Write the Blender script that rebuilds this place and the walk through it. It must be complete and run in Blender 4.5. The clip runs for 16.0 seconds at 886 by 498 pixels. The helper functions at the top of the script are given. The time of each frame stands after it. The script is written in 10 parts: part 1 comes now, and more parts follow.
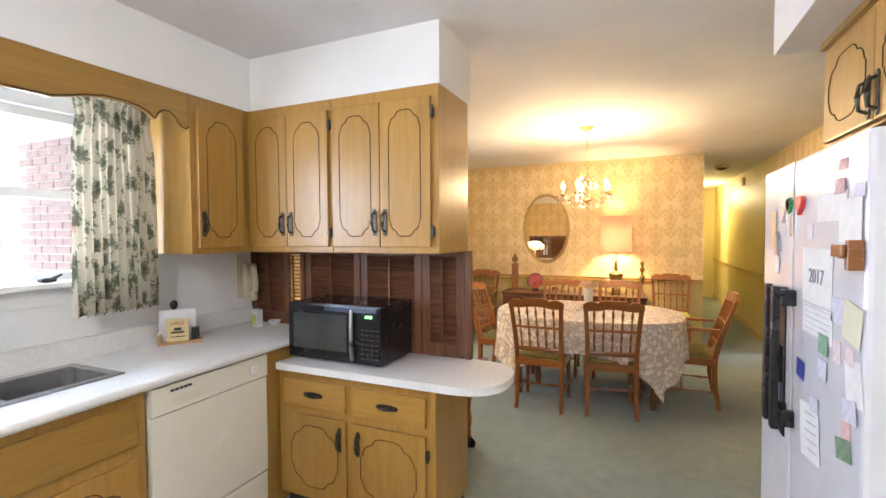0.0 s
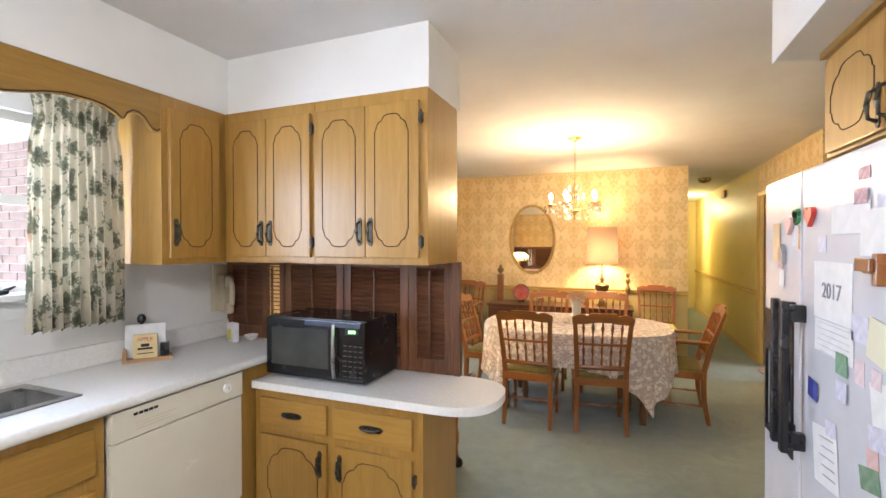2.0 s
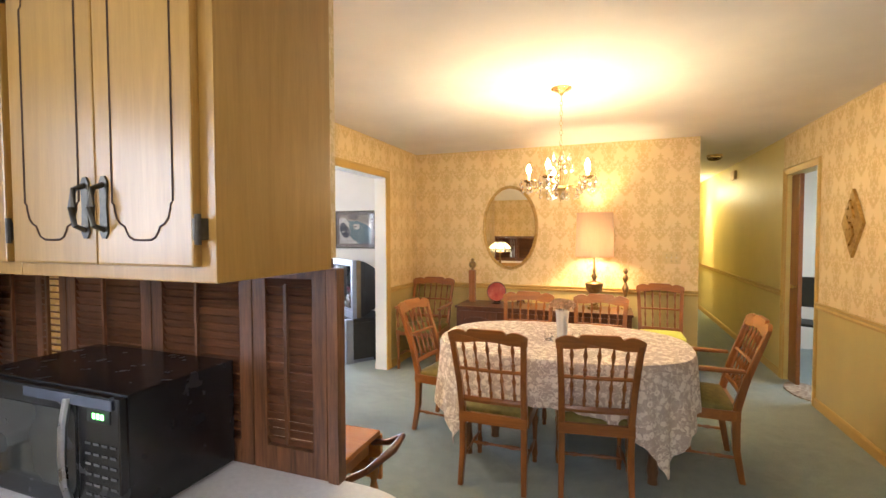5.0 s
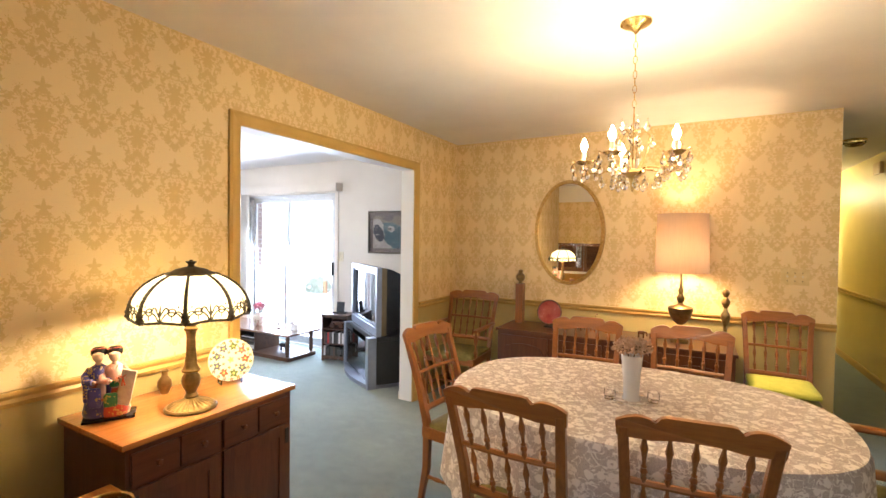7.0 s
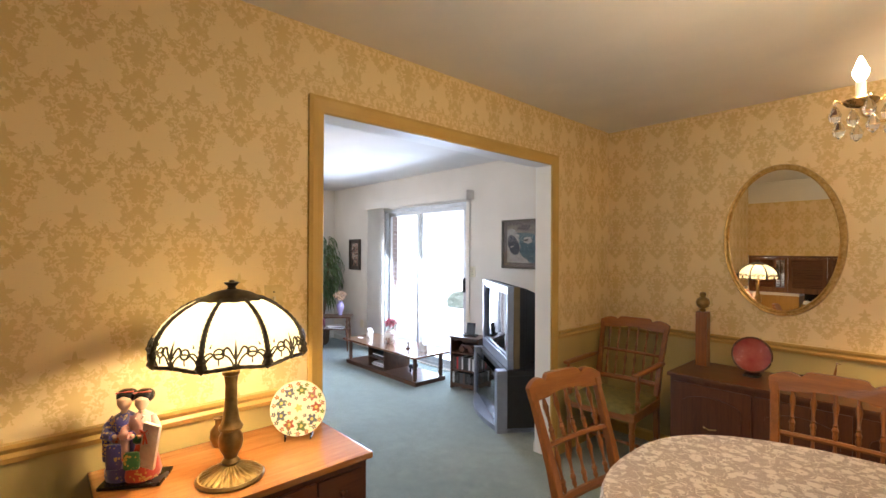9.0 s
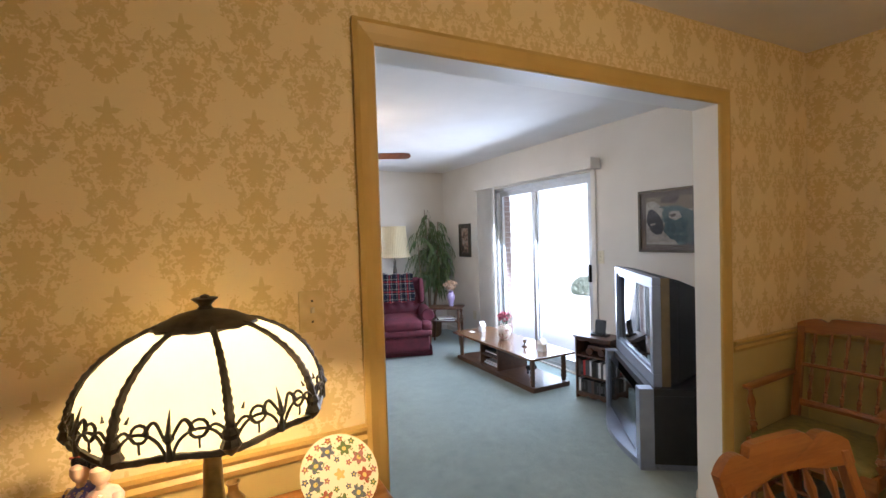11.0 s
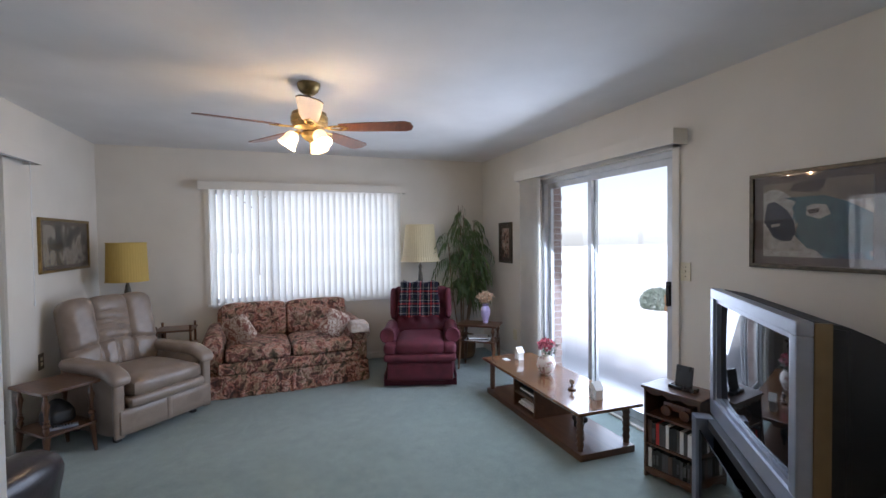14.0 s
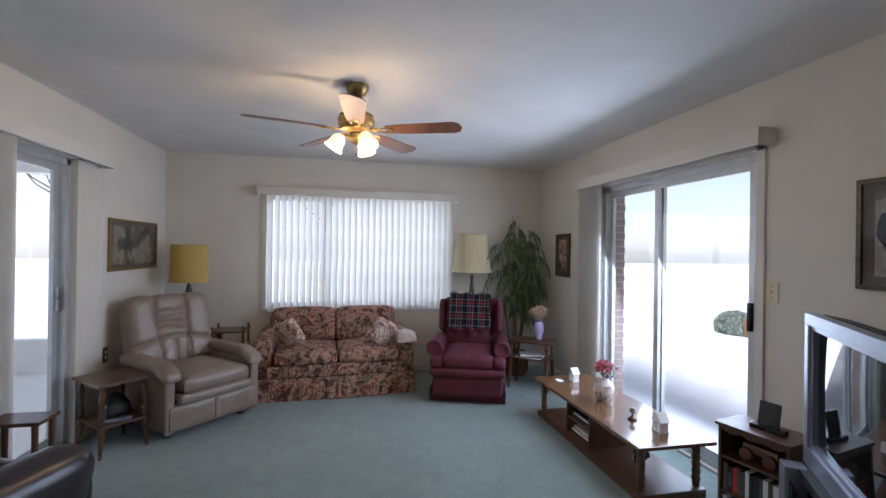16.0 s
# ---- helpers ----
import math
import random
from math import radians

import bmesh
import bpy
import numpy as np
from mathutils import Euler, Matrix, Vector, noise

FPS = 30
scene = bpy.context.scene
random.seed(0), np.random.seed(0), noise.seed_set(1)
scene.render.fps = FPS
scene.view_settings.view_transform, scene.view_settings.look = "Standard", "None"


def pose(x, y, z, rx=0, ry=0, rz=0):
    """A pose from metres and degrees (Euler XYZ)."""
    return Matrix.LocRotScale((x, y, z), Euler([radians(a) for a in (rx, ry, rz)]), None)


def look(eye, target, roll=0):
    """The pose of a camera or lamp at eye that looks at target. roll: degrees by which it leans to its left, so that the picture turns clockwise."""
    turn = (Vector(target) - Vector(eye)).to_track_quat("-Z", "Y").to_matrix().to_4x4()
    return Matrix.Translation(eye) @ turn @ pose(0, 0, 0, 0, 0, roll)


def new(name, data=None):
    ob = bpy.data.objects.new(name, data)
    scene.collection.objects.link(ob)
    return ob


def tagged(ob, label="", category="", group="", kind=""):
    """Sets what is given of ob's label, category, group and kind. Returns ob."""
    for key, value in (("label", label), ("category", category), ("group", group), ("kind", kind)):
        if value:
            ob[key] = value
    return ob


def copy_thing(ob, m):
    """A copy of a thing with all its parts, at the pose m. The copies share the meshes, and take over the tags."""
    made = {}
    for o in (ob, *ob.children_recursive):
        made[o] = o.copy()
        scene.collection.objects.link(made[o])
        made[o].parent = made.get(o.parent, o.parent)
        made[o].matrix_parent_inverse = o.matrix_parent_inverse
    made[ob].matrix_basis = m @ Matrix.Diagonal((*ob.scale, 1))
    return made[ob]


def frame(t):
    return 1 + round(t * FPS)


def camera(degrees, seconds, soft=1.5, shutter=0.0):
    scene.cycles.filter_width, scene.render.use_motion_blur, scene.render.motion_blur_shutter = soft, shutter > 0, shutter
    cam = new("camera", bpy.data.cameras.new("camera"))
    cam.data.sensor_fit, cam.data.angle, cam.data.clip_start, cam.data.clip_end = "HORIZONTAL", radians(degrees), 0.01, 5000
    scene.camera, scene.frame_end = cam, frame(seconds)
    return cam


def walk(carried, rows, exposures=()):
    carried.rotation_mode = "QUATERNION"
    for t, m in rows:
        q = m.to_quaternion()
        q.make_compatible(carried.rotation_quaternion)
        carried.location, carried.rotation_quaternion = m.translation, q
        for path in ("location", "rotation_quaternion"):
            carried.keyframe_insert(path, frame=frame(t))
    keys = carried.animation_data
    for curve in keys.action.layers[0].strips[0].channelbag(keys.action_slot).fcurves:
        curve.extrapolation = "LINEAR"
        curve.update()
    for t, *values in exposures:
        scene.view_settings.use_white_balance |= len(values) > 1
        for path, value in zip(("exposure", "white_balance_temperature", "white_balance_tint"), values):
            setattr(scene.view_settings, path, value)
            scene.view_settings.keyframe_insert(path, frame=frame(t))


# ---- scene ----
cam = camera(88.7, 16.0)
PATH = [
    (0, (0.012, -0.068, 1.466), (-0.79, 1.762, 1.399), -0.4),
    (0.5, (0.011, -0.062, 1.466), (-0.763, 1.781, 1.407), -0.1),
    (1, (0.004, -0.053, 1.47), (-0.771, 1.791, 1.427), 0.1),
    (1.5, (-0.021, -0.03, 1.472), (-0.784, 1.818, 1.442), 0.2),
    (2, (-0.051, 0.017, 1.467), (-0.785, 1.877, 1.445), -0.1),
    (2.5, (-0.055, 0.103, 1.466), (-0.758, 1.976, 1.448), -0.4),
    (3, (-0.037, 0.265, 1.463), (-0.716, 2.146, 1.441), -0.8),
    (3.5, (-0.029, 0.44, 1.469), (-0.693, 2.326, 1.443), -1.1),
    (4, (-0.057, 0.658, 1.469), (-0.718, 2.545, 1.422), -0.8),
    (4.2, (-0.08, 0.756, 1.469), (-0.739, 2.643, 1.414), -0.7),
    (6.3, (-0.159, 1.746, 1.45), (-1.006, 3.557, 1.379), 1.0),
    (6.5, (-0.138, 1.838, 1.436), (-1.033, 3.626, 1.382), 0.8),
    (7, (-0.2, 2.081, 1.461), (-1.169, 3.831, 1.413), 0.8),
    (7.5, (-0.261, 2.281, 1.452), (-1.342, 3.964, 1.422), 0.7),
    (8, (-0.364, 2.465, 1.455), (-1.569, 4.061, 1.437), 0.8),
    (8.5, (-0.456, 2.612, 1.451), (-1.796, 4.097, 1.443), 0.5),
    (9, (-0.525, 2.744, 1.454), (-2.002, 4.092, 1.459), 0.3),
    (9.5, (-0.594, 2.871, 1.455), (-2.19, 4.076, 1.456), -0.1),
    (10, (-0.674, 2.991, 1.436), (-2.369, 4.053, 1.443), -0.3),
    (10.2, (-0.744, 3.025, 1.443), (-2.457, 4.058, 1.432), -0.7),
    (12.3, (-1.37, 3.627, 1.463), (-3.211, 4.404, 1.385), -2.5),
    (12.5, (-1.43, 3.678, 1.457), (-3.273, 4.452, 1.381), -2.5),
    (13, (-1.589, 3.802, 1.454), (-3.435, 4.568, 1.377), -2.1),
    (13.5, (-1.725, 3.915, 1.449), (-3.588, 4.642, 1.384), -1.5),
    (14, (-1.846, 4.002, 1.453), (-3.732, 4.665, 1.401), -0.7),
    (14.5, (-1.918, 4.076, 1.434), (-3.832, 4.658, 1.404), 0.1),
    (15, (-1.952, 4.101, 1.433), (-3.887, 4.606, 1.416), 0.7),
    (15.5, (-1.978, 4.095, 1.437), (-3.924, 4.556, 1.429), 0.6),
    (16, (-1.988, 4.126, 1.423), (-3.945, 4.539, 1.426), 0.8),
]
# exposure of the clip's camera along the walk: seconds, stops, kelvin, tint
EXPO = [(t, e, 5650, 16) for t, e in ((0, 2.76), (4.2, 2.7), (7, 2.34), (8, 2.05), (9, 1.75), (10.2, 1.5), (12.5, 1.02), (14, 0.62), (16, 0.42))]
walk(cam, [(t, look(eye, target, roll)) for t, eye, target, roll in PATH], EXPO)

# ---- light ----
CEIL = 2.42
world = bpy.data.worlds.new("sky")
world.use_nodes = True
scene.world = world
_wn = world.node_tree.nodes
_sky = _wn.new("ShaderNodeTexSky")
_sky.sky_type, _sky.sun_disc = "NISHITA", False
_sky.sun_elevation, _sky.sun_rotation = radians(60), radians(200)
_sky.dust_density, _sky.air_density = 0.6, 1.0
_hs = _wn.new("ShaderNodeHueSaturation")
_hs.inputs["Saturation"].default_value = 0.45
world.node_tree.links.new(_sky.outputs[0], _hs.inputs["Color"])
world.node_tree.links.new(_hs.outputs[0], _wn["Background"].inputs[0])
_wn["Background"].inputs[1].default_value = 0.15


def lamp(name, kind, power, color, m, size=0.1, size_y=None, angle=None):
    """A light object."""
    d = bpy.data.lights.new(name, kind)
    d.energy, d.color = power, color
    if kind == "AREA":
        d.shape, d.size, d.size_y = "RECTANGLE", size, size_y or size
    elif kind == "SUN":
        d.angle = radians(angle)
    else:
        d.shadow_soft_size = size
        if kind == "SPOT":
            d.spot_size, d.spot_blend = radians(angle), 0.6
    ob = new(name, d)
    ob.matrix_world = m
    return ob


WARM = (1.0, 0.67, 0.30)
DAY = (0.80, 0.90, 1.0)
lamp("sun", "SUN", 4.5, (1.0, 0.96, 0.9), look((0, 0, 20), (-6, 12, 0)), angle=30)
lamp("window_light_north", "AREA", 37, DAY, look((-5.03, 6.62, 1.15), (-5.03, 4.3, 0.0)), 1.5, 1.9)
lamp("window_light_south", "AREA", 1.2, DAY, look((-4.7, 2.05, 1.1), (-4.7, 5.0, 0.8)), 1.7, 1.8)
lamp("window_light_west", "AREA", 12, DAY, look((-7.45, 4.3, 1.36), (-4.0, 4.3, 1.0)), 2.05, 1.2)
lamp("window_light_kitchen", "AREA", 6, DAY, look((-2.55, 0.45, 1.65), (0.0, 0.45, 1.0)), 1.4, 0.8)
lamp("kitchen_ceiling_light", "POINT", 12, (1.0, 0.93, 0.84), pose(-0.35, -0.9, 2.2), 0.14)
CH = (-0.445, 4.245)
for _k in range(5):
    _a = radians(72 * _k + 38)
    lamp("chandelier_light", "POINT", 1.35, WARM, pose(CH[0] + 0.21 * math.cos(_a), CH[1] + 0.21 * math.sin(_a), 1.925), 0.02)
lamp("glass_shade_lamp_light", "POINT", 3.3, WARM, pose(-2.01, 3.21, 1.17), 0.04)
lamp("drum_shade_lamp_light", "POINT", 5.0, WARM, pose(-0.28, 6.0, 1.42), 0.05)
for _a in (30, 150, 270):
    lamp("fan_light", "POINT", 2.6, (1.0, 0.66, 0.34), pose(-4.81 + 0.11 * math.cos(radians(_a)), 4.17 + 0.11 * math.sin(radians(_a)), 2.02), 0.015)
lamp("hall_light", "POINT", 7, (1.0, 0.78, 0.36), pose(1.05, 10.2, 2.15), 0.08)
lamp("hall_room_light", "SPOT", 30, (1.0, 0.80, 0.40), look((0.95, 10.2, 2.38), (1.5, 10.25, 1.5)), 0.03, angle=50)
lamp("side_room_light", "AREA", 8, (0.9, 0.95, 1.0), look((3.0, 6.2, 2.3), (3.0, 6.2, 0)), 1.0, 1.0)

# ---- materials ----
MATS = {}


def nodes_of(name, rough=0.5, metal=0.0):
    m = bpy.data.materials.new(name)
    m.use_nodes = True
    MATS[name] = m
    n, l = m.node_tree.nodes, m.node_tree.links
    p = n["Principled BSDF"]
    p.inputs["Roughness"].default_value, p.inputs["Metallic"].default_value = rough, metal
    return m, n, l, p


def ramp(n, l, fac, stops):
    r = n.new("ShaderNodeValToRGB")
    e = r.color_ramp.elements
    while len(e) < len(stops):
        e.new(0.5)
    for k, (pos, c) in zip(e, stops):
        k.position, k.color = pos, (*c, 1)
    l.new(fac, r.inputs[0])
    return r.outputs[0]


def coords(n, l, scale=(1, 1, 1), kind="Object"):
    t = n.new("ShaderNodeTexCoord")
    mp = n.new("ShaderNodeMapping")
    mp.inputs["Scale"].default_value = scale
    l.new(t.outputs[kind], mp.inputs[0])
    return mp.outputs[0]


def noise_out(n, l, vec, scale, detail=4, rough=0.5, dist=0.0):
    t = n.new("ShaderNodeTexNoise")
    for k, v in (("Scale", scale), ("Detail", detail), ("Roughness", rough), ("Distortion", dist)):
        t.inputs[k].default_value = v
    l.new(vec, t.inputs["Vector"])
    return t.outputs["Fac"]


def bump(n, l, p, h, strength=0.3, dist=0.002):
    b = n.new("ShaderNodeBump")
    b.inputs["Strength"].default_value, b.inputs["Distance"].default_value = strength, dist
    l.new(h, b.inputs["Height"])
    l.new(b.outputs[0], p.inputs["Normal"])


def calc(n, l, op, a, b=None, c=None):
    m = n.new("ShaderNodeMath")
    m.operation = op
    for i, v in enumerate((a, b, c)):
        if v is None:
            continue
        if isinstance(v, (int, float)):
            m.inputs[i].default_value = v
        else:
            l.new(v, m.inputs[i])
    return m.outputs[0]


def mix(n, l, fac, a, b, mode="MIX"):
    m = n.new("ShaderNodeMix")
    m.data_type, m.blend_type = "RGBA", mode
    for sock, v in ((m.inputs["Factor"], fac), (m.inputs["A"], a), (m.inputs["B"], b)):
        if isinstance(v, (int, float)):
            sock.default_value = v
        elif isinstance(v, tuple):
            sock.default_value = (*v, 1)
        else:
            l.new(v, sock)
    return m.outputs["Result"]


def mottled(name, c1, c2, scale=8, rough=0.6, metal=0.0, bmp=0.15, fine=120, dist=0.001):
    """A surface of two close tones with a fine grain."""
    m, n, l, p = nodes_of(name, rough, metal)
    v = coords(n, l)
    a = noise_out(n, l, v, scale, 5)
    b = noise_out(n, l, v, fine, 3)
    l.new(ramp(n, l, a, [(0.3, c1), (0.7, c2)]), p.inputs["Base Color"])
    if bmp:
        bump(n, l, p, b, bmp, dist)
    rr = calc(n, l, "MULTIPLY_ADD", a, 0.18, max(0.02, rough - 0.09))
    l.new(rr, p.inputs["Roughness"])
    return m


def wood(name, dark, light, axis="z", rough=0.35, scale=1.0, coat=0.2):
    """Wood with its grain along one axis, and a small change of tone from piece to piece."""
    m, n, l, p = nodes_of(name, rough)
    s = {"x": (1.5, 22, 22), "y": (22, 1.5, 22), "z": (22, 22, 1.5)}[axis]
    v = coords(n, l, tuple(k * scale for k in s))
    info = n.new("ShaderNodeObjectInfo")
    sh = n.new("ShaderNodeVectorMath")
    sh.operation = "MULTIPLY_ADD"
    l.new(info.outputs["Random"], sh.inputs[0])
    sh.inputs[1].default_value = (7, 7, 7)
    l.new(v, sh.inputs[2])
    v = sh.outputs[0]
    a = noise_out(n, l, v, 1.0, 6, 0.6, 1.2)
    b = noise_out(n, l, v, 7.0, 4, 0.7, 0.2)
    f = calc(n, l, "MULTIPLY_ADD", b, 0.45, calc(n, l, "MULTIPLY", a, 0.65))
    col = ramp(n, l, f, [(0.36, dark), (0.52, tuple((x + y) / 2 for x, y in zip(dark, light))), (0.68, light)])
    k = calc(n, l, "MULTIPLY_ADD", info.outputs["Random"], 0.16, 0.92)
    hs = n.new("ShaderNodeHueSaturation")
    l.new(k, hs.inputs["Value"])
    l.new(col, hs.inputs["Color"])
    l.new(hs.outputs[0], p.inputs["Base Color"])
    p.inputs["Coat Weight"].default_value, p.inputs["Coat Roughness"].default_value = coat, 0.2
    bump(n, l, p, b, 0.12, 0.0006)
    return m


OAK = wood("oak_cabinet", (0.33, 0.175, 0.030), (0.43, 0.245, 0.050))
OAK_X = wood("oak_cabinet_rail", (0.33, 0.175, 0.030), (0.43, 0.245, 0.050), "x")
# same oak for grain along y, with the backlit valance's shade in its colour
OAK_Y = wood("oak_cabinet_rail_shaded", (0.25, 0.135, 0.020), (0.35, 0.20, 0.035), "y")
WALNUT = wood("walnut_shutter", (0.045, 0.016, 0.007), (0.24, 0.10, 0.04), rough=0.38)
WALNUT_X = wood("walnut_louver", (0.045, 0.016, 0.007), (0.20, 0.08, 0.034), "x", 0.38)
MAPLE = wood("maple_chair", (0.17, 0.056, 0.009), (0.29, 0.105, 0.020), rough=0.3)
MAPLE_X = wood("maple_top", (0.30, 0.11, 0.025), (0.46, 0.20, 0.05), "x", 0.16, coat=0.6)
MAPLE_Y = wood("maple_top_deep", (0.30, 0.11, 0.025), (0.46, 0.20, 0.05), "y", 0.16, coat=0.6)
CHERRY = wood("cherry_case", (0.06, 0.018, 0.007), (0.13, 0.044, 0.016), rough=0.3)
CHERRY_X = wood("cherry_case_rail", (0.06, 0.018, 0.007), (0.13, 0.044, 0.016), "x", 0.3)
TABLEWOOD = wood("table_oak", (0.10, 0.045, 0.018), (0.24, 0.12, 0.05), "x", 0.22, coat=0.5)
TABLELEG = wood("table_oak_leg", (0.09, 0.04, 0.016), (0.20, 0.10, 0.04), "z", 0.35)
GROOVE = mottled("routed_groove", (0.045, 0.02, 0.008), (0.07, 0.03, 0.012), 20, 0.7)
BRONZE = mottled("aged_bronze", (0.05, 0.045, 0.035), (0.12, 0.105, 0.08), 40, 0.42, 0.7, 0.3)
BRASS = mottled("brass", (0.42, 0.27, 0.09), (0.60, 0.42, 0.16), 25, 0.28, 0.9, 0.1)
GOLDLEAF = mottled("gilt_frame", (0.38, 0.24, 0.06), (0.62, 0.44, 0.16), 60, 0.38, 0.75, 0.6, 50, 0.004)
CHROME = mottled("brushed_steel", (0.30, 0.30, 0.30), (0.42, 0.42, 0.42), 12, 0.3, 0.9, 0.05)
ALU = mottled("aluminium_frame", (0.50, 0.51, 0.52), (0.60, 0.61, 0.62), 12, 0.4, 0.5, 0.05)
BLACK = mottled("black_plastic", (0.008, 0.008, 0.009), (0.016, 0.016, 0.018), 20, 0.25, 0, 0.05)
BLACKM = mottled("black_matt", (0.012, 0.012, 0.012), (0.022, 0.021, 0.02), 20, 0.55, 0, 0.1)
GREYSCREEN = mottled("dark_door_glass", (0.03, 0.032, 0.03), (0.06, 0.062, 0.058), 5, 0.12, 0, 0)
SILVER = mottled("silver_plastic", (0.25, 0.28, 0.35), (0.31, 0.34, 0.41), 10, 0.32, 0.35, 0.03)
LAMINATE = mottled("white_laminate", (0.74, 0.74, 0.72), (0.82, 0.82, 0.80), 60, 0.32, 0, 0.03, 200)
ALMOND = mottled("almond_enamel", (0.76, 0.73, 0.62), (0.80, 0.77, 0.66), 5, 0.25, 0, 0.02)
FRIDGEW = mottled("white_enamel", (0.62, 0.63, 0.68), (0.67, 0.68, 0.73), 8, 0.22, 0, 0.12, 260, 0.0005)
WHITEP = mottled("white_paint", (0.78, 0.78, 0.76), (0.84, 0.84, 0.82), 3, 0.55, 0, 0.08, 90)
CREAMP = mottled("cream_paint", (0.74, 0.70, 0.60), (0.79, 0.75, 0.65), 3, 0.6, 0, 0.08, 90)
LIVP = mottled("living_wall_paint", (0.66, 0.62, 0.55), (0.71, 0.67, 0.60), 3, 0.65, 0, 0.1, 90)
CEILP = mottled("ceiling_paint", (0.72, 0.71, 0.70), (0.78, 0.77, 0.76), 3, 0.8, 0, 0.2, 140)
YELLOWP = mottled("yellow_wainscot_paint", (0.50, 0.40, 0.15), (0.56, 0.46, 0.18), 3, 0.5, 0, 0.08, 90)
HALLP = mottled("hall_yellow_paint", (0.62, 0.53, 0.20), (0.68, 0.58, 0.24), 3, 0.5, 0, 0.08, 90)
TRIMY = mottled("mustard_trim_paint", (0.50, 0.33, 0.085), (0.57, 0.39, 0.11), 6, 0.38, 0, 0.05)
IVORY = mottled("ivory_plastic", (0.62, 0.56, 0.40), (0.68, 0.62, 0.45), 8, 0.35, 0, 0)
CERAMIC = mottled("white_ceramic", (0.76, 0.75, 0.72), (0.82, 0.81, 0.78), 8, 0.15, 0, 0)
OLIVE = mottled("olive_seat_fabric", (0.14, 0.12, 0.03), (0.23, 0.20, 0.055), 30, 0.85, 0, 0.5, 300)
LIME = mottled("yellow_green_cushion", (0.52, 0.55, 0.06), (0.62, 0.64, 0.10), 20, 0.8, 0, 0.4, 300)
MAROON = mottled("maroon_velour", (0.065, 0.006, 0.014), (0.115, 0.014, 0.028), 12, 0.75, 0, 0.4, 250)
LEATHER = mottled("taupe_leather", (0.205, 0.158, 0.125), (0.275, 0.215, 0.172), 9, 0.34, 0, 0.5, 90, 0.002)
DKLEATHER = mottled("dark_leather", (0.018, 0.014, 0.016), (0.035, 0.026, 0.03), 9, 0.3, 0, 0.4, 90, 0.002)
PAPER = mottled("paper", (0.70, 0.70, 0.70), (0.78, 0.78, 0.78), 30, 0.8, 0, 0)
RED = mottled("red_paint", (0.45, 0.02, 0.02), (0.55, 0.04, 0.03), 9, 0.4, 0, 0)
GREEN = mottled("green_paint", (0.03, 0.22, 0.07), (0.05, 0.30, 0.10), 9, 0.4, 0, 0)
BLUE = mottled("blue_silk", (0.03, 0.035, 0.22), (0.09, 0.09, 0.38), 60, 0.45, 0, 0.1)
YELLOWC = mottled("yellow_card", (0.62, 0.55, 0.05), (0.68, 0.60, 0.08), 9, 0.5, 0, 0)
PINKC = mottled("pink_card", (0.62, 0.38, 0.36), (0.72, 0.52, 0.48), 40, 0.6, 0, 0)
BRASSBOWL = BRASS
CONCRETE = mottled("patio_concrete", (0.74, 0.74, 0.73), (0.82, 0.82, 0.81), 3, 0.9, 0, 0.3)
LAWN = mottled("winter_lawn", (0.60, 0.60, 0.56), (0.74, 0.74, 0.71), 5, 0.95, 0, 0.5, 60, 0.02)
LEAF = mottled("palm_leaf", (0.045, 0.085, 0.02), (0.10, 0.15, 0.045), 14, 0.55, 0, 0.1)
HEDGELEAF = mottled("hedge_leaf", (0.14, 0.18, 0.14), (0.23, 0.27, 0.22), 14, 0.6, 0, 0.1)
BARK = mottled("stem_brown", (0.12, 0.07, 0.035), (0.20, 0.12, 0.06), 14, 0.8, 0, 0.4)
BRICK = mottled("red_brick", (0.25, 0.175, 0.15), (0.35, 0.265, 0.235), 6, 0.9, 0, 0.5, 60, 0.003)
MORTAR = mottled("mortar", (0.42, 0.40, 0.37), (0.50, 0.48, 0.45), 20, 0.95, 0, 0.5)
VINYL = mottled("blind_vinyl", (0.72, 0.73, 0.74), (0.80, 0.81, 0.82), 6, 0.5, 0, 0)
LILAC = mottled("lilac_glaze", (0.42, 0.36, 0.62), (0.50, 0.44, 0.70), 9, 0.2, 0, 0)
DRIED = mottled("dried_flowers", (0.52, 0.33, 0.20), (0.72, 0.52, 0.36), 60, 0.85, 0, 0)
ROSE = mottled("rose_petals", (0.50, 0.05, 0.10), (0.62, 0.20, 0.25), 60, 0.6, 0, 0)


def glow(name, color, strength, base=(0.8, 0.8, 0.8), mixin=0.0):
    m, n, l, p = nodes_of(name, 0.4)
    p.inputs["Base Color"].default_value = (*base, 1)
    p.inputs["Emission Color"].default_value = (*color, 1)
    p.inputs["Emission Strength"].default_value = strength
    return m


def shade_cloth(name, base, trans=0.5, scale=(200, 200, 6)):
    """Thin cloth or glass that lets lamplight through."""
    m, n, l, p = nodes_of(name, 0.8)
    a = noise_out(n, l, coords(n, l, scale), 1.0, 3)
    c = ramp(n, l, a, [(0.3, tuple(x * 0.9 for x in base)), (0.7, base)])
    l.new(c, p.inputs["Base Color"])
    t = n.new("ShaderNodeBsdfTranslucent")
    l.new(c, t.inputs[0])
    mx = n.new("ShaderNodeMixShader")
    mx.inputs[0].default_value = trans
    l.new(p.outputs[0], mx.inputs[1])
    l.new(t.outputs[0], mx.inputs[2])
    l.new(mx.outputs[0], n["Material Output"].inputs[0])
    return m


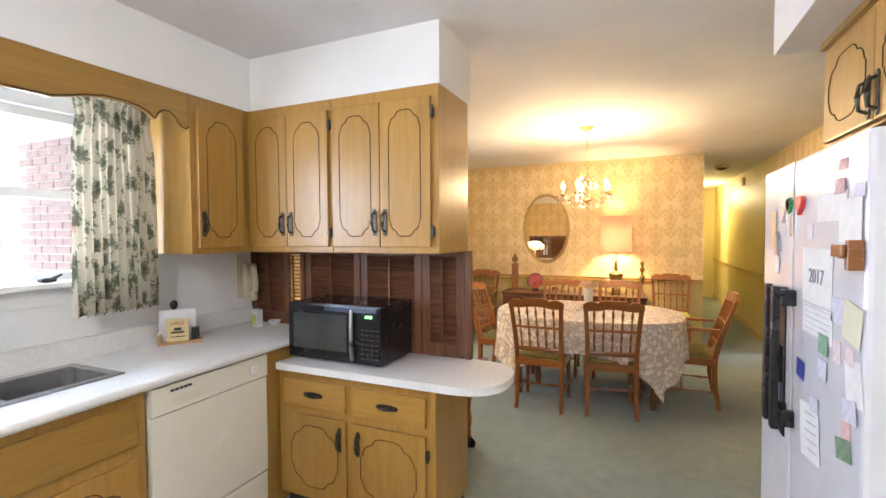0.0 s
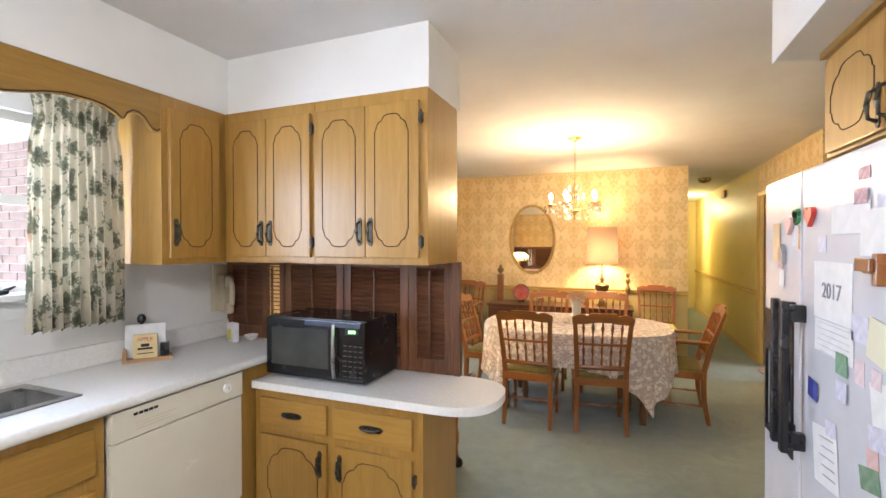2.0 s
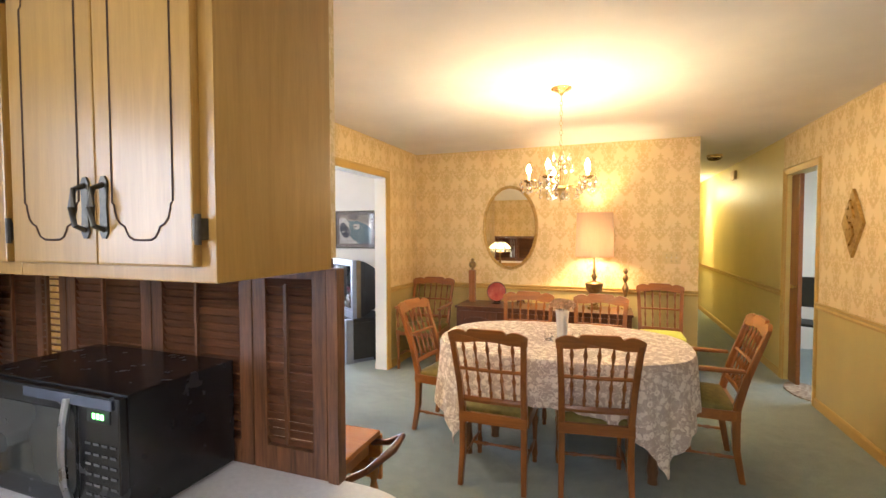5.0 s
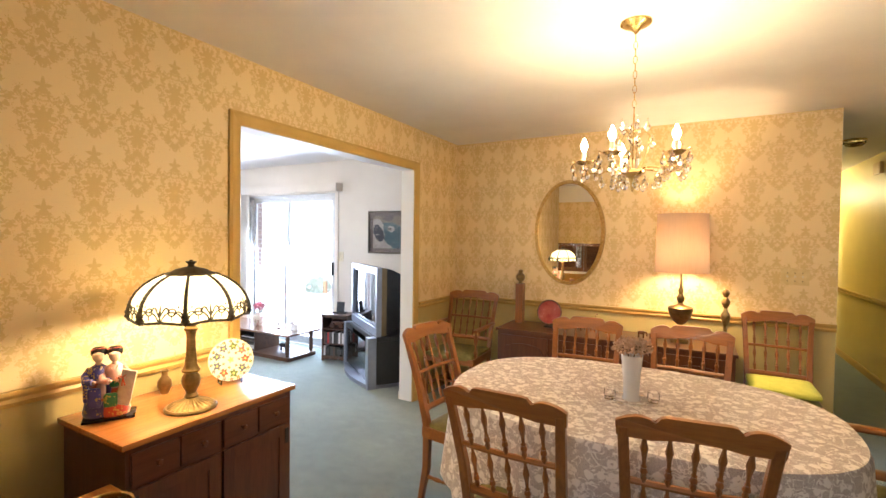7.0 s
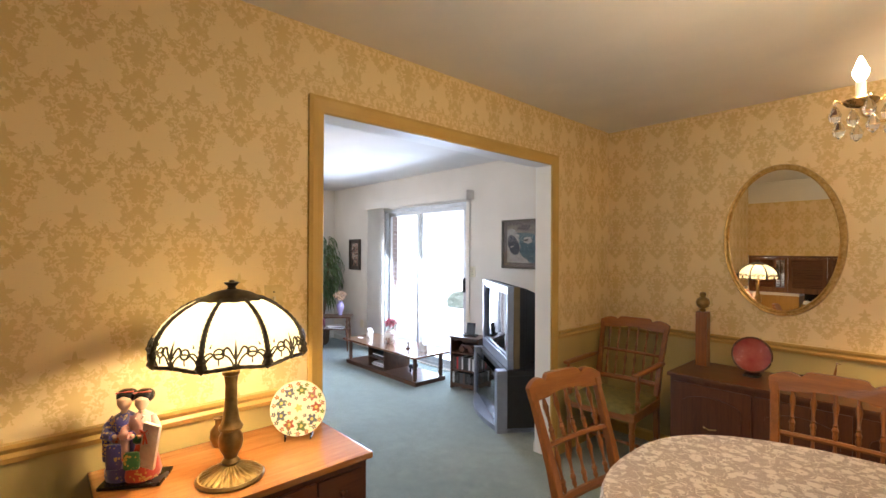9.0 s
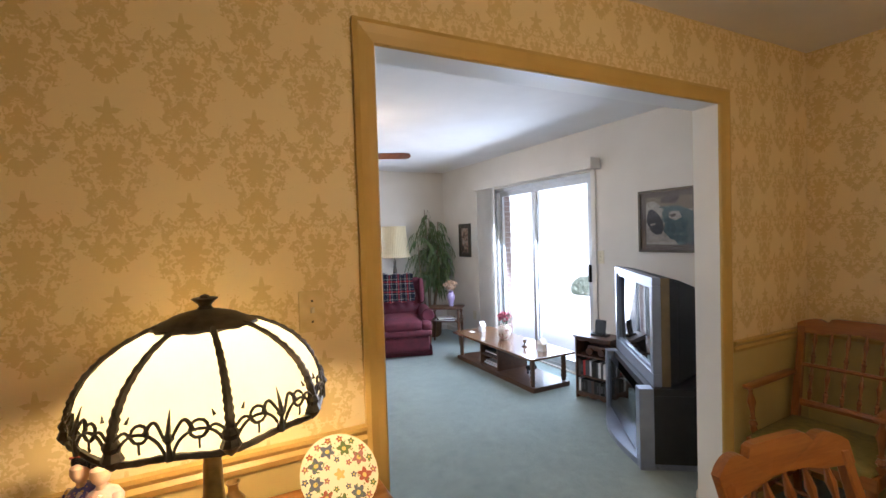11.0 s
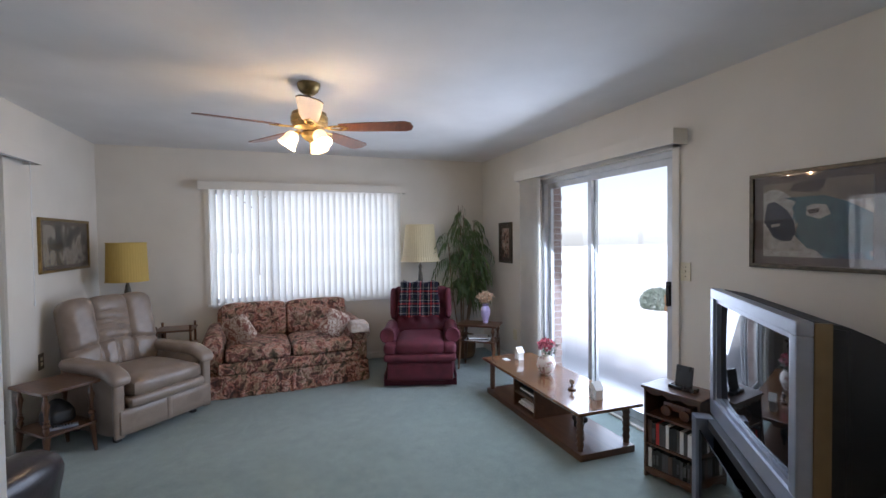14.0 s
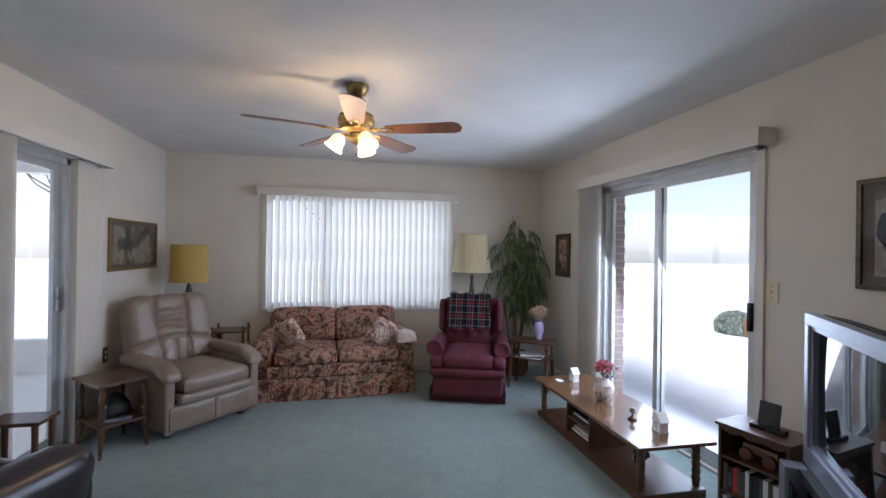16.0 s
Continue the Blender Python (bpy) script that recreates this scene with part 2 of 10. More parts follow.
BLIND = shade_cloth("vertical_blind_vane", (0.90, 0.88, 0.84), 0.55, (4, 4, 4))
SHADE_PINK = shade_cloth("pale_pink_lampshade", (0.46, 0.31, 0.20), 0.06)
SHADE_CREAM = shade_cloth("cream_pleated_shade", (0.72, 0.62, 0.40), 0.3)
SHADE_GOLD = shade_cloth("yellow_pleated_shade", (0.66, 0.48, 0.14), 0.3)
SLAG = shade_cloth("cream_slag_glass", (0.92, 0.88, 0.66), 0.30, (6, 6, 6))
FLAME = glow("lamp_bulb_glow", (1.0, 0.72, 0.36), 40)
TULIPGLOW = glow("lit_glass_shade", (1.0, 0.64, 0.30), 0.9, (0.9, 0.85, 0.75))
LED = glow("green_display", (0.15, 1.0, 0.1), 2.5, (0.01, 0.02, 0.01))


def glass(name, rough=0.0, tint=(1, 1, 1)):
    m, n, l, p = nodes_of(name, rough)
    p.inputs["Base Color"].default_value = (*tint, 1)
    p.inputs["Transmission Weight"].default_value = 1.0
    p.inputs["IOR"].default_value = 1.45
    return m


def pane_glass(name):
    """Thin flat window glass: clear, with a faint reflection."""
    m, n, l, p = nodes_of(name, 0.02)
    t, g, mx = n.new("ShaderNodeBsdfTransparent"), n.new("ShaderNodeBsdfGlossy"), n.new("ShaderNodeMixShader")
    g.inputs["Roughness"].default_value = 0.01
    mx.inputs[0].default_value = 0.05
    l.new(t.outputs[0], mx.inputs[1])
    l.new(g.outputs[0], mx.inputs[2])
    l.new(mx.outputs[0], n["Material Output"].inputs[0])
    return m


PANE = pane_glass("window_glass")
CRYSTAL = glass("crystal", 0.02)
MIRROR = mottled("mirror_glass", (0.86, 0.86, 0.84), (0.88, 0.88, 0.86), 2, 0.1, 1.0, 0)
MIRROR.node_tree.nodes["Principled BSDF"].inputs["Roughness"].default_value = 0.01
for _l in list(MIRROR.node_tree.links):
    if _l.to_socket.name == "Roughness":
        MIRROR.node_tree.links.remove(_l)
SCREEN = mottled("tv_screen", (0.006, 0.007, 0.008), (0.01, 0.011, 0.012), 2, 0.10, 0, 0)
SCREEN.node_tree.nodes["Principled BSDF"].inputs["Roughness"].default_value = 0.03
for _l in list(SCREEN.node_tree.links):
    if _l.to_socket.name == "Roughness":
        SCREEN.node_tree.links.remove(_l)


def damask():
    """Cream wallpaper with a tone-on-tone damask that repeats in an ogee lattice."""
    m, n, l, p = nodes_of("damask_wallpaper", 0.55)
    g = n.new("ShaderNodeNewGeometry")
    s = n.new("ShaderNodeSeparateXYZ")
    l.new(g.outputs["Position"], s.inputs[0])
    u = calc(n, l, "ADD", s.outputs[0], s.outputs[1])
    v = s.outputs[2]
    W, H = 0.33, 0.46
    pp = calc(n, l, "PINGPONG", u, W / 2)

    def motif(du, shift):
        """Crowned medallion over a small leaf head, with leafy arms: 0 outside, 1 inside."""
        dv = calc(n, l, "SUBTRACT", calc(n, l, "FLOORED_MODULO", calc(n, l, "ADD", v, shift), H), H / 2)
        c = n.new("ShaderNodeCombineXYZ")
        l.new(du, c.inputs[0])
        l.new(dv, c.inputs[1])
        leafy = calc(n, l, "SUBTRACT", noise_out(n, l, c.outputs[0], 70, 2.5, 0.6, 0.7), 0.5)
        out = None
        for cz, sy, rad, lobes, amp, hollow in ((0.050, 0.70, 0.078, 9, 0.15, 0.58), (-0.095, 0.70, 0.053, 7, 0.22, 0.52), (0.172, 0.85, 0.020, 5, 0.40, 0.0)):
            w = calc(n, l, "SUBTRACT", dv, cz)
            ws = calc(n, l, "MULTIPLY", w, sy)
            r = calc(n, l, "SQRT", calc(n, l, "ADD", calc(n, l, "MULTIPLY", du, du), calc(n, l, "MULTIPLY", ws, ws)))
            th = calc(n, l, "ARCTAN2", du, w)
            lim = calc(n, l, "MULTIPLY_ADD", calc(n, l, "COSINE", calc(n, l, "MULTIPLY", th, lobes)), rad * amp, rad)
            d = calc(n, l, "ADD", calc(n, l, "DIVIDE", r, lim), calc(n, l, "MULTIPLY", leafy, 1.25))
            m = calc(n, l, "SUBTRACT", 1.0, d)
            if hollow:
                gap = calc(n, l, "SUBTRACT", calc(n, l, "ABSOLUTE", calc(n, l, "SUBTRACT", d, hollow)), 0.075)
                m = calc(n, l, "MINIMUM", m, gap)
            out = m if out is None else calc(n, l, "MAXIMUM", out, m)
        # arms that rise to the neighbouring columns
        rise = calc(n, l, "MULTIPLY", calc(n, l, "POWER", calc(n, l, "MULTIPLY", du, 9.0), 1.4), 0.145)
        t = calc(n, l, "SUBTRACT", calc(n, l, "ADD", dv, 0.200), rise)
        arm = calc(n, l, "SUBTRACT", calc(n, l, "MULTIPLY_ADD", leafy, 2.4, 0.30), calc(n, l, "MULTIPLY", calc(n, l, "ABSOLUTE", t), 15.0))
        arm = calc(n, l, "SUBTRACT", arm, calc(n, l, "MULTIPLY", calc(n, l, "MAXIMUM", 0.0, calc(n, l, "SUBTRACT", du, 0.095)), 30.0))
        return calc(n, l, "MAXIMUM", out, arm)
    f = calc(n, l, "MAXIMUM", motif(pp, 0.0), motif(calc(n, l, "SUBTRACT", W / 2, pp), H / 2))
    edge = n.new("ShaderNodeMapRange")
    edge.interpolation_type = "SMOOTHSTEP"
    for k, val in (("From Min", -0.02), ("From Max", 0.10)):
        edge.inputs[k].default_value = val
    l.new(f, edge.inputs["Value"])
    fac = edge.outputs[0]
    blot = noise_out(n, l, g.outputs["Position"], 1.3, 3)
    c1 = mix(n, l, blot, (0.76, 0.60, 0.325), (0.81, 0.66, 0.385))
    c2 = mix(n, l, blot, (0.625, 0.465, 0.20), (0.68, 0.53, 0.25))
    l.new(mix(n, l, fac, c1, c2), p.inputs["Base Color"])
    l.new(calc(n, l, "MULTIPLY_ADD", fac, 0.2, 0.45), p.inputs["Roughness"])
    bump(n, l, p, fac, 0.12, 0.0006)
    return m


def carpet():
    m, n, l, p = nodes_of("cut_pile_carpet", 0.95)
    v = coords(n, l)
    a = noise_out(n, l, v, 1.6, 5, 0.6)
    b = noise_out(n, l, v, 11, 4, 0.6)
    c = noise_out(n, l, v, 170, 2, 0.7)
    f = calc(n, l, "MULTIPLY_ADD", b, 0.5, calc(n, l, "MULTIPLY", a, 0.5))
    col = ramp(n, l, f, [(0.32, (0.158, 0.212, 0.188)), (0.5, (0.208, 0.265, 0.240)), (0.68, (0.262, 0.320, 0.288))])
    dk = ramp(n, l, c, [(0.3, (0.55, 0.55, 0.55)), (0.7, (1.2, 1.2, 1.2))])
    l.new(mix(n, l, 0.7, col, dk, "MULTIPLY"), p.inputs["Base Color"])
    bump(n, l, p, calc(n, l, "ADD", c, b), 0.9, 0.006)
    p.inputs["Sheen Weight"].default_value = 0.3
    return m


DAMASK, CARPET = damask(), carpet()


def vinyl_tile():
    m, n, l, p = nodes_of("sheet_vinyl_floor", 0.35)
    v = coords(n, l)
    c = n.new("ShaderNodeTexChecker")
    c.inputs["Scale"].default_value = 6.6
    c.inputs["Color1"].default_value, c.inputs["Color2"].default_value = (0.45, 0.42, 0.34, 1), (0.30, 0.29, 0.22, 1)
    l.new(v, c.inputs[0])
    a = noise_out(n, l, v, 30, 4)
    l.new(mix(n, l, 0.5, c.outputs[0], ramp(n, l, a, [(0.3, (0.5, 0.5, 0.5)), (0.7, (1, 1, 1))]), "MULTIPLY"), p.inputs["Base Color"])
    return m


FLOORV = vinyl_tile()

# ---- mesh helpers ----


def box(bm, x0, x1, y0, y1, z0, z1, bev=0.0, m=None):
    """A box between two corners, with its edges eased by bev."""
    r = bmesh.ops.create_cube(bm, size=1.0)
    vs = r["verts"]
    for v in vs:
        v.co = Vector(((x0 + x1) / 2 + v.co.x * (x1 - x0), (y0 + y1) / 2 + v.co.y * (y1 - y0), (z0 + z1) / 2 + v.co.z * (z1 - z0)))
    if m is not None:
        bmesh.ops.transform(bm, matrix=m, verts=vs)
    if bev:
        es = list({e for v in vs for e in v.link_edges})
        bmesh.ops.bevel(bm, geom=es, offset=bev, segments=2, affect="EDGES", profile=0.7)
    return bm


def boxes(*specs, bev=0.0):
    bm = bmesh.new()
    for s in specs:
        box(bm, *s, bev=bev)
    return bm


def lathe(bm, prof, seg=16, at=(0, 0, 0), flute=0.0, m=None):
    """A turned form: radius and height pairs round a z axis."""
    rings = []
    for r, z in prof:
        ring = []
        for k in range(seg):
            a = 2 * math.pi * k / seg
            rr = r * (1 + (flute if k % 2 else 0))
            co = Vector((rr * math.cos(a), rr * math.sin(a), z))
            if m is not None:
                co = m @ co
            ring.append(bm.verts.new(co + Vector(at)))
        rings.append(ring)
    for a, b in zip(rings, rings[1:]):
        for k in range(seg):
            bm.faces.new((a[k], a[(k + 1) % seg], b[(k + 1) % seg], b[k]))
    if prof[0][0] > 1e-4:
        bm.faces.new(rings[0][::-1])
    if prof[-1][0] > 1e-4:
        bm.faces.new(rings[-1])
    return bm


def tube(bm, pts, r=0.005, seg=8, closed=False):
    """A round bar along points; r may be a list."""
    pts = [Vector(p) for p in pts]
    n = len(pts)
    rings = []
    up = Vector((0, 0, 1))
    for i, p in enumerate(pts):
        if closed:
            d = (pts[(i + 1) % n] - pts[i - 1]).normalized()
        else:
            d = (pts[min(i + 1, n - 1)] - pts[max(i - 1, 0)]).normalized()
        ref = up if abs(d.dot(up)) < 0.95 else Vector((1, 0, 0))
        s = d.cross(ref).normalized()
        t = s.cross(d).normalized()
        rad = r[i] if isinstance(r, (list, tuple)) else r
        rings.append([bm.verts.new(p + rad * (math.cos(2 * math.pi * k / seg) * s + math.sin(2 * math.pi * k / seg) * t)) for k in range(seg)])
    pairs = list(zip(rings, rings[1:])) + ([(rings[-1], rings[0])] if closed else [])
    for a, b in pairs:
        for k in range(seg):
            bm.faces.new((a[k], a[(k + 1) % seg], b[(k + 1) % seg], b[k]))
    if not closed:
        bm.faces.new(rings[0][::-1])
        bm.faces.new(rings[-1])
    return bm


def prism(bm, pts, axis, a, b, bev=0.0):
    """A flat outline pushed along an axis from a to b. The outline lies in the other two axes, in order."""
    def co(p, d):
        return {"x": (d, p[0], p[1]), "y": (p[0], d, p[1]), "z": (p[0], p[1], d)}[axis]
    lo = [bm.verts.new(co(p, a)) for p in pts]
    hi = [bm.verts.new(co(p, b)) for p in pts]
    n = len(pts)
    f1, f2 = bm.faces.new(lo[::-1]), bm.faces.new(hi)
    sides = [bm.faces.new((lo[k], lo[(k + 1) % n], hi[(k + 1) % n], hi[k])) for k in range(n)]
    if bev:
        es = list({e for f in (f1, f2) for e in f.edges})
        bmesh.ops.bevel(bm, geom=es, offset=bev, segments=2, affect="EDGES", profile=0.7)
    return bm


def puff(bm, x0, x1, y0, y1, z0, z1, r=0.05, m=None, crown=0.0, sub=6):
    """A stuffed block: rounded all over and crowned on top."""
    n = sub
    r = min(r, (x1 - x0) / 2 - 1e-3, (y1 - y0) / 2 - 1e-3, (z1 - z0) / 2 - 1e-3)
    c = Vector(((x0 + x1) / 2, (y0 + y1) / 2, (z0 + z1) / 2))
    h = Vector(((x1 - x0) / 2, (y1 - y0) / 2, (z1 - z0) / 2))
    t = bmesh.new()
    bmesh.ops.create_cube(t, size=2.0)
    bmesh.ops.subdivide_edges(t, edges=t.edges[:], cuts=n, use_grid_fill=True)
    made = {}
    for v in t.verts:
        p = Vector((v.co.x * h.x, v.co.y * h.y, v.co.z * h.z))
        q = Vector([max(-h[i] + r, min(h[i] - r, p[i])) for i in range(3)])
        d = p - q
        if d.length > 1e-9:
            d = d.normalized() * r
        w = q + d
        w.z += crown * (1 - v.co.x ** 2) * (1 - v.co.y ** 2) * (1 if v.co.z > 0 else 0)
        w += c
        made[v] = bm.verts.new(m @ w if m is not None else w)
    for f in t.faces:
        bm.faces.new([made[v] for v in f.verts])
    t.free()
    return bm


def thing(name, loc=(0, 0, 0), rz=0.0, label="", category="", group=""):
    ob = new(name)
    ob.matrix_world = pose(*loc, 0, 0, rz)
    ob.empty_display_size = 0.1
    return tagged(ob, label, category, group)


def part(name, bm, material, parent=None, label="", smooth=False, w=False, kind=""):
    """One mesh object from a bmesh, under a thing or a part. w: the bmesh is in the world's metres."""
    if w and parent is not None:
        o, root = Vector((0, 0, 0)), parent
        while root is not None:
            o += root.location
            root = root.parent
        bmesh.ops.translate(bm, vec=-o, verts=bm.verts)
    bmesh.ops.recalc_face_normals(bm, faces=bm.faces)
    me = bpy.data.meshes.new(name)
    bm.to_mesh(me)
    bm.free()
    me.materials.append(material)
    if smooth:
        me.shade_smooth()
        me.set_sharp_from_angle(angle=radians(38))
    ob = new(name, me)
    if material is PANE:
        ob.visible_shadow = False
    if parent is not None:
        ob.parent = parent
    return tagged(ob, label, kind=kind)


def solid(name, bm, material, label="", smooth=False):
    ob = part(name, bm, material, None, label, smooth)
    return tagged(ob, kind="structure")


def wall_with_holes(name, axis, a, b, u0, u1, z0, z1, holes, material, label):
    """A wall slab across an axis from a to b, along u0..u1, with rectangular openings (u0, u1, z0, z1)."""
    bm = bmesh.new()
    us = sorted({u0, u1, *[h[0] for h in holes], *[h[1] for h in holes]})
    zs = sorted({z0, z1, *[h[2] for h in holes], *[h[3] for h in holes]})
    for p, q in zip(us, us[1:]):
        for r, s in zip(zs, zs[1:]):
            if any(h[0] <= (p + q) / 2 <= h[1] and h[2] <= (r + s) / 2 <= h[3] for h in holes):
                continue
            if axis == "x":
                box(bm, a, b, p, q, r, s)
            else:
                box(bm, p, q, a, b, r, s)
    bmesh.ops.remove_doubles(bm, verts=bm.verts, dist=1e-5)
    seen = {}
    for f in bm.faces:
        seen.setdefault(tuple(sorted(v.index for v in f.verts)), []).append(f)
    bm.verts.index_update()
    seen = {}
    for f in bm.faces:
        seen.setdefault(tuple(sorted(v.index for v in f.verts)), []).append(f)
    bmesh.ops.delete(bm, geom=[f for fs in seen.values() if len(fs) > 1 for f in fs], context="FACES_ONLY")
    return solid(name, bm, material, label)


# ---- structure ----
XW, XL, YN, XE = -2.36, -2.49, 6.26, 1.50
OPEN = (3.70, 5.44, -0.01, 2.052)
KWIN = (-0.35, 1.29, 1.27, 2.02)
ground = solid("ground", boxes((-60, 60, -60, 70, -0.32, -0.16)), LAWN, "pale winter lawn round the house")
solid("floor_kitchen", boxes((XW, 1.22, -2.0, 1.75, -0.12, 0.0)), FLOORV, "small-checked sheet vinyl kitchen floor")
for spec, where in (((XL, 3.3, 1.75, 6.26, -0.12, 0.006), "in the dining room"), ((0.70, 3.3, 6.26, 11.7, -0.12, 0.006), "in the hall"), ((-7.26, XL, 2.25, 6.46, -0.12, 0.006), "in the living room")):
    solid("floor_carpet", boxes(spec), CARPET, "grey-green cut pile carpet " + where)
solid("ceiling", boxes((XL, 3.4, -2.1, 11.8, CEIL, CEIL + 0.15)), CEILP, "flat white painted ceiling")
solid("ceiling_living", boxes((-7.4, XL - 0.001, 2.1, 6.6, CEIL, CEIL + 0.15)), CEILP, "flat white painted living room ceiling")
wall_with_holes("wall_west", "x", XL, XW, -2.1, 6.6, -0.1, CEIL, [OPEN, KWIN], WHITEP, "white wall between dining and living room")
wall_with_holes("wall_north_dining", "y", YN, YN + 0.13, XW, 0.70, -0.1, CEIL, [], WHITEP, "dining room end wall")
wall_with_holes("wall_hall_west", "x", 0.57, 0.70, YN + 0.13, 11.7, -0.1, CEIL, [], HALLP, "plain yellow hall wall")
DOORE = (5.80, 6.50, -0.01, 2.03)
wall_with_holes("wall_east", "x", XE, XE + 0.13, 4.68, 11.7, -0.1, CEIL, [DOORE], HALLP, "long yellow hall wall with a doorway")
wall_with_holes("wall_nook_north", "y", 4.68, 4.81, XE + 0.13, 3.3, -0.1, CEIL, [], WHITEP, "papered wall of the side nook")
wall_with_holes("wall_hall_end", "y", 11.6, 11.73, 0.57, 1.63, -0.1, CEIL, [], HALLP, "yellow end wall of the hall")
wall_with_holes("wall_far_east", "x", 3.3, 3.43, 1.9, 8.1, -0.1, CEIL, [], CREAMP, "cream end wall")
wall_with_holes("wall_side_room_north", "y", 8.0, 8.13, XE + 0.13, 3.3, -0.1, CEIL, [], CREAMP, "cream side room wall")
wall_with_holes("wall_kitchen_east", "x", 1.22, 1.35, -2.1, 2.06, -0.1, CEIL, [], CREAMP, "cream kitchen wall behind the refrigerator")
wall_with_holes("wall_nook_south", "y", 1.93, 2.06, 1.35, 3.3, -0.1, CEIL, [], CREAMP, "cream nook wall")
wall_with_holes("wall_kitchen_south", "y", -2.1, -2.0, XW, 1.22, -0.1, CEIL, [], CREAMP, "cream kitchen end wall")
NDOOR = (-5.87, -4.19, 0.02, 2.02)
SDOOR = (-5.64, -3.75, 0.02, 2.02)
WWIN = (3.26, 5.34, 0.76, 2.0)
wall_with_holes("wall_living_north", "y", 6.46, 6.62, -7.4, XL, -0.1, CEIL, [NDOOR], LIVP, "off-white living room wall with a sliding door")
wall_with_holes("wall_living_south", "y", 2.12, 2.25, -7.4, XL, -0.1, CEIL, [SDOOR], LIVP, "off-white living room wall with a sliding door")
wall_with_holes("wall_living_west", "x", -7.41, -7.254, 2.12, 6.6, -0.1, CEIL, [WWIN], LIVP, "off-white living room wall with a wide window")
# wallpaper above the chair rail and paint below it
RAIL = 0.857
T = 0.004
for nm, mt, z0, z1, lb in (("wallpaper", DAMASK, RAIL, CEIL, "cream and gold damask wallpaper"), ("wainscot", YELLOWP, 0.0, RAIL, "mustard yellow painted lower wall")):
    hi = z0 > 0.5
    solid(nm + "_west", boxes(*[(XW, XW + T, y0, y1, z0, z1) for y0, y1 in ((2.20, 3.627), (5.52, YN))], *([(XW, XW + T, 3.627, 5.52, 2.12, CEIL)] if hi else [])), mt, lb + " of the side wall")
    solid(nm + "_north", boxes((XW + T, 0.70, YN - T, YN, z0, z1)), mt, lb + " of the end wall")
    solid(nm + "_east", boxes(*[(XE - T, XE, y0, y1, z0, z1) for y0, y1 in ((4.68, 5.735), (6.565, 6.60))], *([(XE - T, XE, 5.735, 6.565, 2.10, CEIL)] if hi else [])), mt, lb + " round the side doorway")
    solid(nm + "_nook", boxes((XE - T, 3.3, 4.68 - T, 4.68, z0, z1)), mt, lb + " of the nook")
RAILP = [(0, -0.03), (0.012, -0.03), (0.02, -0.012), (0.012, 0.0), (0.026, 0.016), (0.026, 0.028), (0, 0.028)]


def moulding(name, runs, prof, zc, material, label):
    """A moulding of one profile (out, up) along wall runs: (axis, face, sign, u0, u1)."""
    bm = bmesh.new()
    for axis, face, sg, u0, u1 in runs:
        pts = [(face + sg * o, zc + z) for o, z in prof]
        if axis == "x":
            lo = [bm.verts.new((p[0], u0, p[1])) for p in pts]
            hi = [bm.verts.new((p[0], u1, p[1])) for p in pts]
        else:
            lo = [bm.verts.new((u0, p[0], p[1])) for p in pts]
            hi = [bm.verts.new((u1, p[0], p[1])) for p in pts]
        n = len(pts)
        bm.faces.new(lo[::-1])
        bm.faces.new(hi)
        for k in range(n):
            bm.faces.new((lo[k], lo[(k + 1) % n], hi[(k + 1) % n], hi[k]))
    return solid(name, bm, material, label)


RUNS = [("x", XW + T, 1, 2.2, 3.627), ("x", XW + T, 1, 5.52, YN - T), ("y", YN - T, -1, XW + T, 0.70), ("x", XE - T, -1, 4.68, 5.735), ("x", XE - T, -1, 6.565, 11.6), ("y", 4.68 - T, -1, XE, 3.3)]
moulding("chair_rail", RUNS, RAILP, RAIL, TRIMY, "mustard chair rail moulding")
BASEP = [(0, 0), (0.014, 0), (0.014, 0.07), (0.006, 0.085), (0, 0.085)]
moulding("baseboard", RUNS, BASEP, 0.0, TRIMY, "mustard baseboard")
LRUNS = [("y", 6.46, -1, -7.254, -5.93), ("y", 6.46, -1, -4.12, XL), ("x", -7.254, 1, 2.25, 6.46), ("y", 2.25, 1, -7.254, -5.70), ("y", 2.25, 1, -3.69, XL), ("x", XL, -1, 2.25, 3.70), ("x", XL, -1, 5.445, 6.46)]
moulding("baseboard_living", LRUNS, BASEP, 0.0, LIVP, "off-white baseboard")


def casing(name, xf, sg, y0, y1, zt, wd, material, label):
    """Door casing on a wall that faces along x."""
    bm = bmesh.new()
    P = [(0, 0), (0, wd), (0.018, wd), (0.024, wd * 0.8), (0.016, wd * 0.45), (0.012, 0.006), (0.006, 0)]
    for (ya, sy) in ((y0, -1), (y1, 1)):
        lo = [bm.verts.new((xf + sg * o, ya + sy * d, 0)) for o, d in P]
        hi = [bm.verts.new((xf + sg * o, ya + sy * d, zt + d)) for o, d in P]
        n = len(P)
        bm.faces.new(lo)
        bm.faces.new(hi)
        for k in range(n):
            bm.faces.new((lo[k], lo[(k + 1) % n], hi[(k + 1) % n], hi[k]))
    lo = [bm.verts.new((xf + sg * o, y0 - d, zt + d)) for o, d in P]
    hi = [bm.verts.new((xf + sg * o, y1 + d, zt + d)) for o, d in P]
    for k in range(len(P)):
        bm.faces.new((lo[k], lo[(k + 1) % len(P)], hi[(k + 1) % len(P)], hi[k]))
    return solid(name, bm, material, label)


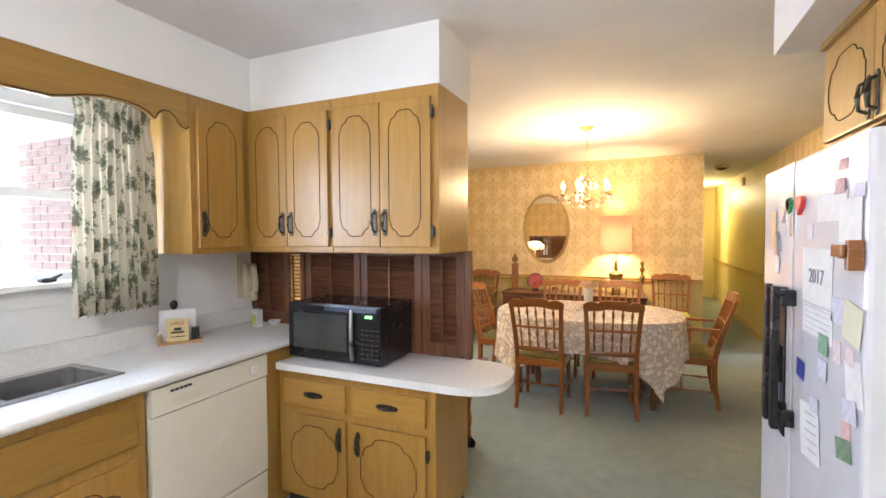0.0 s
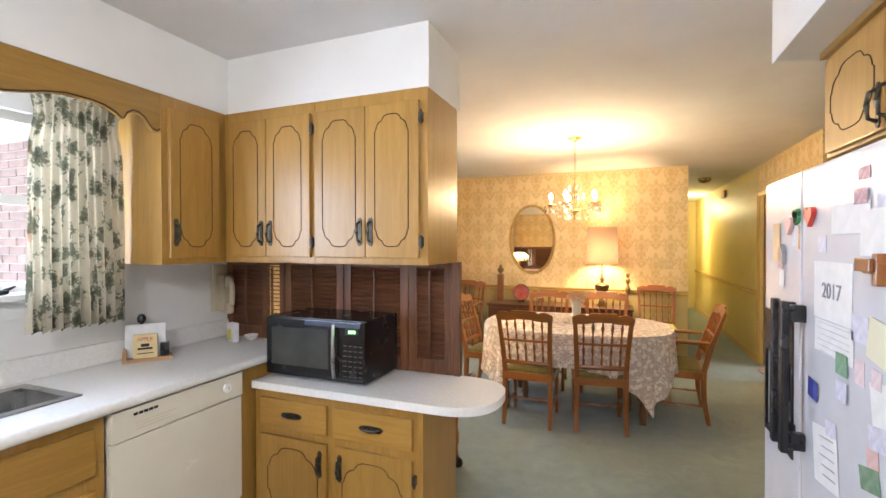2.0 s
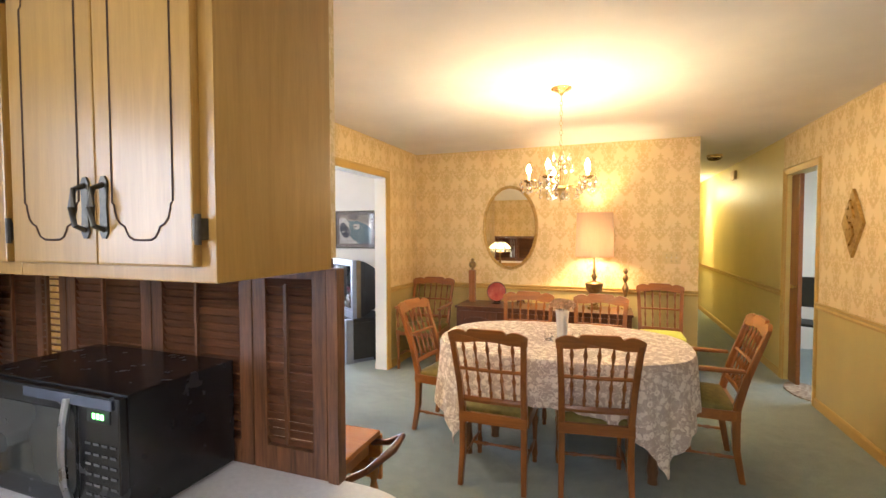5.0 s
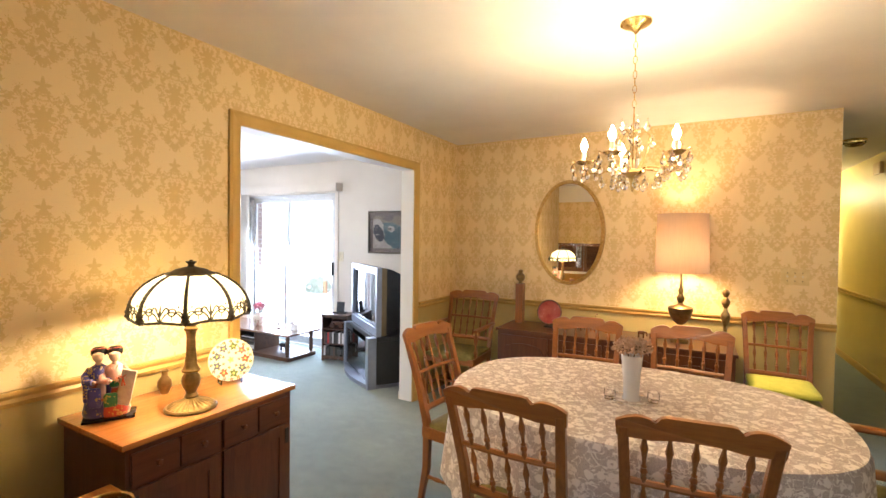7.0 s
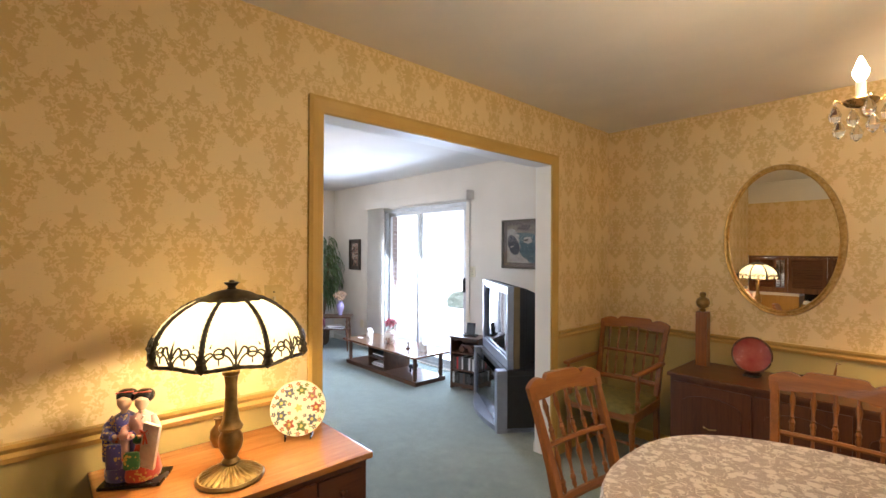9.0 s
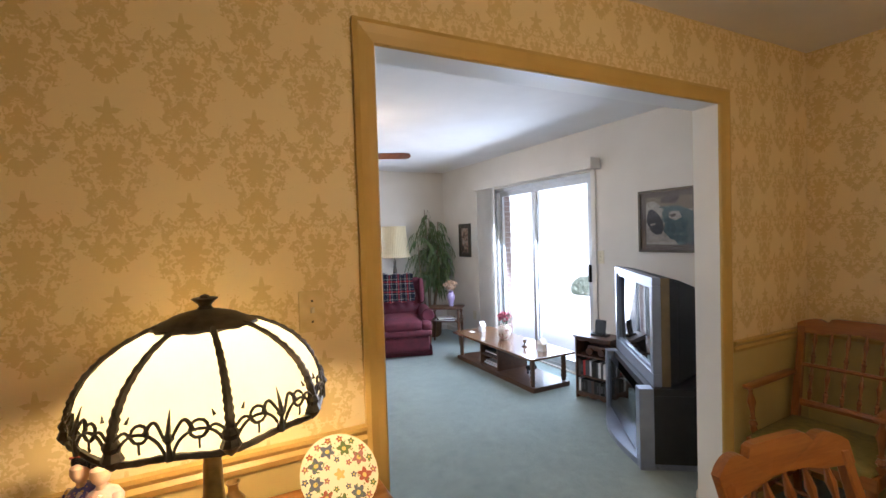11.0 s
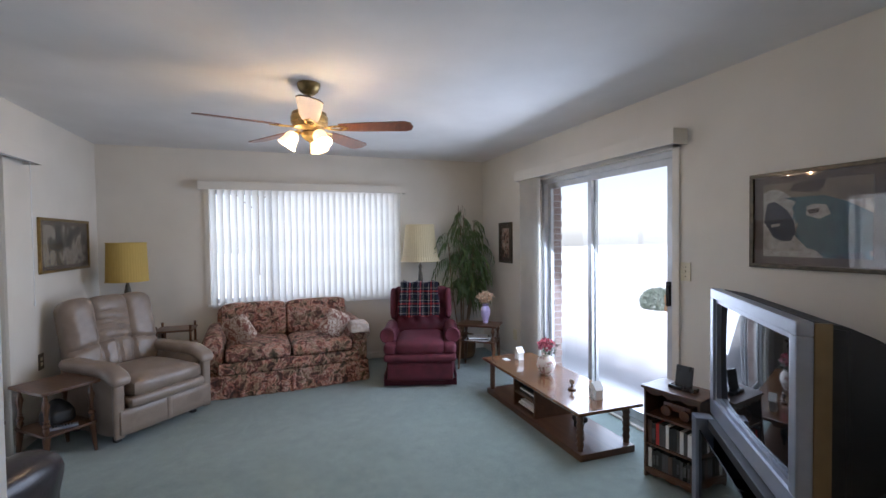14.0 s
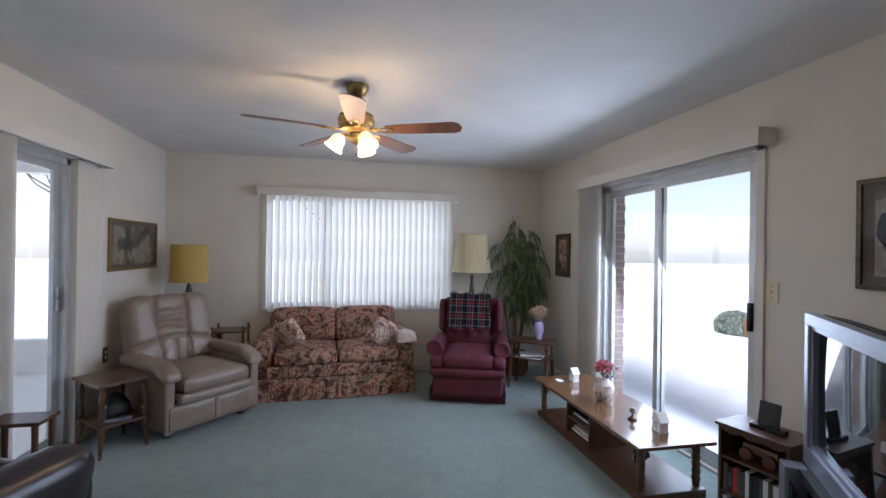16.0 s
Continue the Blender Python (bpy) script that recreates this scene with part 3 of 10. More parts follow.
casing("trim", XW, 1, 3.70, 5.44, 2.052, 0.072, TRIMY, "mustard painted casing of the wide opening")
casing("trim", XE, -1, 5.80, 6.50, 2.03, 0.065, TRIMY, "yellow painted casing of the side doorway")
solid("cabinet_back_panel", boxes((XW + 0.002, -0.83, 2.1465, 2.188, 1.402, 2.134)), DAMASK, "papered panel behind the wall cabinets")
# soffits over the cabinets
solid("soffit_west", boxes((XW, -1.95, -2.0, 1.80, 2.135, CEIL), (XW, -0.819, 1.80, 2.192, 2.135, CEIL)), WHITEP, "white boxed soffit above the oak cabinets")
solid("soffit_east", boxes((0.472, 1.22, -2.0, 2.06, 2.139, CEIL)), WHITEP, "white boxed soffit above the refrigerator")

# ---- kitchen ----


def groove_outline(w, h, c=0.115):
    """Half-width w, half-height h: the notched line routed in a cabinet door."""
    a = min(c, w * 0.9)
    q = [(w, h - a), (w * 0.93, h - 0.94 * a), (w * 0.91, h - 0.78 * a), (w * 0.84, h - 0.56 * a), (w * 0.72, h - 0.42 * a), (w * 0.58, h - 0.36 * a), (w * 0.53, h - 0.24 * a), (w * 0.44, h - 0.09 * a), (w * 0.28, h - 0.01 * a), (0, h)]
    right = q
    left = [(-x, z) for x, z in q[-2::-1]]
    top = right + left
    return top + [(x, -z) for x, z in top[::-1]]


def cab_door(parent, axis, face, out, u0, u1, z0, z1, handle, mat=None, grv=True, hinges=None):
    """A slab cabinet door with a routed line; axis is the normal, out its sign. handle: (u, z) or None."""
    def place(bm):
        if axis == "x":
            for v in bm.verts:
                v.co = Vector((face + out * v.co.y, v.co.x, v.co.z))
        else:
            for v in bm.verts:
                v.co = Vector((v.co.x, face + out * v.co.y, v.co.z))
        return bm
    d = part("door" if z1 - z0 > 0.2 else "drawer_front", place(boxes((u0, u1, 0, 0.019, z0, z1), bev=0.005)), mat or OAK, parent, w=True)
    uc, zc, w, h = (u0 + u1) / 2, (z0 + z1) / 2, (u1 - u0) / 2, (z1 - z0) / 2
    if grv:
        pts = [(uc + x, 0.0195, zc + z) for x, z in groove_outline(w - 0.048, h - 0.05, min(0.105, h * 0.5))]
        part("routed_line", place(tube(bmesh.new(), pts, 0.0023, 4, True)), GROOVE, d, "dark routed line", w=True)
    if handle:
        hu, hz, vert = handle
        bm = bmesh.new()
        if vert:
            prism(bm, [(hu - 0.012, hz - 0.05), (hu - 0.005, hz - 0.062), (hu + 0.005, hz - 0.062), (hu + 0.012, hz - 0.05), (hu + 0.009, hz), (hu + 0.012, hz + 0.05), (hu + 0.005, hz + 0.062), (hu - 0.005, hz + 0.062), (hu - 0.012, hz + 0.05), (hu - 0.009, hz)], "y", 0.019, 0.023)
            tube(bm, [(hu, 0.022, hz - 0.045), (hu, 0.042, hz - 0.036), (hu, 0.046, hz), (hu, 0.042, hz + 0.036), (hu, 0.022, hz + 0.045)], [0.006, 0.0055, 0.0075, 0.0055, 0.006], 8)
        else:
            prism(bm, [(hu - 0.05, hz - 0.011), (hu, hz - 0.015), (hu + 0.05, hz - 0.011), (hu + 0.062, hz), (hu + 0.05, hz + 0.011), (hu, hz + 0.015), (hu - 0.05, hz + 0.011), (hu - 0.062, hz)], "y", 0.019, 0.023)
            tube(bm, [(hu - 0.042, 0.022, hz), (hu - 0.034, 0.038, hz), (hu, 0.042, hz), (hu + 0.034, 0.038, hz), (hu + 0.042, 0.022, hz)], [0.006, 0.0055, 0.008, 0.0055, 0.006], 8)
        part("handle", place(bm), BRONZE, d, "aged bronze pull", smooth=True, w=True)
    for hu, hz in hinges or ():
        bm = tube(bmesh.new(), [(hu, 0.020, hz - 0.028), (hu, 0.020, hz + 0.028)], 0.006, 8)
        box(bm, hu - 0.012, hu + 0.004, 0.0, 0.021, hz - 0.02, hz + 0.02)
        part("hinge", place(bm), BRONZE, d, "bronze hinge", smooth=True, w=True)
    return d


def build_kitchen():
    UB, UT = 1.376, 2.135
    oaklab = "honey oak wall cabinet with routed door lines under the white soffit"
    # peninsula wall cabinets
    yf = 1.78
    for (x0, x1, dd) in ((-1.93, -1.395, ((-1.925, -1.672), (-1.669, -1.410))), (-1.394, -0.815, ((-1.385, -1.112), (-1.109, -0.850)))):
        c = thing("wall_cabinet", (x0, yf, UB), label=oaklab, category="kitchen cabinet", group="oak wall cabinets")
        part("body", boxes((x0 + 0.0005, x1 - 0.0005, yf, 2.145, UB, UT - 0.001), bev=0.002), OAK, c, w=True)
        (a0, a1), (b0, b1) = dd
        cab_door(c, "y", yf, -1, a0, a1, UB + 0.03, UT - 0.055, (a1 - 0.026, UB + 0.145, True))
        cab_door(c, "y", yf, -1, b0, b1, UB + 0.03, UT - 0.055, (b0 + 0.026, UB + 0.145, True), hinges=[(b1 + 0.012, UB + 0.10), (b1 + 0.012, UT - 0.13)])
    # west wall cabinet beside the window
    c = thing("wall_cabinet", (XW, 1.43, UB), label="honey oak corner wall cabinet beside the curtained window", category="kitchen cabinet", group="oak wall cabinets")
    part("body", boxes((XW + 0.001, -1.95, 1.43, 1.779, UB, UT - 0.001), (XW + 0.001, -1.932, 1.78, 2.145, UB, UT - 0.001), bev=0.002), OAK, c, w=True)
    cab_door(c, "x", -1.95, 1, 1.46, 1.728, UB + 0.03, UT - 0.055, (1.485, UB + 0.145, True))
    # valance board over the window with a scrolled lower edge
    v = thing("window_valance", (-1.95, 0.4, 2.0), label="scalloped honey oak board across the top of the window", category="valance")
    zs = [(0.44 - 0.30 * math.cos(math.pi * k / 20), 1.972 - 0.022 * math.sin(math.pi * k / 20)) for k in range(21)]
    right = [(0.80, 1.972), (0.882, 1.973), (0.94, 1.988), (0.993, 2.005), (1.063, 2.02), (1.15, 2.02), (1.20, 2.013), (1.238, 1.998), (1.262, 1.978), (1.272, 1.982), (1.285, 2.008), (1.308, 2.024), (1.335, 2.022), (1.360, 2.006), (1.376, 1.982), (1.392, 1.966), (1.414, 1.962), (1.428, 1.972)]
    zs = [(0.88 - y, z) for y, z in right[:12]][::-1] + zs + right
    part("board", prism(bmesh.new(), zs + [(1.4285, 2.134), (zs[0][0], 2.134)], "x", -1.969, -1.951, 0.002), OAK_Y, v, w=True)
    part("edge_line", tube(bmesh.new(), [(-1.9505, y, z + 0.006) for y, z in zs], 0.003, 4), GROOVE, v, "dark shaded edge line", w=True)
    # wall cabinet above the refrigerator
    c = thing("wall_cabinet", (0.62, 1.0, 1.765), label="honey oak cabinet above the refrigerator", category="kitchen cabinet", group="oak wall cabinets")
    part("body", boxes((0.62, 1.219, 0.9, 2.0, 1.765, 2.137), bev=0.002), OAK, c, w=True)
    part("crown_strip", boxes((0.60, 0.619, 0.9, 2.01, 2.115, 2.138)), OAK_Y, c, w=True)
    cab_door(c, "x", 0.62, -1, 1.585, 1.965, 1.775, 2.09, (1.61, 1.845, True))
    cab_door(c, "x", 0.62, -1, 1.20, 1.58, 1.775, 2.09, (1.555, 1.845, True))
    # base cabinets
    c = thing("base_cabinet", (-1.30, 1.78, 0), label="honey oak peninsula base cabinet with two drawers over two doors", category="kitchen cabinet")
    part("body", boxes((-1.76, -0.84, 1.78, 2.19, 0.09, 0.762), bev=0.002), OAK, c, w=True)
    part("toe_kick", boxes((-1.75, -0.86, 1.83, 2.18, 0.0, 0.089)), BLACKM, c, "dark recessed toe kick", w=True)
    for u0, u1, hx in ((-1.715, -1.325, -1.36), (-1.285, -0.885, -1.25)):
        cab_door(c, "y", 1.78, -1, u0, u1, 0.575, 0.715, ((u0 + u1) / 2, 0.645, False), OAK_X, False)
        cab_door(c, "y", 1.78, -1, u0, u1, 0.115, 0.535, (hx, 0.44, True), hinges=[(u1 + 0.012, 0.45)] if u1 > -1 else None)
    c = thing("base_cabinet", (-2.05, 0.4, 0), label="honey oak sink base cabinet with false drawer fronts", category="kitchen cabinet")
    part("body", boxes((XW + 0.001, -1.79, -1.2, 1.083, 0.09, 0.69), (-1.84, -1.79, -1.2, 1.083, 0.69, 0.858), bev=0.002), OAK, c, w=True)
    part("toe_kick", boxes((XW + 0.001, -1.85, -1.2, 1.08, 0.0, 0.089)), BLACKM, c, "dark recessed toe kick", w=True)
    for u0, u1, hx in ((0.56, 1.045, 0.60), (0.03, 0.52, 0.48), (-0.50, -0.01, -0.46)):
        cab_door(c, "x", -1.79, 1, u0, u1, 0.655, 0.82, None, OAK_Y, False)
        cab_door(c, "x", -1.79, 1, u0, u1, 0.115, 0.60, (hx, 0.50, True))
    c = thing("base_cabinet", (-2.05, 1.95, 0), label="plain honey oak corner filler cabinet beside the dishwasher", category="kitchen cabinet")
    part("body", boxes((XW + 0.001, -1.785, 1.705, 2.16, 0.0, 0.858), bev=0.002), OAK, c, w=True)
    # counters
    c = thing("countertop", (-2.05, 0.4, 0.9), label="white laminate kitchen worktop with a low upstand", category="countertop")
    SX0, SX1, SY0, SY1 = -2.27, -1.95, 0.35, 1.08
    part("worktop", boxes((XW + 0.001, SX0, -1.2, 2.16, 0.86, 0.90), (SX1, -1.755, -1.2, 1.90, 0.86, 0.90), (SX0, SX1, SY1, 1.90, 0.86, 0.90), (SX0, SX1, -1.2, SY0, 0.86, 0.90), (SX0, -1.78, 1.90, 2.16, 0.86, 0.90)), LAMINATE, c, w=True)
    part("nosing", tube(bmesh.new(), [(-1.755, -1.2, 0.88), (-1.755, 1.90, 0.88)], 0.0195, 12), LAMINATE, c, smooth=True, w=True)
    part("upstand", boxes((XW + 0.001, XW + 0.02, -1.2, 2.16, 0.901, 1.0), bev=0.004), LAMINATE, c, w=True)
    c = thing("countertop", (-1.1, 1.95, 0.8), label="white laminate peninsula top with a rounded end", category="countertop")
    arc = []
    for k in range(25):
        a = -math.pi / 2 + math.pi * k / 24
        arc.append((-0.79 + 0.255 * (abs(math.cos(a)) ** 0.75), 1.955 + 0.225 * math.copysign(abs(math.sin(a)) ** 0.8, math.sin(a))))
    part("top", prism(bmesh.new(), [(-1.736, 1.73)] + arc + [(-1.736, 2.19)], "z", 0.764, 0.80, 0.002), LAMINATE, c, smooth=False, w=True)
    # sink
    s = thing("kitchen_sink", (-2.1, 0.7, 0.9), label="stainless steel double sink let into the worktop", category="sink")
    bm = bmesh.new()
    rim = 0.0
    for (y0, y1) in ((0.36, 0.70), (0.735, 1.055)):
        x0, x1 = -2.235, -1.965
        top = [bm.verts.new(v) for v in ((x0, y0, 0.903), (x1, y0, 0.903), (x1, y1, 0.903), (x0, y1, 0.903))]
        bot = [bm.verts.new(v) for v in ((x0 + 0.02, y0 + 0.02, 0.72), (x1 - 0.02, y0 + 0.02, 0.72), (x1 - 0.02, y1 - 0.02, 0.72), (x0 + 0.02, y1 - 0.02, 0.72))]
        for k in range(4):
            bm.faces.new((top[k], top[(k + 1) % 4], bot[(k + 1) % 4], bot[k]))
        bm.faces.new(bot)
    es = [e for e in bm.edges if not all(v.co.z > 0.9 for v in e.verts)]
    bmesh.ops.bevel(bm, geom=es, offset=0.03, segments=4, affect="EDGES")
    part("basin", bm, CHROME, s, smooth=True, w=True)
    part("rim", boxes((-2.29, -2.235, 0.33, 1.095, 0.9005, 0.907), (-1.965, -1.93, 0.33, 1.095, 0.9005, 0.907), (-2.235, -1.965, 1.055, 1.095, 0.9005, 0.907), (-2.235, -1.965, 0.33, 0.36, 0.9005, 0.907), (-2.235, -1.965, 0.70, 0.735, 0.9005, 0.905), bev=0.002), CHROME, s, w=True)
    part("tap", tube(tube(bmesh.new(), [(-2.262, 0.72, 0.907), (-2.262, 0.72, 1.06), (-2.24, 0.72, 1.12), (-2.16, 0.72, 1.13), (-2.10, 0.72, 1.10), (-2.095, 0.72, 1.07)], 0.011, 10), [(-2.262, 0.66, 0.912), (-2.262, 0.78, 0.912)], 0.014, 10), CHROME, s, "chrome tap", smooth=True, w=True)
    # dishwasher
    d = thing("dishwasher", (-2.05, 1.39, 0), label="almond built-in dishwasher with a white dial", category="dishwasher")
    part("body", boxes((-2.33, -1.79, 1.095, 1.695, 0.09, 0.857)), ALMOND, d, w=True)
    part("door", boxes((-1.789, -1.768, 1.092, 1.698, 0.245, 0.735), bev=0.004), ALMOND, d, w=True)
    part("kick_panel", boxes((-1.789, -1.774, 1.092, 1.698, 0.09, 0.235), bev=0.003), ALMOND, d, w=True)
    cp = part("control_panel", boxes((-1.789, -1.760, 1.092, 1.698, 0.74, 0.852), bev=0.005), ALMOND, d, w=True)
    part("button_row", boxes(*[(-1.7595, -1.757, 1.17 + 0.02 * k, 1.185 + 0.02 * k, 0.822, 0.832) for k in range(5)]), BLACKM, cp, "black vent slots", w=True)
    part("dial", lathe(bmesh.new(), [(0.022, 0), (0.021, 0.012), (0.006, 0.014), (0.006, 0.022)], 20, (-1.7595, 1.60, 0.80), m=pose(0, 0, 0, 0, 90, 0)), WHITEP, cp, "white dial", smooth=True, w=True)
    part("caption", boxes(*[(-1.7598, -1.7585, 1.18, 1.18 + w_, 0.79 - 0.012 * k, 0.7925 - 0.012 * k) for k, w_ in enumerate((0.17, 0.14, 0.16))]), IVORY, cp, "grey lines of small print", w=True)
    # microwave
    m = thing("microwave_oven", (-1.44, 2.04, 0.80), label="black countertop microwave on the peninsula top", category="microwave")
    X0, X1, Y0, Y1, Z0, Z1 = -1.73, -1.155, 1.825, 2.152, 0.812, 1.105
    part("body", boxes((X0, X1, Y0 + 0.02, Y1 + 0.0, Z0, Z1), bev=0.006), BLACK, m, w=True)
    part("door", boxes((X0, X1 - 0.145, Y0, Y0 + 0.021, Z0 + 0.004, Z1 - 0.004), bev=0.006), BLACK, m, w=True)
    part("door_window", boxes((X0 + 0.035, X1 - 0.20, Y0 - 0.002, Y0 + 0.001, Z0 + 0.055, Z1 - 0.05), bev=0.001), GREYSCREEN, m, "smoked door window", w=True)
    # bluish reflection along the black front's top edge, put in as a coloured strip
    part("top_trim", boxes((X0 + 0.24, X1 - 0.02, Y0 - 0.004, Y0 - 0.0005, Z1 - 0.032, Z1 - 0.008), bev=0.0015), mottled("bluish_sheen", (0.10, 0.12, 0.17), (0.16, 0.18, 0.24), 9, 0.2, 0.4, 0), m, "bluish glossy strip painted as the sheen on the black front", w=True)
    part("door_handle", tube(bmesh.new(), [(X1 - 0.165, Y0 - 0.004, Z0 + 0.02), (X1 - 0.160, Y0 - 0.02, Z0 + 0.08), (X1 - 0.158, Y0 - 0.024, (Z0 + Z1) / 2), (X1 - 0.160, Y0 - 0.02, Z1 - 0.08), (X1 - 0.168, Y0 - 0.004, Z1 - 0.02)], 0.009, 8), CHROME, m, "silver curved door handle", smooth=True, w=True)
    kp = part("control_panel", boxes((X1 - 0.143, X1, Y0 + 0.001, Y0 + 0.021, Z0 + 0.004, Z1 - 0.004), bev=0.005), BLACK, m, w=True)
    part("display", boxes((X1 - 0.105, X1 - 0.03, Y0 - 0.001, Y0 + 0.0005, Z1 - 0.065, Z1 - 0.035)), BLACKM, kp, w=True)
    part("digits", boxes(*[(X1 - 0.085 + 0.014 * k, X1 - 0.077 + 0.014 * k, Y0 - 0.0025, Y0 - 0.001, Z1 - 0.056, Z1 - 0.044) for k in range(3)]), LED, kp, "green lit digits", w=True)
    part("buttons", boxes(*[(X1 - 0.115 + 0.028 * i, X1 - 0.097 + 0.028 * i, Y0 - 0.001, Y0 + 0.0005, Z0 + 0.03 + 0.024 * j, Z0 + 0.035 + 0.024 * j) for i in range(4) for j in range(7)]), mottled("grey_print", (0.05, 0.05, 0.05), (0.09, 0.09, 0.09), 9, 0.5, 0, 0), kp, "grey printed key legends", w=True)
    for x in (X0 + 0.05, X1 - 0.05):
        for y in (Y0 + 0.06, Y1 - 0.05):
            part("foot", lathe(bmesh.new(), [(0.014, 0.0), (0.014, 0.012)], 10, (x, y, 0.80)), BLACKM, m, w=True)
    # louvred shutters between worktop and cabinets
    edges = (-2.352, -1.90, -1.49, -1.09, -0.84)
    for k, (xa, xb) in enumerate(zip(edges, edges[1:])):
        xb -= 0.005
        z0, z1 = (0.901 if k < 2 else 0.801), 1.374
        s = thing("louvered_shutter", ((xa + xb) / 2, 2.172, z0), label="dark walnut louvred shutter closing the pass-through", category="shutter", group="pass-through shutters")
        y0, y1 = 2.160, 2.184
        cols = [(xa + 0.045, -2.07, 62), (-2.035, xb - 0.035, 12)] if k == 0 else [(xa + 0.045, xb - 0.045, 62)]
        stiles = [(xa, xa + 0.045, y0, y1, z0, z1), (cols[-1][1], xb, y0, y1, z0, z1)]
        if k == 0:
            stiles.append((-2.07, -2.035, y0, y1, z0 + 0.07, z1 - 0.03))
        part("frame", boxes(*stiles, (xa + 0.045, cols[-1][1], y0, y1, z1 - 0.03, z1), (xa + 0.045, cols[-1][1], y0, y1, z0, z0 + 0.07), bev=0.0015), WALNUT, s, w=True)
        for ca, cb, tilt in cols:
            xm = (ca + cb) / 2
            part("tilt_rod", boxes((xm - 0.005, xm + 0.005, y0 - 0.014, y0 - 0.004, z0 + 0.085, z1 - 0.045)), WALNUT, s, w=True)
            nz = round((z1 - z0 - 0.10) / 0.0235)
            step = (z1 - z0 - 0.10) / nz
            for i in range(nz):
                z = z0 + 0.07 + step * (i + 0.5)
                part("slat", box(bmesh.new(), ca, cb, -0.0025, 0.0025, -0.014, 0.014, m=pose(0, (y0 + y1) / 2, z, 90 - tilt)), WALNUT_X, s, w=True)
    c = thing("shutter_header", (-1.6, 2.17, 1.376), label="walnut header strip above the pass-through shutters", category="trim")
    part("strip", boxes((-2.355, -0.84, 2.147, 2.19, 1.3755, 1.40)), WALNUT_X, c, w=True)
    c = thing("post_trim", (-0.81, 2.17, 0.801), label="walnut edge post at the end of the shutters", category="trim post")
    part("post", boxes((-0.8385, -0.805, 2.152, 2.188, 0.801, 1.375), bev=0.003), WALNUT, c, w=True)


build_kitchen()

# ---- kitchen: loose things ----


def curtain_mat():
    m, n, l, p = nodes_of("leaf_print_curtain", 0.85)
    v = coords(n, l)
    vo = n.new("ShaderNodeTexVoronoi")
    vo.inputs["Scale"].default_value = 19
    vo.inputs["Randomness"].default_value = 1.0
    d = n.new("ShaderNodeMapping")
    d.inputs["Scale"].default_value = (1, 1, 0.6)
    l.new(v, d.inputs[0])
    l.new(d.outputs[0], vo.inputs["Vector"])
    a = noise_out(n, l, v, 42, 3, 0.6, 1.2)
    f = calc(n, l, "ADD", vo.outputs["Distance"], calc(n, l, "MULTIPLY_ADD", a, 1.3, -0.40))
    leaf = ramp(n, l, f, [(0.40, (0.15, 0.15, 0.10)), (0.56, (0.30, 0.30, 0.21)), (0.60, (0.13, 0.135, 0.09)), (0.66, (0.34, 0.34, 0.23)), (0.71, (0.62, 0.58, 0.45)), (0.95, (0.68, 0.63, 0.51))])
    b = noise_out(n, l, v, 9, 2)
    pink = ramp(n, l, b, [(0.66, (1, 1, 1)), (0.72, (0.92, 0.70, 0.62))])
    c = mix(n, l, 1.0, leaf, pink, "MULTIPLY")
    l.new(c, p.inputs["Base Color"])
    t = n.new("ShaderNodeBsdfTranslucent")
    l.new(c, t.inputs[0])
    mx = n.new("ShaderNodeMixShader")
    mx.inputs[0].default_value = 0.3
    l.new(p.outputs[0], mx.inputs[1])
    l.new(t.outputs[0], mx.inputs[2])
    l.new(mx.outputs[0], n["Material Output"].inputs[0])
    return m


def drape(x0, y0, y1, z0, z1, amp, folds, head=0.0, seed=1):
    """A gathered cloth panel that hangs along y."""
    bm = bmesh.new()
    rnd = random.Random(seed)
    ph = [rnd.uniform(0, 6) for _ in range(4)]
    nu, nv = folds * 8, 26
    grid = []
    for j in range(nv + 1):
        t = j / nv
        row = []
        for i in range(nu + 1):
            u = i / nu
            a = amp * (0.35 + 0.65 * t)
            x = x0 + a * math.sin(u * folds * 2 * math.pi + 0.6 * math.sin(3 * t + ph[0])) + 0.4 * a * math.sin(u * folds * 4.3 + ph[1] + t)
            squeeze = 1.0 - (0.10 * math.exp(-((t - 0.10) / 0.07) ** 2))
            y = y0 + (y1 - y0) * (0.5 + (u - 0.5) * squeeze * (0.93 + 0.09 * t))
            z = z1 - (z1 - z0) * t + (0.008 * math.sin(u * folds * 6.28) if j in (0, nv) else 0)
            row.append(bm.verts.new((x, y, z)))
        grid.append(row)
    for a, b in zip(grid, grid[1:]):
        for k in range(nu):
            bm.faces.new((a[k], a[k + 1], b[k + 1], b[k]))
    ext = bmesh.ops.solidify(bm, geom=bm.faces[:], thickness=0.002)
    return bm


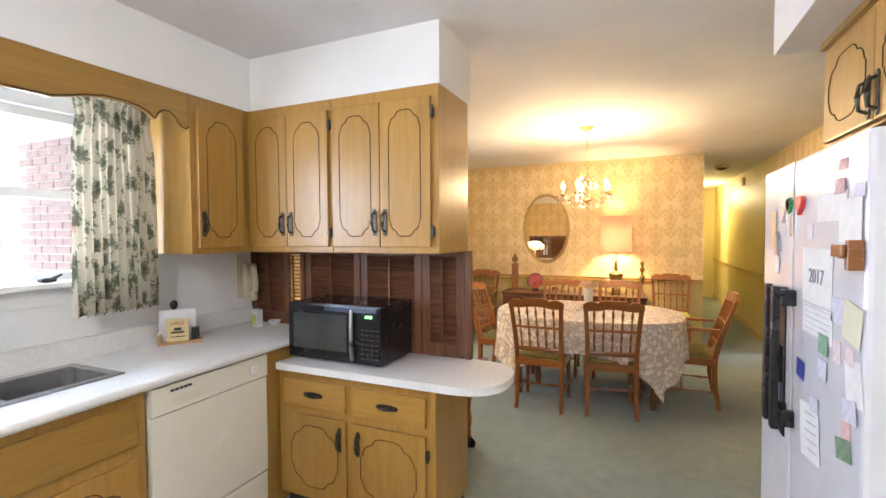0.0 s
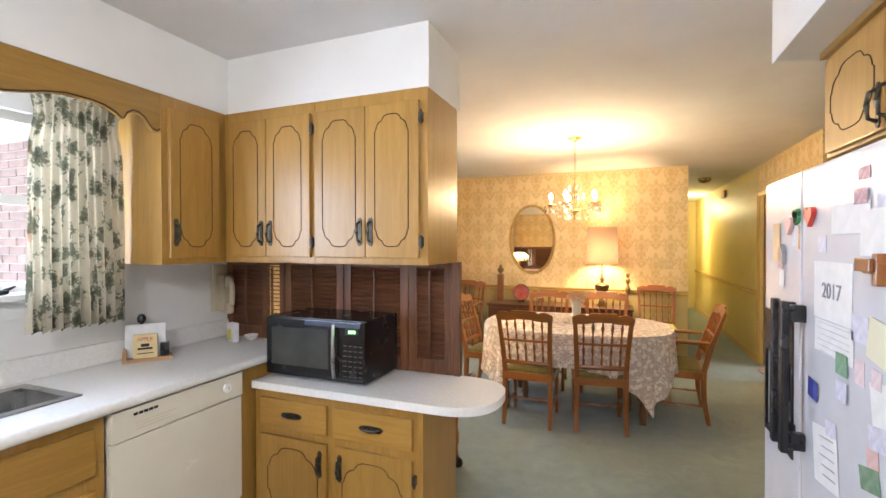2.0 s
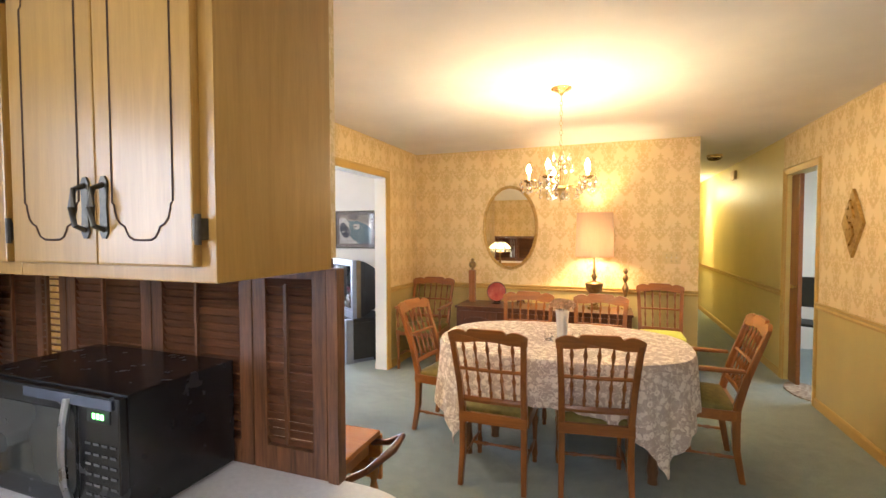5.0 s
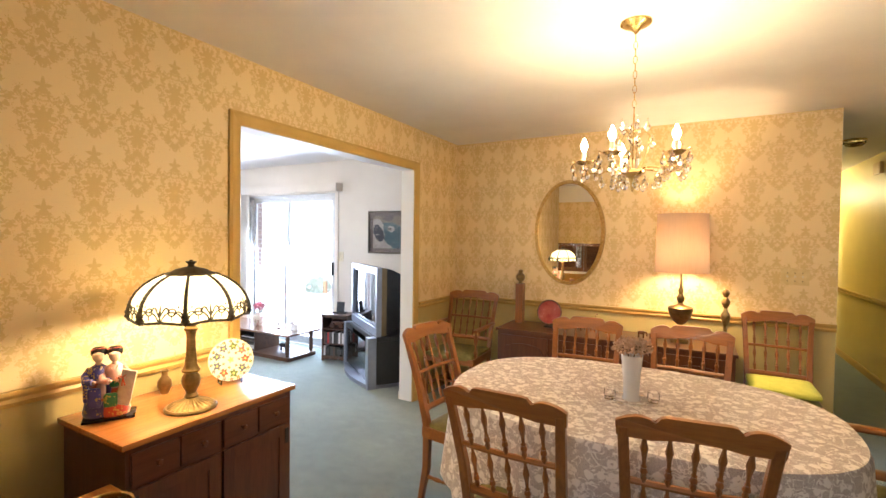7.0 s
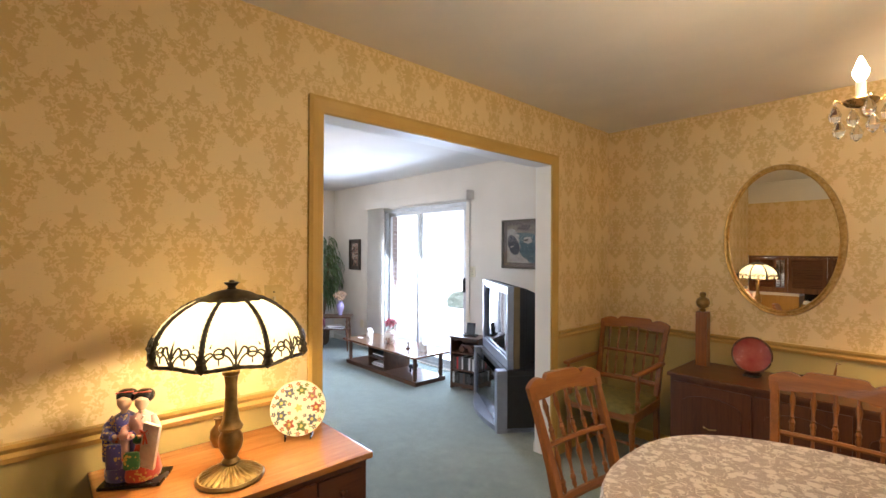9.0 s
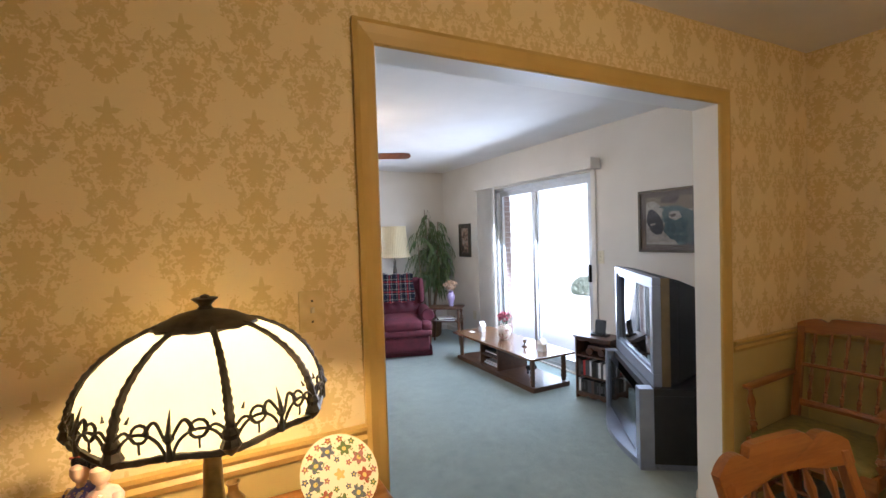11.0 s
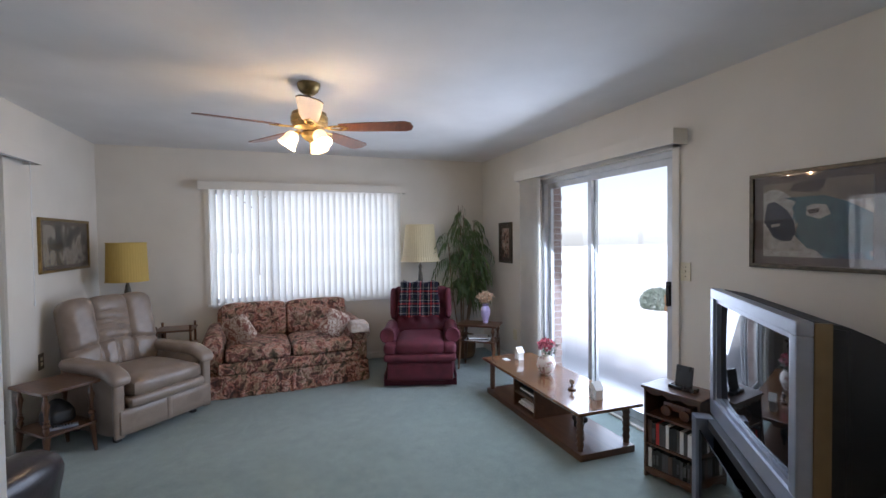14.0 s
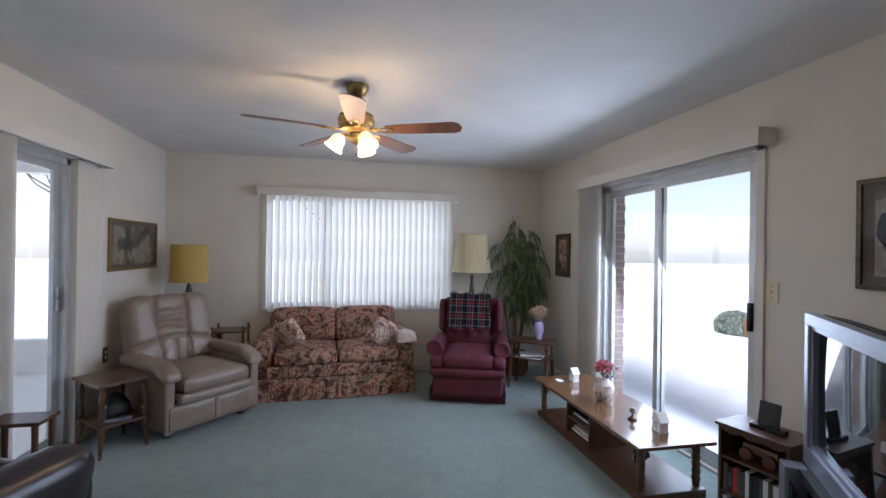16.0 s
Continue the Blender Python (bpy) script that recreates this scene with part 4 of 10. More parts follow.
def build_window_kitchen():
    c = thing("window_curtain", (-2.0, 1.1, 1.14), label="gathered cafe curtain printed with grey-green leaves", category="curtain")
    part("cloth", drape(-2.175, 1.045, 1.415, 1.12, 2.075, 0.017, 11), curtain_mat(), c, smooth=True, w=True)
    part("curtain_rod", tube(bmesh.new(), [(-2.175, -0.3, 2.085), (-2.175, 1.428, 2.085)], 0.006), WHITEP, c, "white curtain rod", smooth=True, w=True)
    w = thing("window_1", (XL, 0.4, 1.27), label="white double-hung kitchen window over the sink", category="")
    tagged(w, kind="structure")
    Y0, Y1, Z0, Z1 = KWIN
    part("window_frame", boxes((-2.46, -2.40, Y0, Y0 + 0.04, Z0, Z1), (-2.46, -2.40, Y1 - 0.035, Y1, Z0, Z1), (-2.46, -2.40, Y0 + 0.04, Y1 - 0.035, Z1 - 0.04, Z1), (-2.46, -2.40, Y0 + 0.04, Y1 - 0.035, Z0, Z0 + 0.035), (-2.455, -2.405, Y0 + 0.04, Y1 - 0.035, 1.635, 1.675)), WHITEP, w, w=True)
    part("pane", boxes((-2.432, -2.428, Y0 + 0.04, Y1 - 0.035, Z0 + 0.035, 1.635), (-2.442, -2.438, Y0 + 0.04, Y1 - 0.035, 1.675, Z1 - 0.04)), PANE, w, w=True)
    part("window_sill", boxes((-2.40, -2.27, Y0 - 0.04, Y1 + 0.10, 1.245, 1.269), bev=0.004), WHITEP, w, w=True)
    part("apron", boxes((-2.357, -2.343, Y0, Y1 + 0.06, 1.165, 1.244), bev=0.003), WHITEP, w, w=True)
    s = thing("sill_bird_figurine", (-2.31, 1.02, 1.269), label="small dark bird figurine on the kitchen window sill", category="figurine")
    bm = bmesh.new()
    puff(bm, -2.33, -2.29, 0.99, 1.05, 1.269, 1.29, 0.012, sub=2)
    tube(bm, [(-2.31, 1.04, 1.285), (-2.31, 1.075, 1.30)], [0.008, 0.004], 6)
    part("body", bm, BLACKM, s, smooth=True, w=True)


build_window_kitchen()


def words(name, text, size, m, material, parent, label=""):
    """Raised letters as a mesh part."""
    cu = bpy.data.curves.new(name, "FONT")
    cu.body, cu.size, cu.extrude, cu.align_x = text, size, 0.0008, "CENTER"
    tmp = bpy.data.objects.new("tmp", cu)
    scene.collection.objects.link(tmp)
    bpy.context.view_layer.update()
    me = bpy.data.meshes.new_from_object(tmp.evaluated_get(bpy.context.evaluated_depsgraph_get()))
    bpy.data.objects.remove(tmp)
    me.transform(m)
    o, root = Vector((0, 0, 0)), parent
    while root is not None:
        o += root.location
        root = root.parent
    me.transform(Matrix.Translation(-o))
    me.materials.clear()
    me.materials.append(material)
    ob = new(name, me)
    ob.parent = parent
    return tagged(ob, label)


def build_fridge():
    f = thing("refrigerator", (0.85, 1.56, 0), label="white side-by-side refrigerator covered with magnets and papers", category="refrigerator")
    part("body", boxes((0.52, 1.20, 1.145, 1.99, 0.02, 1.665), bev=0.008), FRIDGEW, f, w=True)
    part("hinge_cover", boxes((0.49, 0.60, 1.16, 1.25, 1.6655, 1.69), bev=0.006), FRIDGEW, f, w=True)
    d1 = part("door", boxes((0.44, 0.515, 1.14, 1.640, 0.10, 1.68), bev=0.012), FRIDGEW, f, "white refrigerator door", w=True)
    d2 = part("door", boxes((0.44, 0.515, 1.650, 1.995, 0.10, 0.80), (0.44, 0.515, 1.650, 1.995, 1.235, 1.68), (0.44, 0.515, 1.650, 1.70, 0.8, 1.235), (0.44, 0.515, 1.985, 1.995, 0.8, 1.235), (0.50, 0.515, 1.70, 1.985, 0.8, 1.235), bev=0.004), FRIDGEW, f, "white freezer door", w=True)
    part("kick_grille", boxes(*[(0.50, 0.52, 1.15, 1.99, 0.025 + 0.014 * k, 0.033 + 0.014 * k) for k in range(5)]), BLACKM, f, w=True)
    part("ice_dispenser", boxes((0.436, 0.444, 1.70, 1.985, 1.09, 1.235), (0.436, 0.444, 1.70, 1.715, 0.8, 1.09), (0.436, 0.444, 1.97, 1.985, 0.8, 1.09), (0.436, 0.49, 1.715, 1.97, 0.8, 0.82), (0.490, 0.498, 1.70, 1.985, 0.82, 1.235), (0.445, 0.475, 1.80, 1.85, 0.95, 1.09), bev=0.002), BLACK, d2, "black ice and water dispenser", w=True)
    for dd, yy in ((d1, 1.605), (d2, 1.685)):
        z0, z1 = 0.86, 1.30
        part("handle", boxes((0.378, 0.398, yy - 0.016, yy + 0.016, z0, z1), (0.398, 0.439, yy - 0.013, yy + 0.013, z1 - 0.06, z1 - 0.01), (0.398, 0.439, yy - 0.013, yy + 0.013, z0 + 0.01, z0 + 0.06), bev=0.006), BLACK, dd, "black bar handle", w=True)
    # papers and magnets on the doors: y, z, width, height, material, tilt
    rnd = random.Random(4)
    cream = mottled("cream_note", (0.66, 0.64, 0.48), (0.70, 0.68, 0.52), 9, 0.8, 0, 0)
    faint = mottled("faint_pink_print", (0.62, 0.50, 0.52), (0.74, 0.64, 0.66), 60, 0.7, 0, 0)
    lilac = mottled("pale_lilac_card", (0.50, 0.50, 0.60), (0.66, 0.66, 0.76), 60, 0.7, 0, 0)
    rose = mottled("dull_rose_card", (0.36, 0.20, 0.24), (0.56, 0.40, 0.44), 70, 0.6, 0, 0)
    items = [("calendar", 1.43, 1.345, 0.22, 0.15, PAPER, 0, "white wall calendar for 2017"), ("calendar_page", 1.42, 1.225, 0.22, 0.085, PAPER, 0, "calendar page with small print"),
             ("card", 1.86, 1.47, 0.07, 0.13, mottled("tan_card", (0.62, 0.44, 0.22), (0.68, 0.50, 0.28), 30, 0.6, 0, 0), 0, "tan bookmark card"),
             ("card", 1.278, 1.572, 0.06, 0.036, rose, 0, "dull rose printed card"), ("card", 1.271, 1.62, 0.055, 0.028, rose, 0, "small dull rose card"),
             ("note", 1.335, 1.525, 0.19, 0.07, PAPER, 0, "white paper note"), ("note", 1.22, 1.49, 0.12, 0.10, PAPER, 0, "plain white paper note"),
             ("card", 1.175, 1.555, 0.06, 0.03, lilac, 0, "pale lilac strip"), ("card", 1.49, 1.465, 0.05, 0.042, lilac, 0, "small lilac card"),
             ("card", 1.283, 1.277, 0.075, 0.06, lilac, 0, "card with a dark ring"), ("note", 1.197, 1.262, 0.095, 0.09, cream, 10, "cream paper note"),
             ("magnet", 1.365, 1.178, 0.06, 0.052, mottled("dull_green", (0.12, 0.26, 0.15), (0.22, 0.38, 0.24), 60, 0.5, 0, 0), 0, "green square magnet"),
             ("card", 1.285, 1.18, 0.045, 0.055, faint, 0, "pale pink printed card"), ("card", 1.21, 1.185, 0.04, 0.04, faint, 4, "small pale pink card"),
             ("magnet", 1.541, 1.068, 0.065, 0.052, mottled("navy_card", (0.02, 0.03, 0.25), (0.04, 0.06, 0.35), 40, 0.5, 0, 0), 4, "navy blue square magnet"),
             ("card", 1.365, 1.115, 0.055, 0.048, lilac, 3, "blue-white printed card"), ("note", 1.19, 1.13, 0.085, 0.10, PAPER, -10, "white clipping"),
             ("letter", 1.46, 0.915, 0.15, 0.15, PAPER, -8, "white letter with ruled lines"), ("card", 1.425, 1.0, 0.06, 0.04, lilac, -8, "grey and white card"),
             ("card", 1.20, 1.065, 0.07, 0.05, lilac, -10, "torn grey clipping"), ("card", 1.225, 1.012, 0.05, 0.045, PINKC, -8, "pink card"),
             ("card", 1.235, 0.965, 0.085, 0.05, mottled("moss_card", (0.10, 0.20, 0.12), (0.22, 0.32, 0.20), 50, 0.6, 0, 0), -14, "mossy green card"),
             ("card", 1.82, 1.395, 0.05, 0.02, rose, 0, "tiny red printed strip"), ("card", 1.80, 1.355, 0.045, 0.055, PAPER, 8, "curled white slip")]
    for k, (nm, y, z, w, h, mt, tilt, lb) in enumerate(items):
        x = 0.4385 - 0.0011 * (k % 4)
        t = thing("fridge_" + nm, (x, y, z), label=lb + " held on the white refrigerator door", category="paper" if "magnet" not in nm else "magnet")
        bm = boxes((-0.0004, 0.0006, -w / 2, w / 2, -h / 2, h / 2))
        bmesh.ops.rotate(bm, verts=bm.verts, cent=(0, 0, 0), matrix=Matrix.Rotation(radians(tilt), 3, "X"))
        part("sheet", bm, mt, t)
        if nm == "letter":
            bm = boxes(*[(-0.0012, -0.0004, -w * 0.38, w * rnd.uniform(0.1, 0.38), h * (0.32 - 0.16 * j), h * (0.32 - 0.16 * j) + 0.0025) for j in range(5)])
            bmesh.ops.rotate(bm, verts=bm.verts, cent=(0, 0, 0), matrix=Matrix.Rotation(radians(tilt), 3, "X"))
            part("print_lines", bm, CHROME, t, "grey lines of small print")
        if nm == "calendar":
            words("year_figures", "2017", 0.056, Matrix.Translation((0.4372, y, z - 0.018)) @ Euler((radians(90), 0, radians(-90))).to_matrix().to_4x4(), mottled("grey_ink", (0.20, 0.20, 0.23), (0.26, 0.26, 0.29), 9, 0.6, 0, 0), t, "grey printed year")
        if nm == "calendar_page":
            part("grid_lines", boxes(*[(-0.0012, -0.0004, -0.09, 0.09, 0.035 - 0.015 * j, 0.036 - 0.015 * j) for j in range(6)]), CHROME, t, "thin grey ruled grid")
    for y, z, mt, lb in ((1.557, 1.545, RED, "red heart magnet"), (1.72, 1.525, PINKC, "red and white striped heart magnet"), (1.79, 1.43, CHROME, "grey house-shaped magnet")):
        t = thing("heart_magnet" if "heart" in lb else "house_magnet", (0.4385, y, z), label=lb + " on the white refrigerator door", category="magnet")
        if "heart" in lb:
            pts = []
            for k in range(24):
                a = 2 * math.pi * k / 24
                pts.append((0.0019 * 16 * math.sin(a) ** 3, 0.0019 * (13 * math.cos(a) - 5 * math.cos(2 * a) - 2 * math.cos(3 * a) - math.cos(4 * a))))
        else:
            pts = [(-0.02, -0.03), (0.02, -0.03), (0.02, 0.012), (0, 0.035), (-0.02, 0.012)]
        part("plate", prism(bmesh.new(), pts, "x", -0.012, 0.0), mt, t)
    t = thing("fridge_clip", (0.43, 1.175, 1.417), label="brown wood-toned clothes clip magnet on the refrigerator door", category="magnet")
    part("clip", boxes((-0.02, 0.008, -0.03, 0.03, -0.012, 0.012), (-0.028, -0.02, -0.02, 0.045, -0.008, 0.02), (-0.02, 0.008, -0.028, -0.008, -0.035, 0.03), bev=0.004), MAPLE, t)
    t = thing("flower_magnet", (0.43, 1.645, 1.52), label="green sprig in a small glass tube magnet", category="magnet")
    bm = tube(bmesh.new(), [(0, 0, -0.07), (0, 0, 0.0)], 0.008, 8)
    part("tube", bm, glass("magnet_glass"), t, smooth=True)
    bm = bmesh.new()
    for k in range(14):
        box(bm, -0.006, 0.002, -0.008, 0.008, 0, 0.02, m=pose(0, rnd.uniform(-0.015, 0.015), rnd.uniform(0, 0.03), rnd.uniform(-50, 50), 0, 0))
    part("leaves", bm, GREEN, t)


build_fridge()


def build_counter_things():
    c = thing("napkin_holder", (-2.22, 1.555, 0.90), rz=52, label="wooden napkin holder with an apple print plaque and salt shakers", category="napkin holder")
    c.scale = (1.35, 1.35, 1.35)
    wd = mottled("light_pine", (0.36, 0.20, 0.08), (0.46, 0.27, 0.12), 14, 0.5)
    part("base", boxes((-0.075, 0.075, -0.035, 0.035, 0, 0.012), (-0.075, -0.063, -0.035, 0.035, 0.012, 0.045), bev=0.002), wd, c)
    for k in range(5):
        part("napkin", boxes((-0.07 + 0.002 * (k % 3), 0.055 - 0.002 * (k % 2), 0.006 * k, 0.0045 + 0.006 * k, 0.0125, 0.13 - 0.004 * (k % 3)), bev=0.001), PAPER, c, "white paper napkin")
    pl = part("plaque", boxes((-0.045, 0.03, -0.034, -0.022, 0.0125, 0.10), bev=0.006), mottled("cream_plaque", (0.62, 0.50, 0.24), (0.70, 0.58, 0.30), 30, 0.5, 0, 0), c, "cream plaque with a farm print")
    bm = boxes((-0.03, 0.015, -0.036, -0.0345, 0.045, 0.052), (-0.02, 0.005, -0.036, -0.0345, 0.055, 0.066), (-0.032, 0.018, -0.036, -0.0345, 0.03, 0.033))
    part("print", bm, BLACKM, pl, "dark printed picture")
    ob = words("lettering", "APPLE", 0.018, pose(-0.008, -0.0345, 0.076, 90, 0, 0), RED, None, "red raised lettering")
    ob.parent = pl
    part("shaker", boxes((0.037, 0.066, -0.02, 0.012, 0.0125, 0.06), bev=0.003), BLACK, c, "black square shaker")
    part("stopper", tube(lathe(bmesh.new(), [(0.004, 0.13), (0.013, 0.14), (0.015, 0.152), (0.009, 0.165), (0.0, 0.168)], 12, (-0.02, 0.01, 0)), [(-0.02, 0.01, 0.02), (-0.02, 0.01, 0.14)], 0.003, 6), BLACK, c, "black knob on a wire", smooth=True)
    c = thing("wall_telephone", (-2.345, 2.12, 1.05), label="almond corded wall telephone beside the shutters", category="telephone")
    part("wall_plate", boxes((-2.359, -2.35, 2.045, 2.215, 1.06, 1.34), bev=0.003), IVORY, c, w=True)
    part("cradle", boxes((-2.35, -2.31, 2.09, 2.18, 1.06, 1.28), bev=0.008), IVORY, c, w=True)
    part("handset", puff(puff(bmesh.new(), -2.31, -2.27, 2.095, 2.145, 1.20, 1.275, 0.018, sub=3), -2.31, -2.27, 2.095, 2.145, 1.04, 1.11, 0.018, sub=3), IVORY, c, smooth=True, w=True)
    part("grip", tube(bmesh.new(), [(-2.29, 2.12, 1.05), (-2.272, 2.12, 1.10), (-2.268, 2.12, 1.16), (-2.272, 2.12, 1.22), (-2.29, 2.12, 1.26)], 0.017, 10), IVORY, c, smooth=True, w=True)
    c = thing("kitchen_timer", (-2.16, 2.02, 0.90), rz=-15, label="white and yellow box of tablets on the worktop", category="box")
    part("box", boxes((-0.035, 0.035, -0.018, 0.018, 0, 0.11), bev=0.002), PAPER, c)
    part("label_panel", boxes((-0.024, 0.018, -0.0195, -0.0182, 0.015, 0.075)), YELLOWC, c, "yellow printed panel")
    c = thing("small_dish", (-2.10, 2.10, 0.90), label="small pale dish beside the telephone", category="dish")
    part("bowl", lathe(bmesh.new(), [(0.018, 0), (0.03, 0.01), (0.042, 0.03), (0.040, 0.031), (0.027, 0.012), (0.0, 0.008)], 16), CERAMIC, c, smooth=True)


build_counter_things()

# ---- dining room ----
SPIN = [(0.006, 0), (0.007, 0.03), (0.011, 0.10), (0.008, 0.16), (0.013, 0.22), (0.009, 0.28), (0.006, 0.30), (0.010, 0.33), (0.006, 0.36), (0.007, 0.50), (0.010, 0.62), (0.013, 0.70), (0.010, 0.78), (0.006, 0.9), (0.007, 1.0)]


def spindle(bm, p, q, fat=1.0, prof=SPIN, seg=8):
    """A turned spindle from p to q."""
    p, q = Vector(p), Vector(q)
    d = q - p
    m = Matrix.Translation(p) @ d.to_track_quat("Z", "Y").to_matrix().to_4x4()
    return lathe(bm, [(r * fat, t * d.length) for r, t in prof], seg, m=m)


def dining_chair(name, arms=False, label="", seatmat=None):
    """A spindle-back chair that faces +y, its origin on the floor under the seat."""
    c = thing(name, label=label, category="armchair" if arms else "chair", group="dining chairs")
    W, D = (0.235, 0.23) if arms else (0.20, 0.205)
    k = 1.0

    def post(s):
        return [(s * (W - 0.015), -D - 0.02, 0.0), (s * (W - 0.02), -D + 0.015, 0.20), (s * (W - 0.02), -D + 0.02, 0.42), (s * (W - 0.015), -D - 0.03, 0.62), (s * W, -D - 0.125, 0.90)]
    bm_l = None
    for s in (-1, 1):
        bm = bmesh.new()
        pts = post(s)
        rows = []
        for (x, y, z), (hx, hy) in zip(pts, ((0.014, 0.016), (0.017, 0.02), (0.018, 0.022), (0.017, 0.019), (0.016, 0.013))):
            rows.append([bm.verts.new((x + a * hx, y + b * hy, z)) for a, b in ((-1, -1), (1, -1), (1, 1), (-1, 1))])
        for a, b in zip(rows, rows[1:]):
            for i in range(4):
                bm.faces.new((a[i], a[(i + 1) % 4], b[(i + 1) % 4], b[i]))
        bm.faces.new(rows[0][::-1])
        bm.faces.new(rows[-1])
        bmesh.ops.bevel(bm, geom=bm.edges[:], offset=0.004, segments=1, affect="EDGES")
        part("back_post", bm, MAPLE, c)

    def yback(z):
        return -D - 0.03 + (z - 0.62) / 0.28 * -0.095 if z > 0.62 else -D + 0.02 + (z - 0.42) / 0.20 * -0.05
    # crest rail with shaped ears
    top, n = [], 32
    for i in range(n + 1):
        u = -1 + 2 * i / n
        a = abs(u)
        z = 0.952 if a < 0.42 else (0.952 - 0.02 * (a - 0.42) / 0.08 if a < 0.50 else (0.932 + 0.012 * math.sin((a - 0.50) / 0.38 * math.pi) if a < 0.88 else 0.934 - 0.018 * (a - 0.88) / 0.12))
        if 0.46 < a < 0.56:
            z -= 0.008
        top.append((u * (W + 0.022), z))
    bot = [(u * (W + (0.0 if abs(u) < 0.9 else 0.018)), 0.872 + 0.014 * math.cos(u * math.pi / 1.0) * (1 if abs(u) < 0.8 else 0.4)) for u in (1, 0.9, 0.8, 0.6, 0.3, 0, -0.3, -0.6, -0.8, -0.9, -1)]
    bm = prism(bmesh.new(), top + bot, "y", -0.011, 0.011, 0.003)
    for v in bm.verts:
        y = v.co.y
        v.co.y = yback(v.co.z) + y - 0.012 * (1 - (v.co.x / W) ** 2)
    part("crest_rail", bm, MAPLE_CREST, c)
    for z, h in ((0.705, 0.011), (0.515, 0.02)):
        pts = [(-W + 0.012, yback(z), z), (-W * 0.5, yback(z) - 0.008, z), (0, yback(z) - 0.012, z), (W * 0.5, yback(z) - 0.008, z), (W - 0.012, yback(z), z)]
        bm = tube(bmesh.new(), pts, 0.011, 6)
        for v in bm.verts:
            v.co.z = z + (v.co.z - z) * (h / 0.011)
        part("back_rail", bm, MAPLE_CREST, c)
    bmu = 5 if not arms else 6
    for i in range(bmu):
        x = (-1 + 2 * (i + 0.5) / bmu) * (W - 0.035)
        bow = -0.012 * (1 - (x / W) ** 2)
        bm = spindle(bmesh.new(), (x, yback(0.53) + bow, 0.53), (x * 1.02, yback(0.70) + bow, 0.70), 0.95)
        spindle(bm, (x * 1.02, yback(0.71) + bow, 0.71), (x * 1.05, yback(0.885) + bow, 0.885), 0.95)
        part("spindle", bm, MAPLE, c, smooth=True)
    part("seat_frame", boxes((-W, W, -D - 0.005, -D + 0.02, 0.37, 0.43), (-W - 0.005, -W + 0.02, -D + 0.02, D - 0.02, 0.37, 0.43), (W - 0.02, W + 0.005, -D + 0.02, D - 0.02, 0.37, 0.43), (-W - 0.005, W + 0.005, D - 0.02, D + 0.005, 0.375, 0.43), bev=0.004), MAPLE_CREST, c)
    part("seat_cushion", puff(bmesh.new(), -W + 0.006, W - 0.006, -D + 0.022, D + 0.008, 0.40, 0.458, 0.026, crown=0.016, sub=7), seatmat or OLIVE, c, "olive woven seat pad", smooth=True)
    leg = [(0.016, 0), (0.014, 0.03), (0.020, 0.06), (0.017, 0.10), (0.012, 0.15), (0.017, 0.24), (0.022, 0.29), (0.014, 0.31), (0.022, 0.335), (0.022, 0.38)]
    for s in (-1, 1):
        part("front_leg", lathe(bmesh.new(), leg, 10, (s * (W - 0.018), D - 0.018, 0)), MAPLE, c, smooth=True)
        part("stretcher", spindle(bmesh.new(), (s * (W - 0.02), -D, 0.15), (s * (W - 0.018), D - 0.02, 0.15), 1.0), MAPLE, c, smooth=True)
    part("stretcher", spindle(bmesh.new(), (-W + 0.02, 0.02, 0.15), (W - 0.02, 0.02, 0.15), 1.1), MAPLE, c, smooth=True)
    if arms:
        for s in (-1, 1):
            part("arm", puff(bmesh.new(), *sorted((s * (W - 0.016), s * (W + 0.032))), -D - 0.02, D - 0.01, 0.655, 0.682, 0.012, sub=4), MAPLE_CREST_Y, c, smooth=True)
            part("arm_support", spindle(bmesh.new(), (s * (W - 0.0), D - 0.06, 0.43), (s * (W + 0.008), D - 0.045, 0.66), 1.6), MAPLE, c, smooth=True)
    return c


MAPLE_CREST = wood("maple_rail", (0.19, 0.062, 0.010), (0.32, 0.12, 0.022), "x", 0.3)
MAPLE_CREST_Y = wood("maple_arm", (0.19, 0.062, 0.010), (0.32, 0.12, 0.022), "y", 0.3)
CL = "maple spindle-back chair with olive pad, "
side = dining_chair("dining_chair", False, CL + "at the lace-covered table")
side.matrix_world = pose(-0.757, 3.84, 0)
placed = [(-0.225, 3.90, 8, "turned slightly at the table"), (-0.785, 4.80, 183, "behind the lace-covered table"), (-0.225, 4.82, 176, "behind the lace-covered table"), (-1.25, 4.36, -97, "at the table's rounded end"), (0.335, 5.86, 178, "beside the low buffet")]
for x, y, rz, lb in placed:
    ch = copy_thing(side, pose(x, y, 0, 0, 0, rz))
    ch["label"] = CL + lb
armc = dining_chair("dining_armchair", True, "maple spindle-back armchair with an olive seat pad at the table end")
armc.matrix_world = pose(0.36, 4.40, 0, 0, 0, 88)
ch = copy_thing(armc, pose(-2.06, 5.76, 0, 0, 0, 183))
ch["label"] = "maple spindle-back armchair standing in the papered corner"
c = thing("seat_cushion", (0.335, 5.85, 0.472), label="yellow-green loose cushion on the spare dining chair", category="cushion")
part("cushion", puff(bmesh.new(), -0.19, 0.19, -0.20, 0.18, 0.0, 0.045, 0.022, crown=0.015), LIME, c, smooth=True)

TC = (-0.45, 4.30)


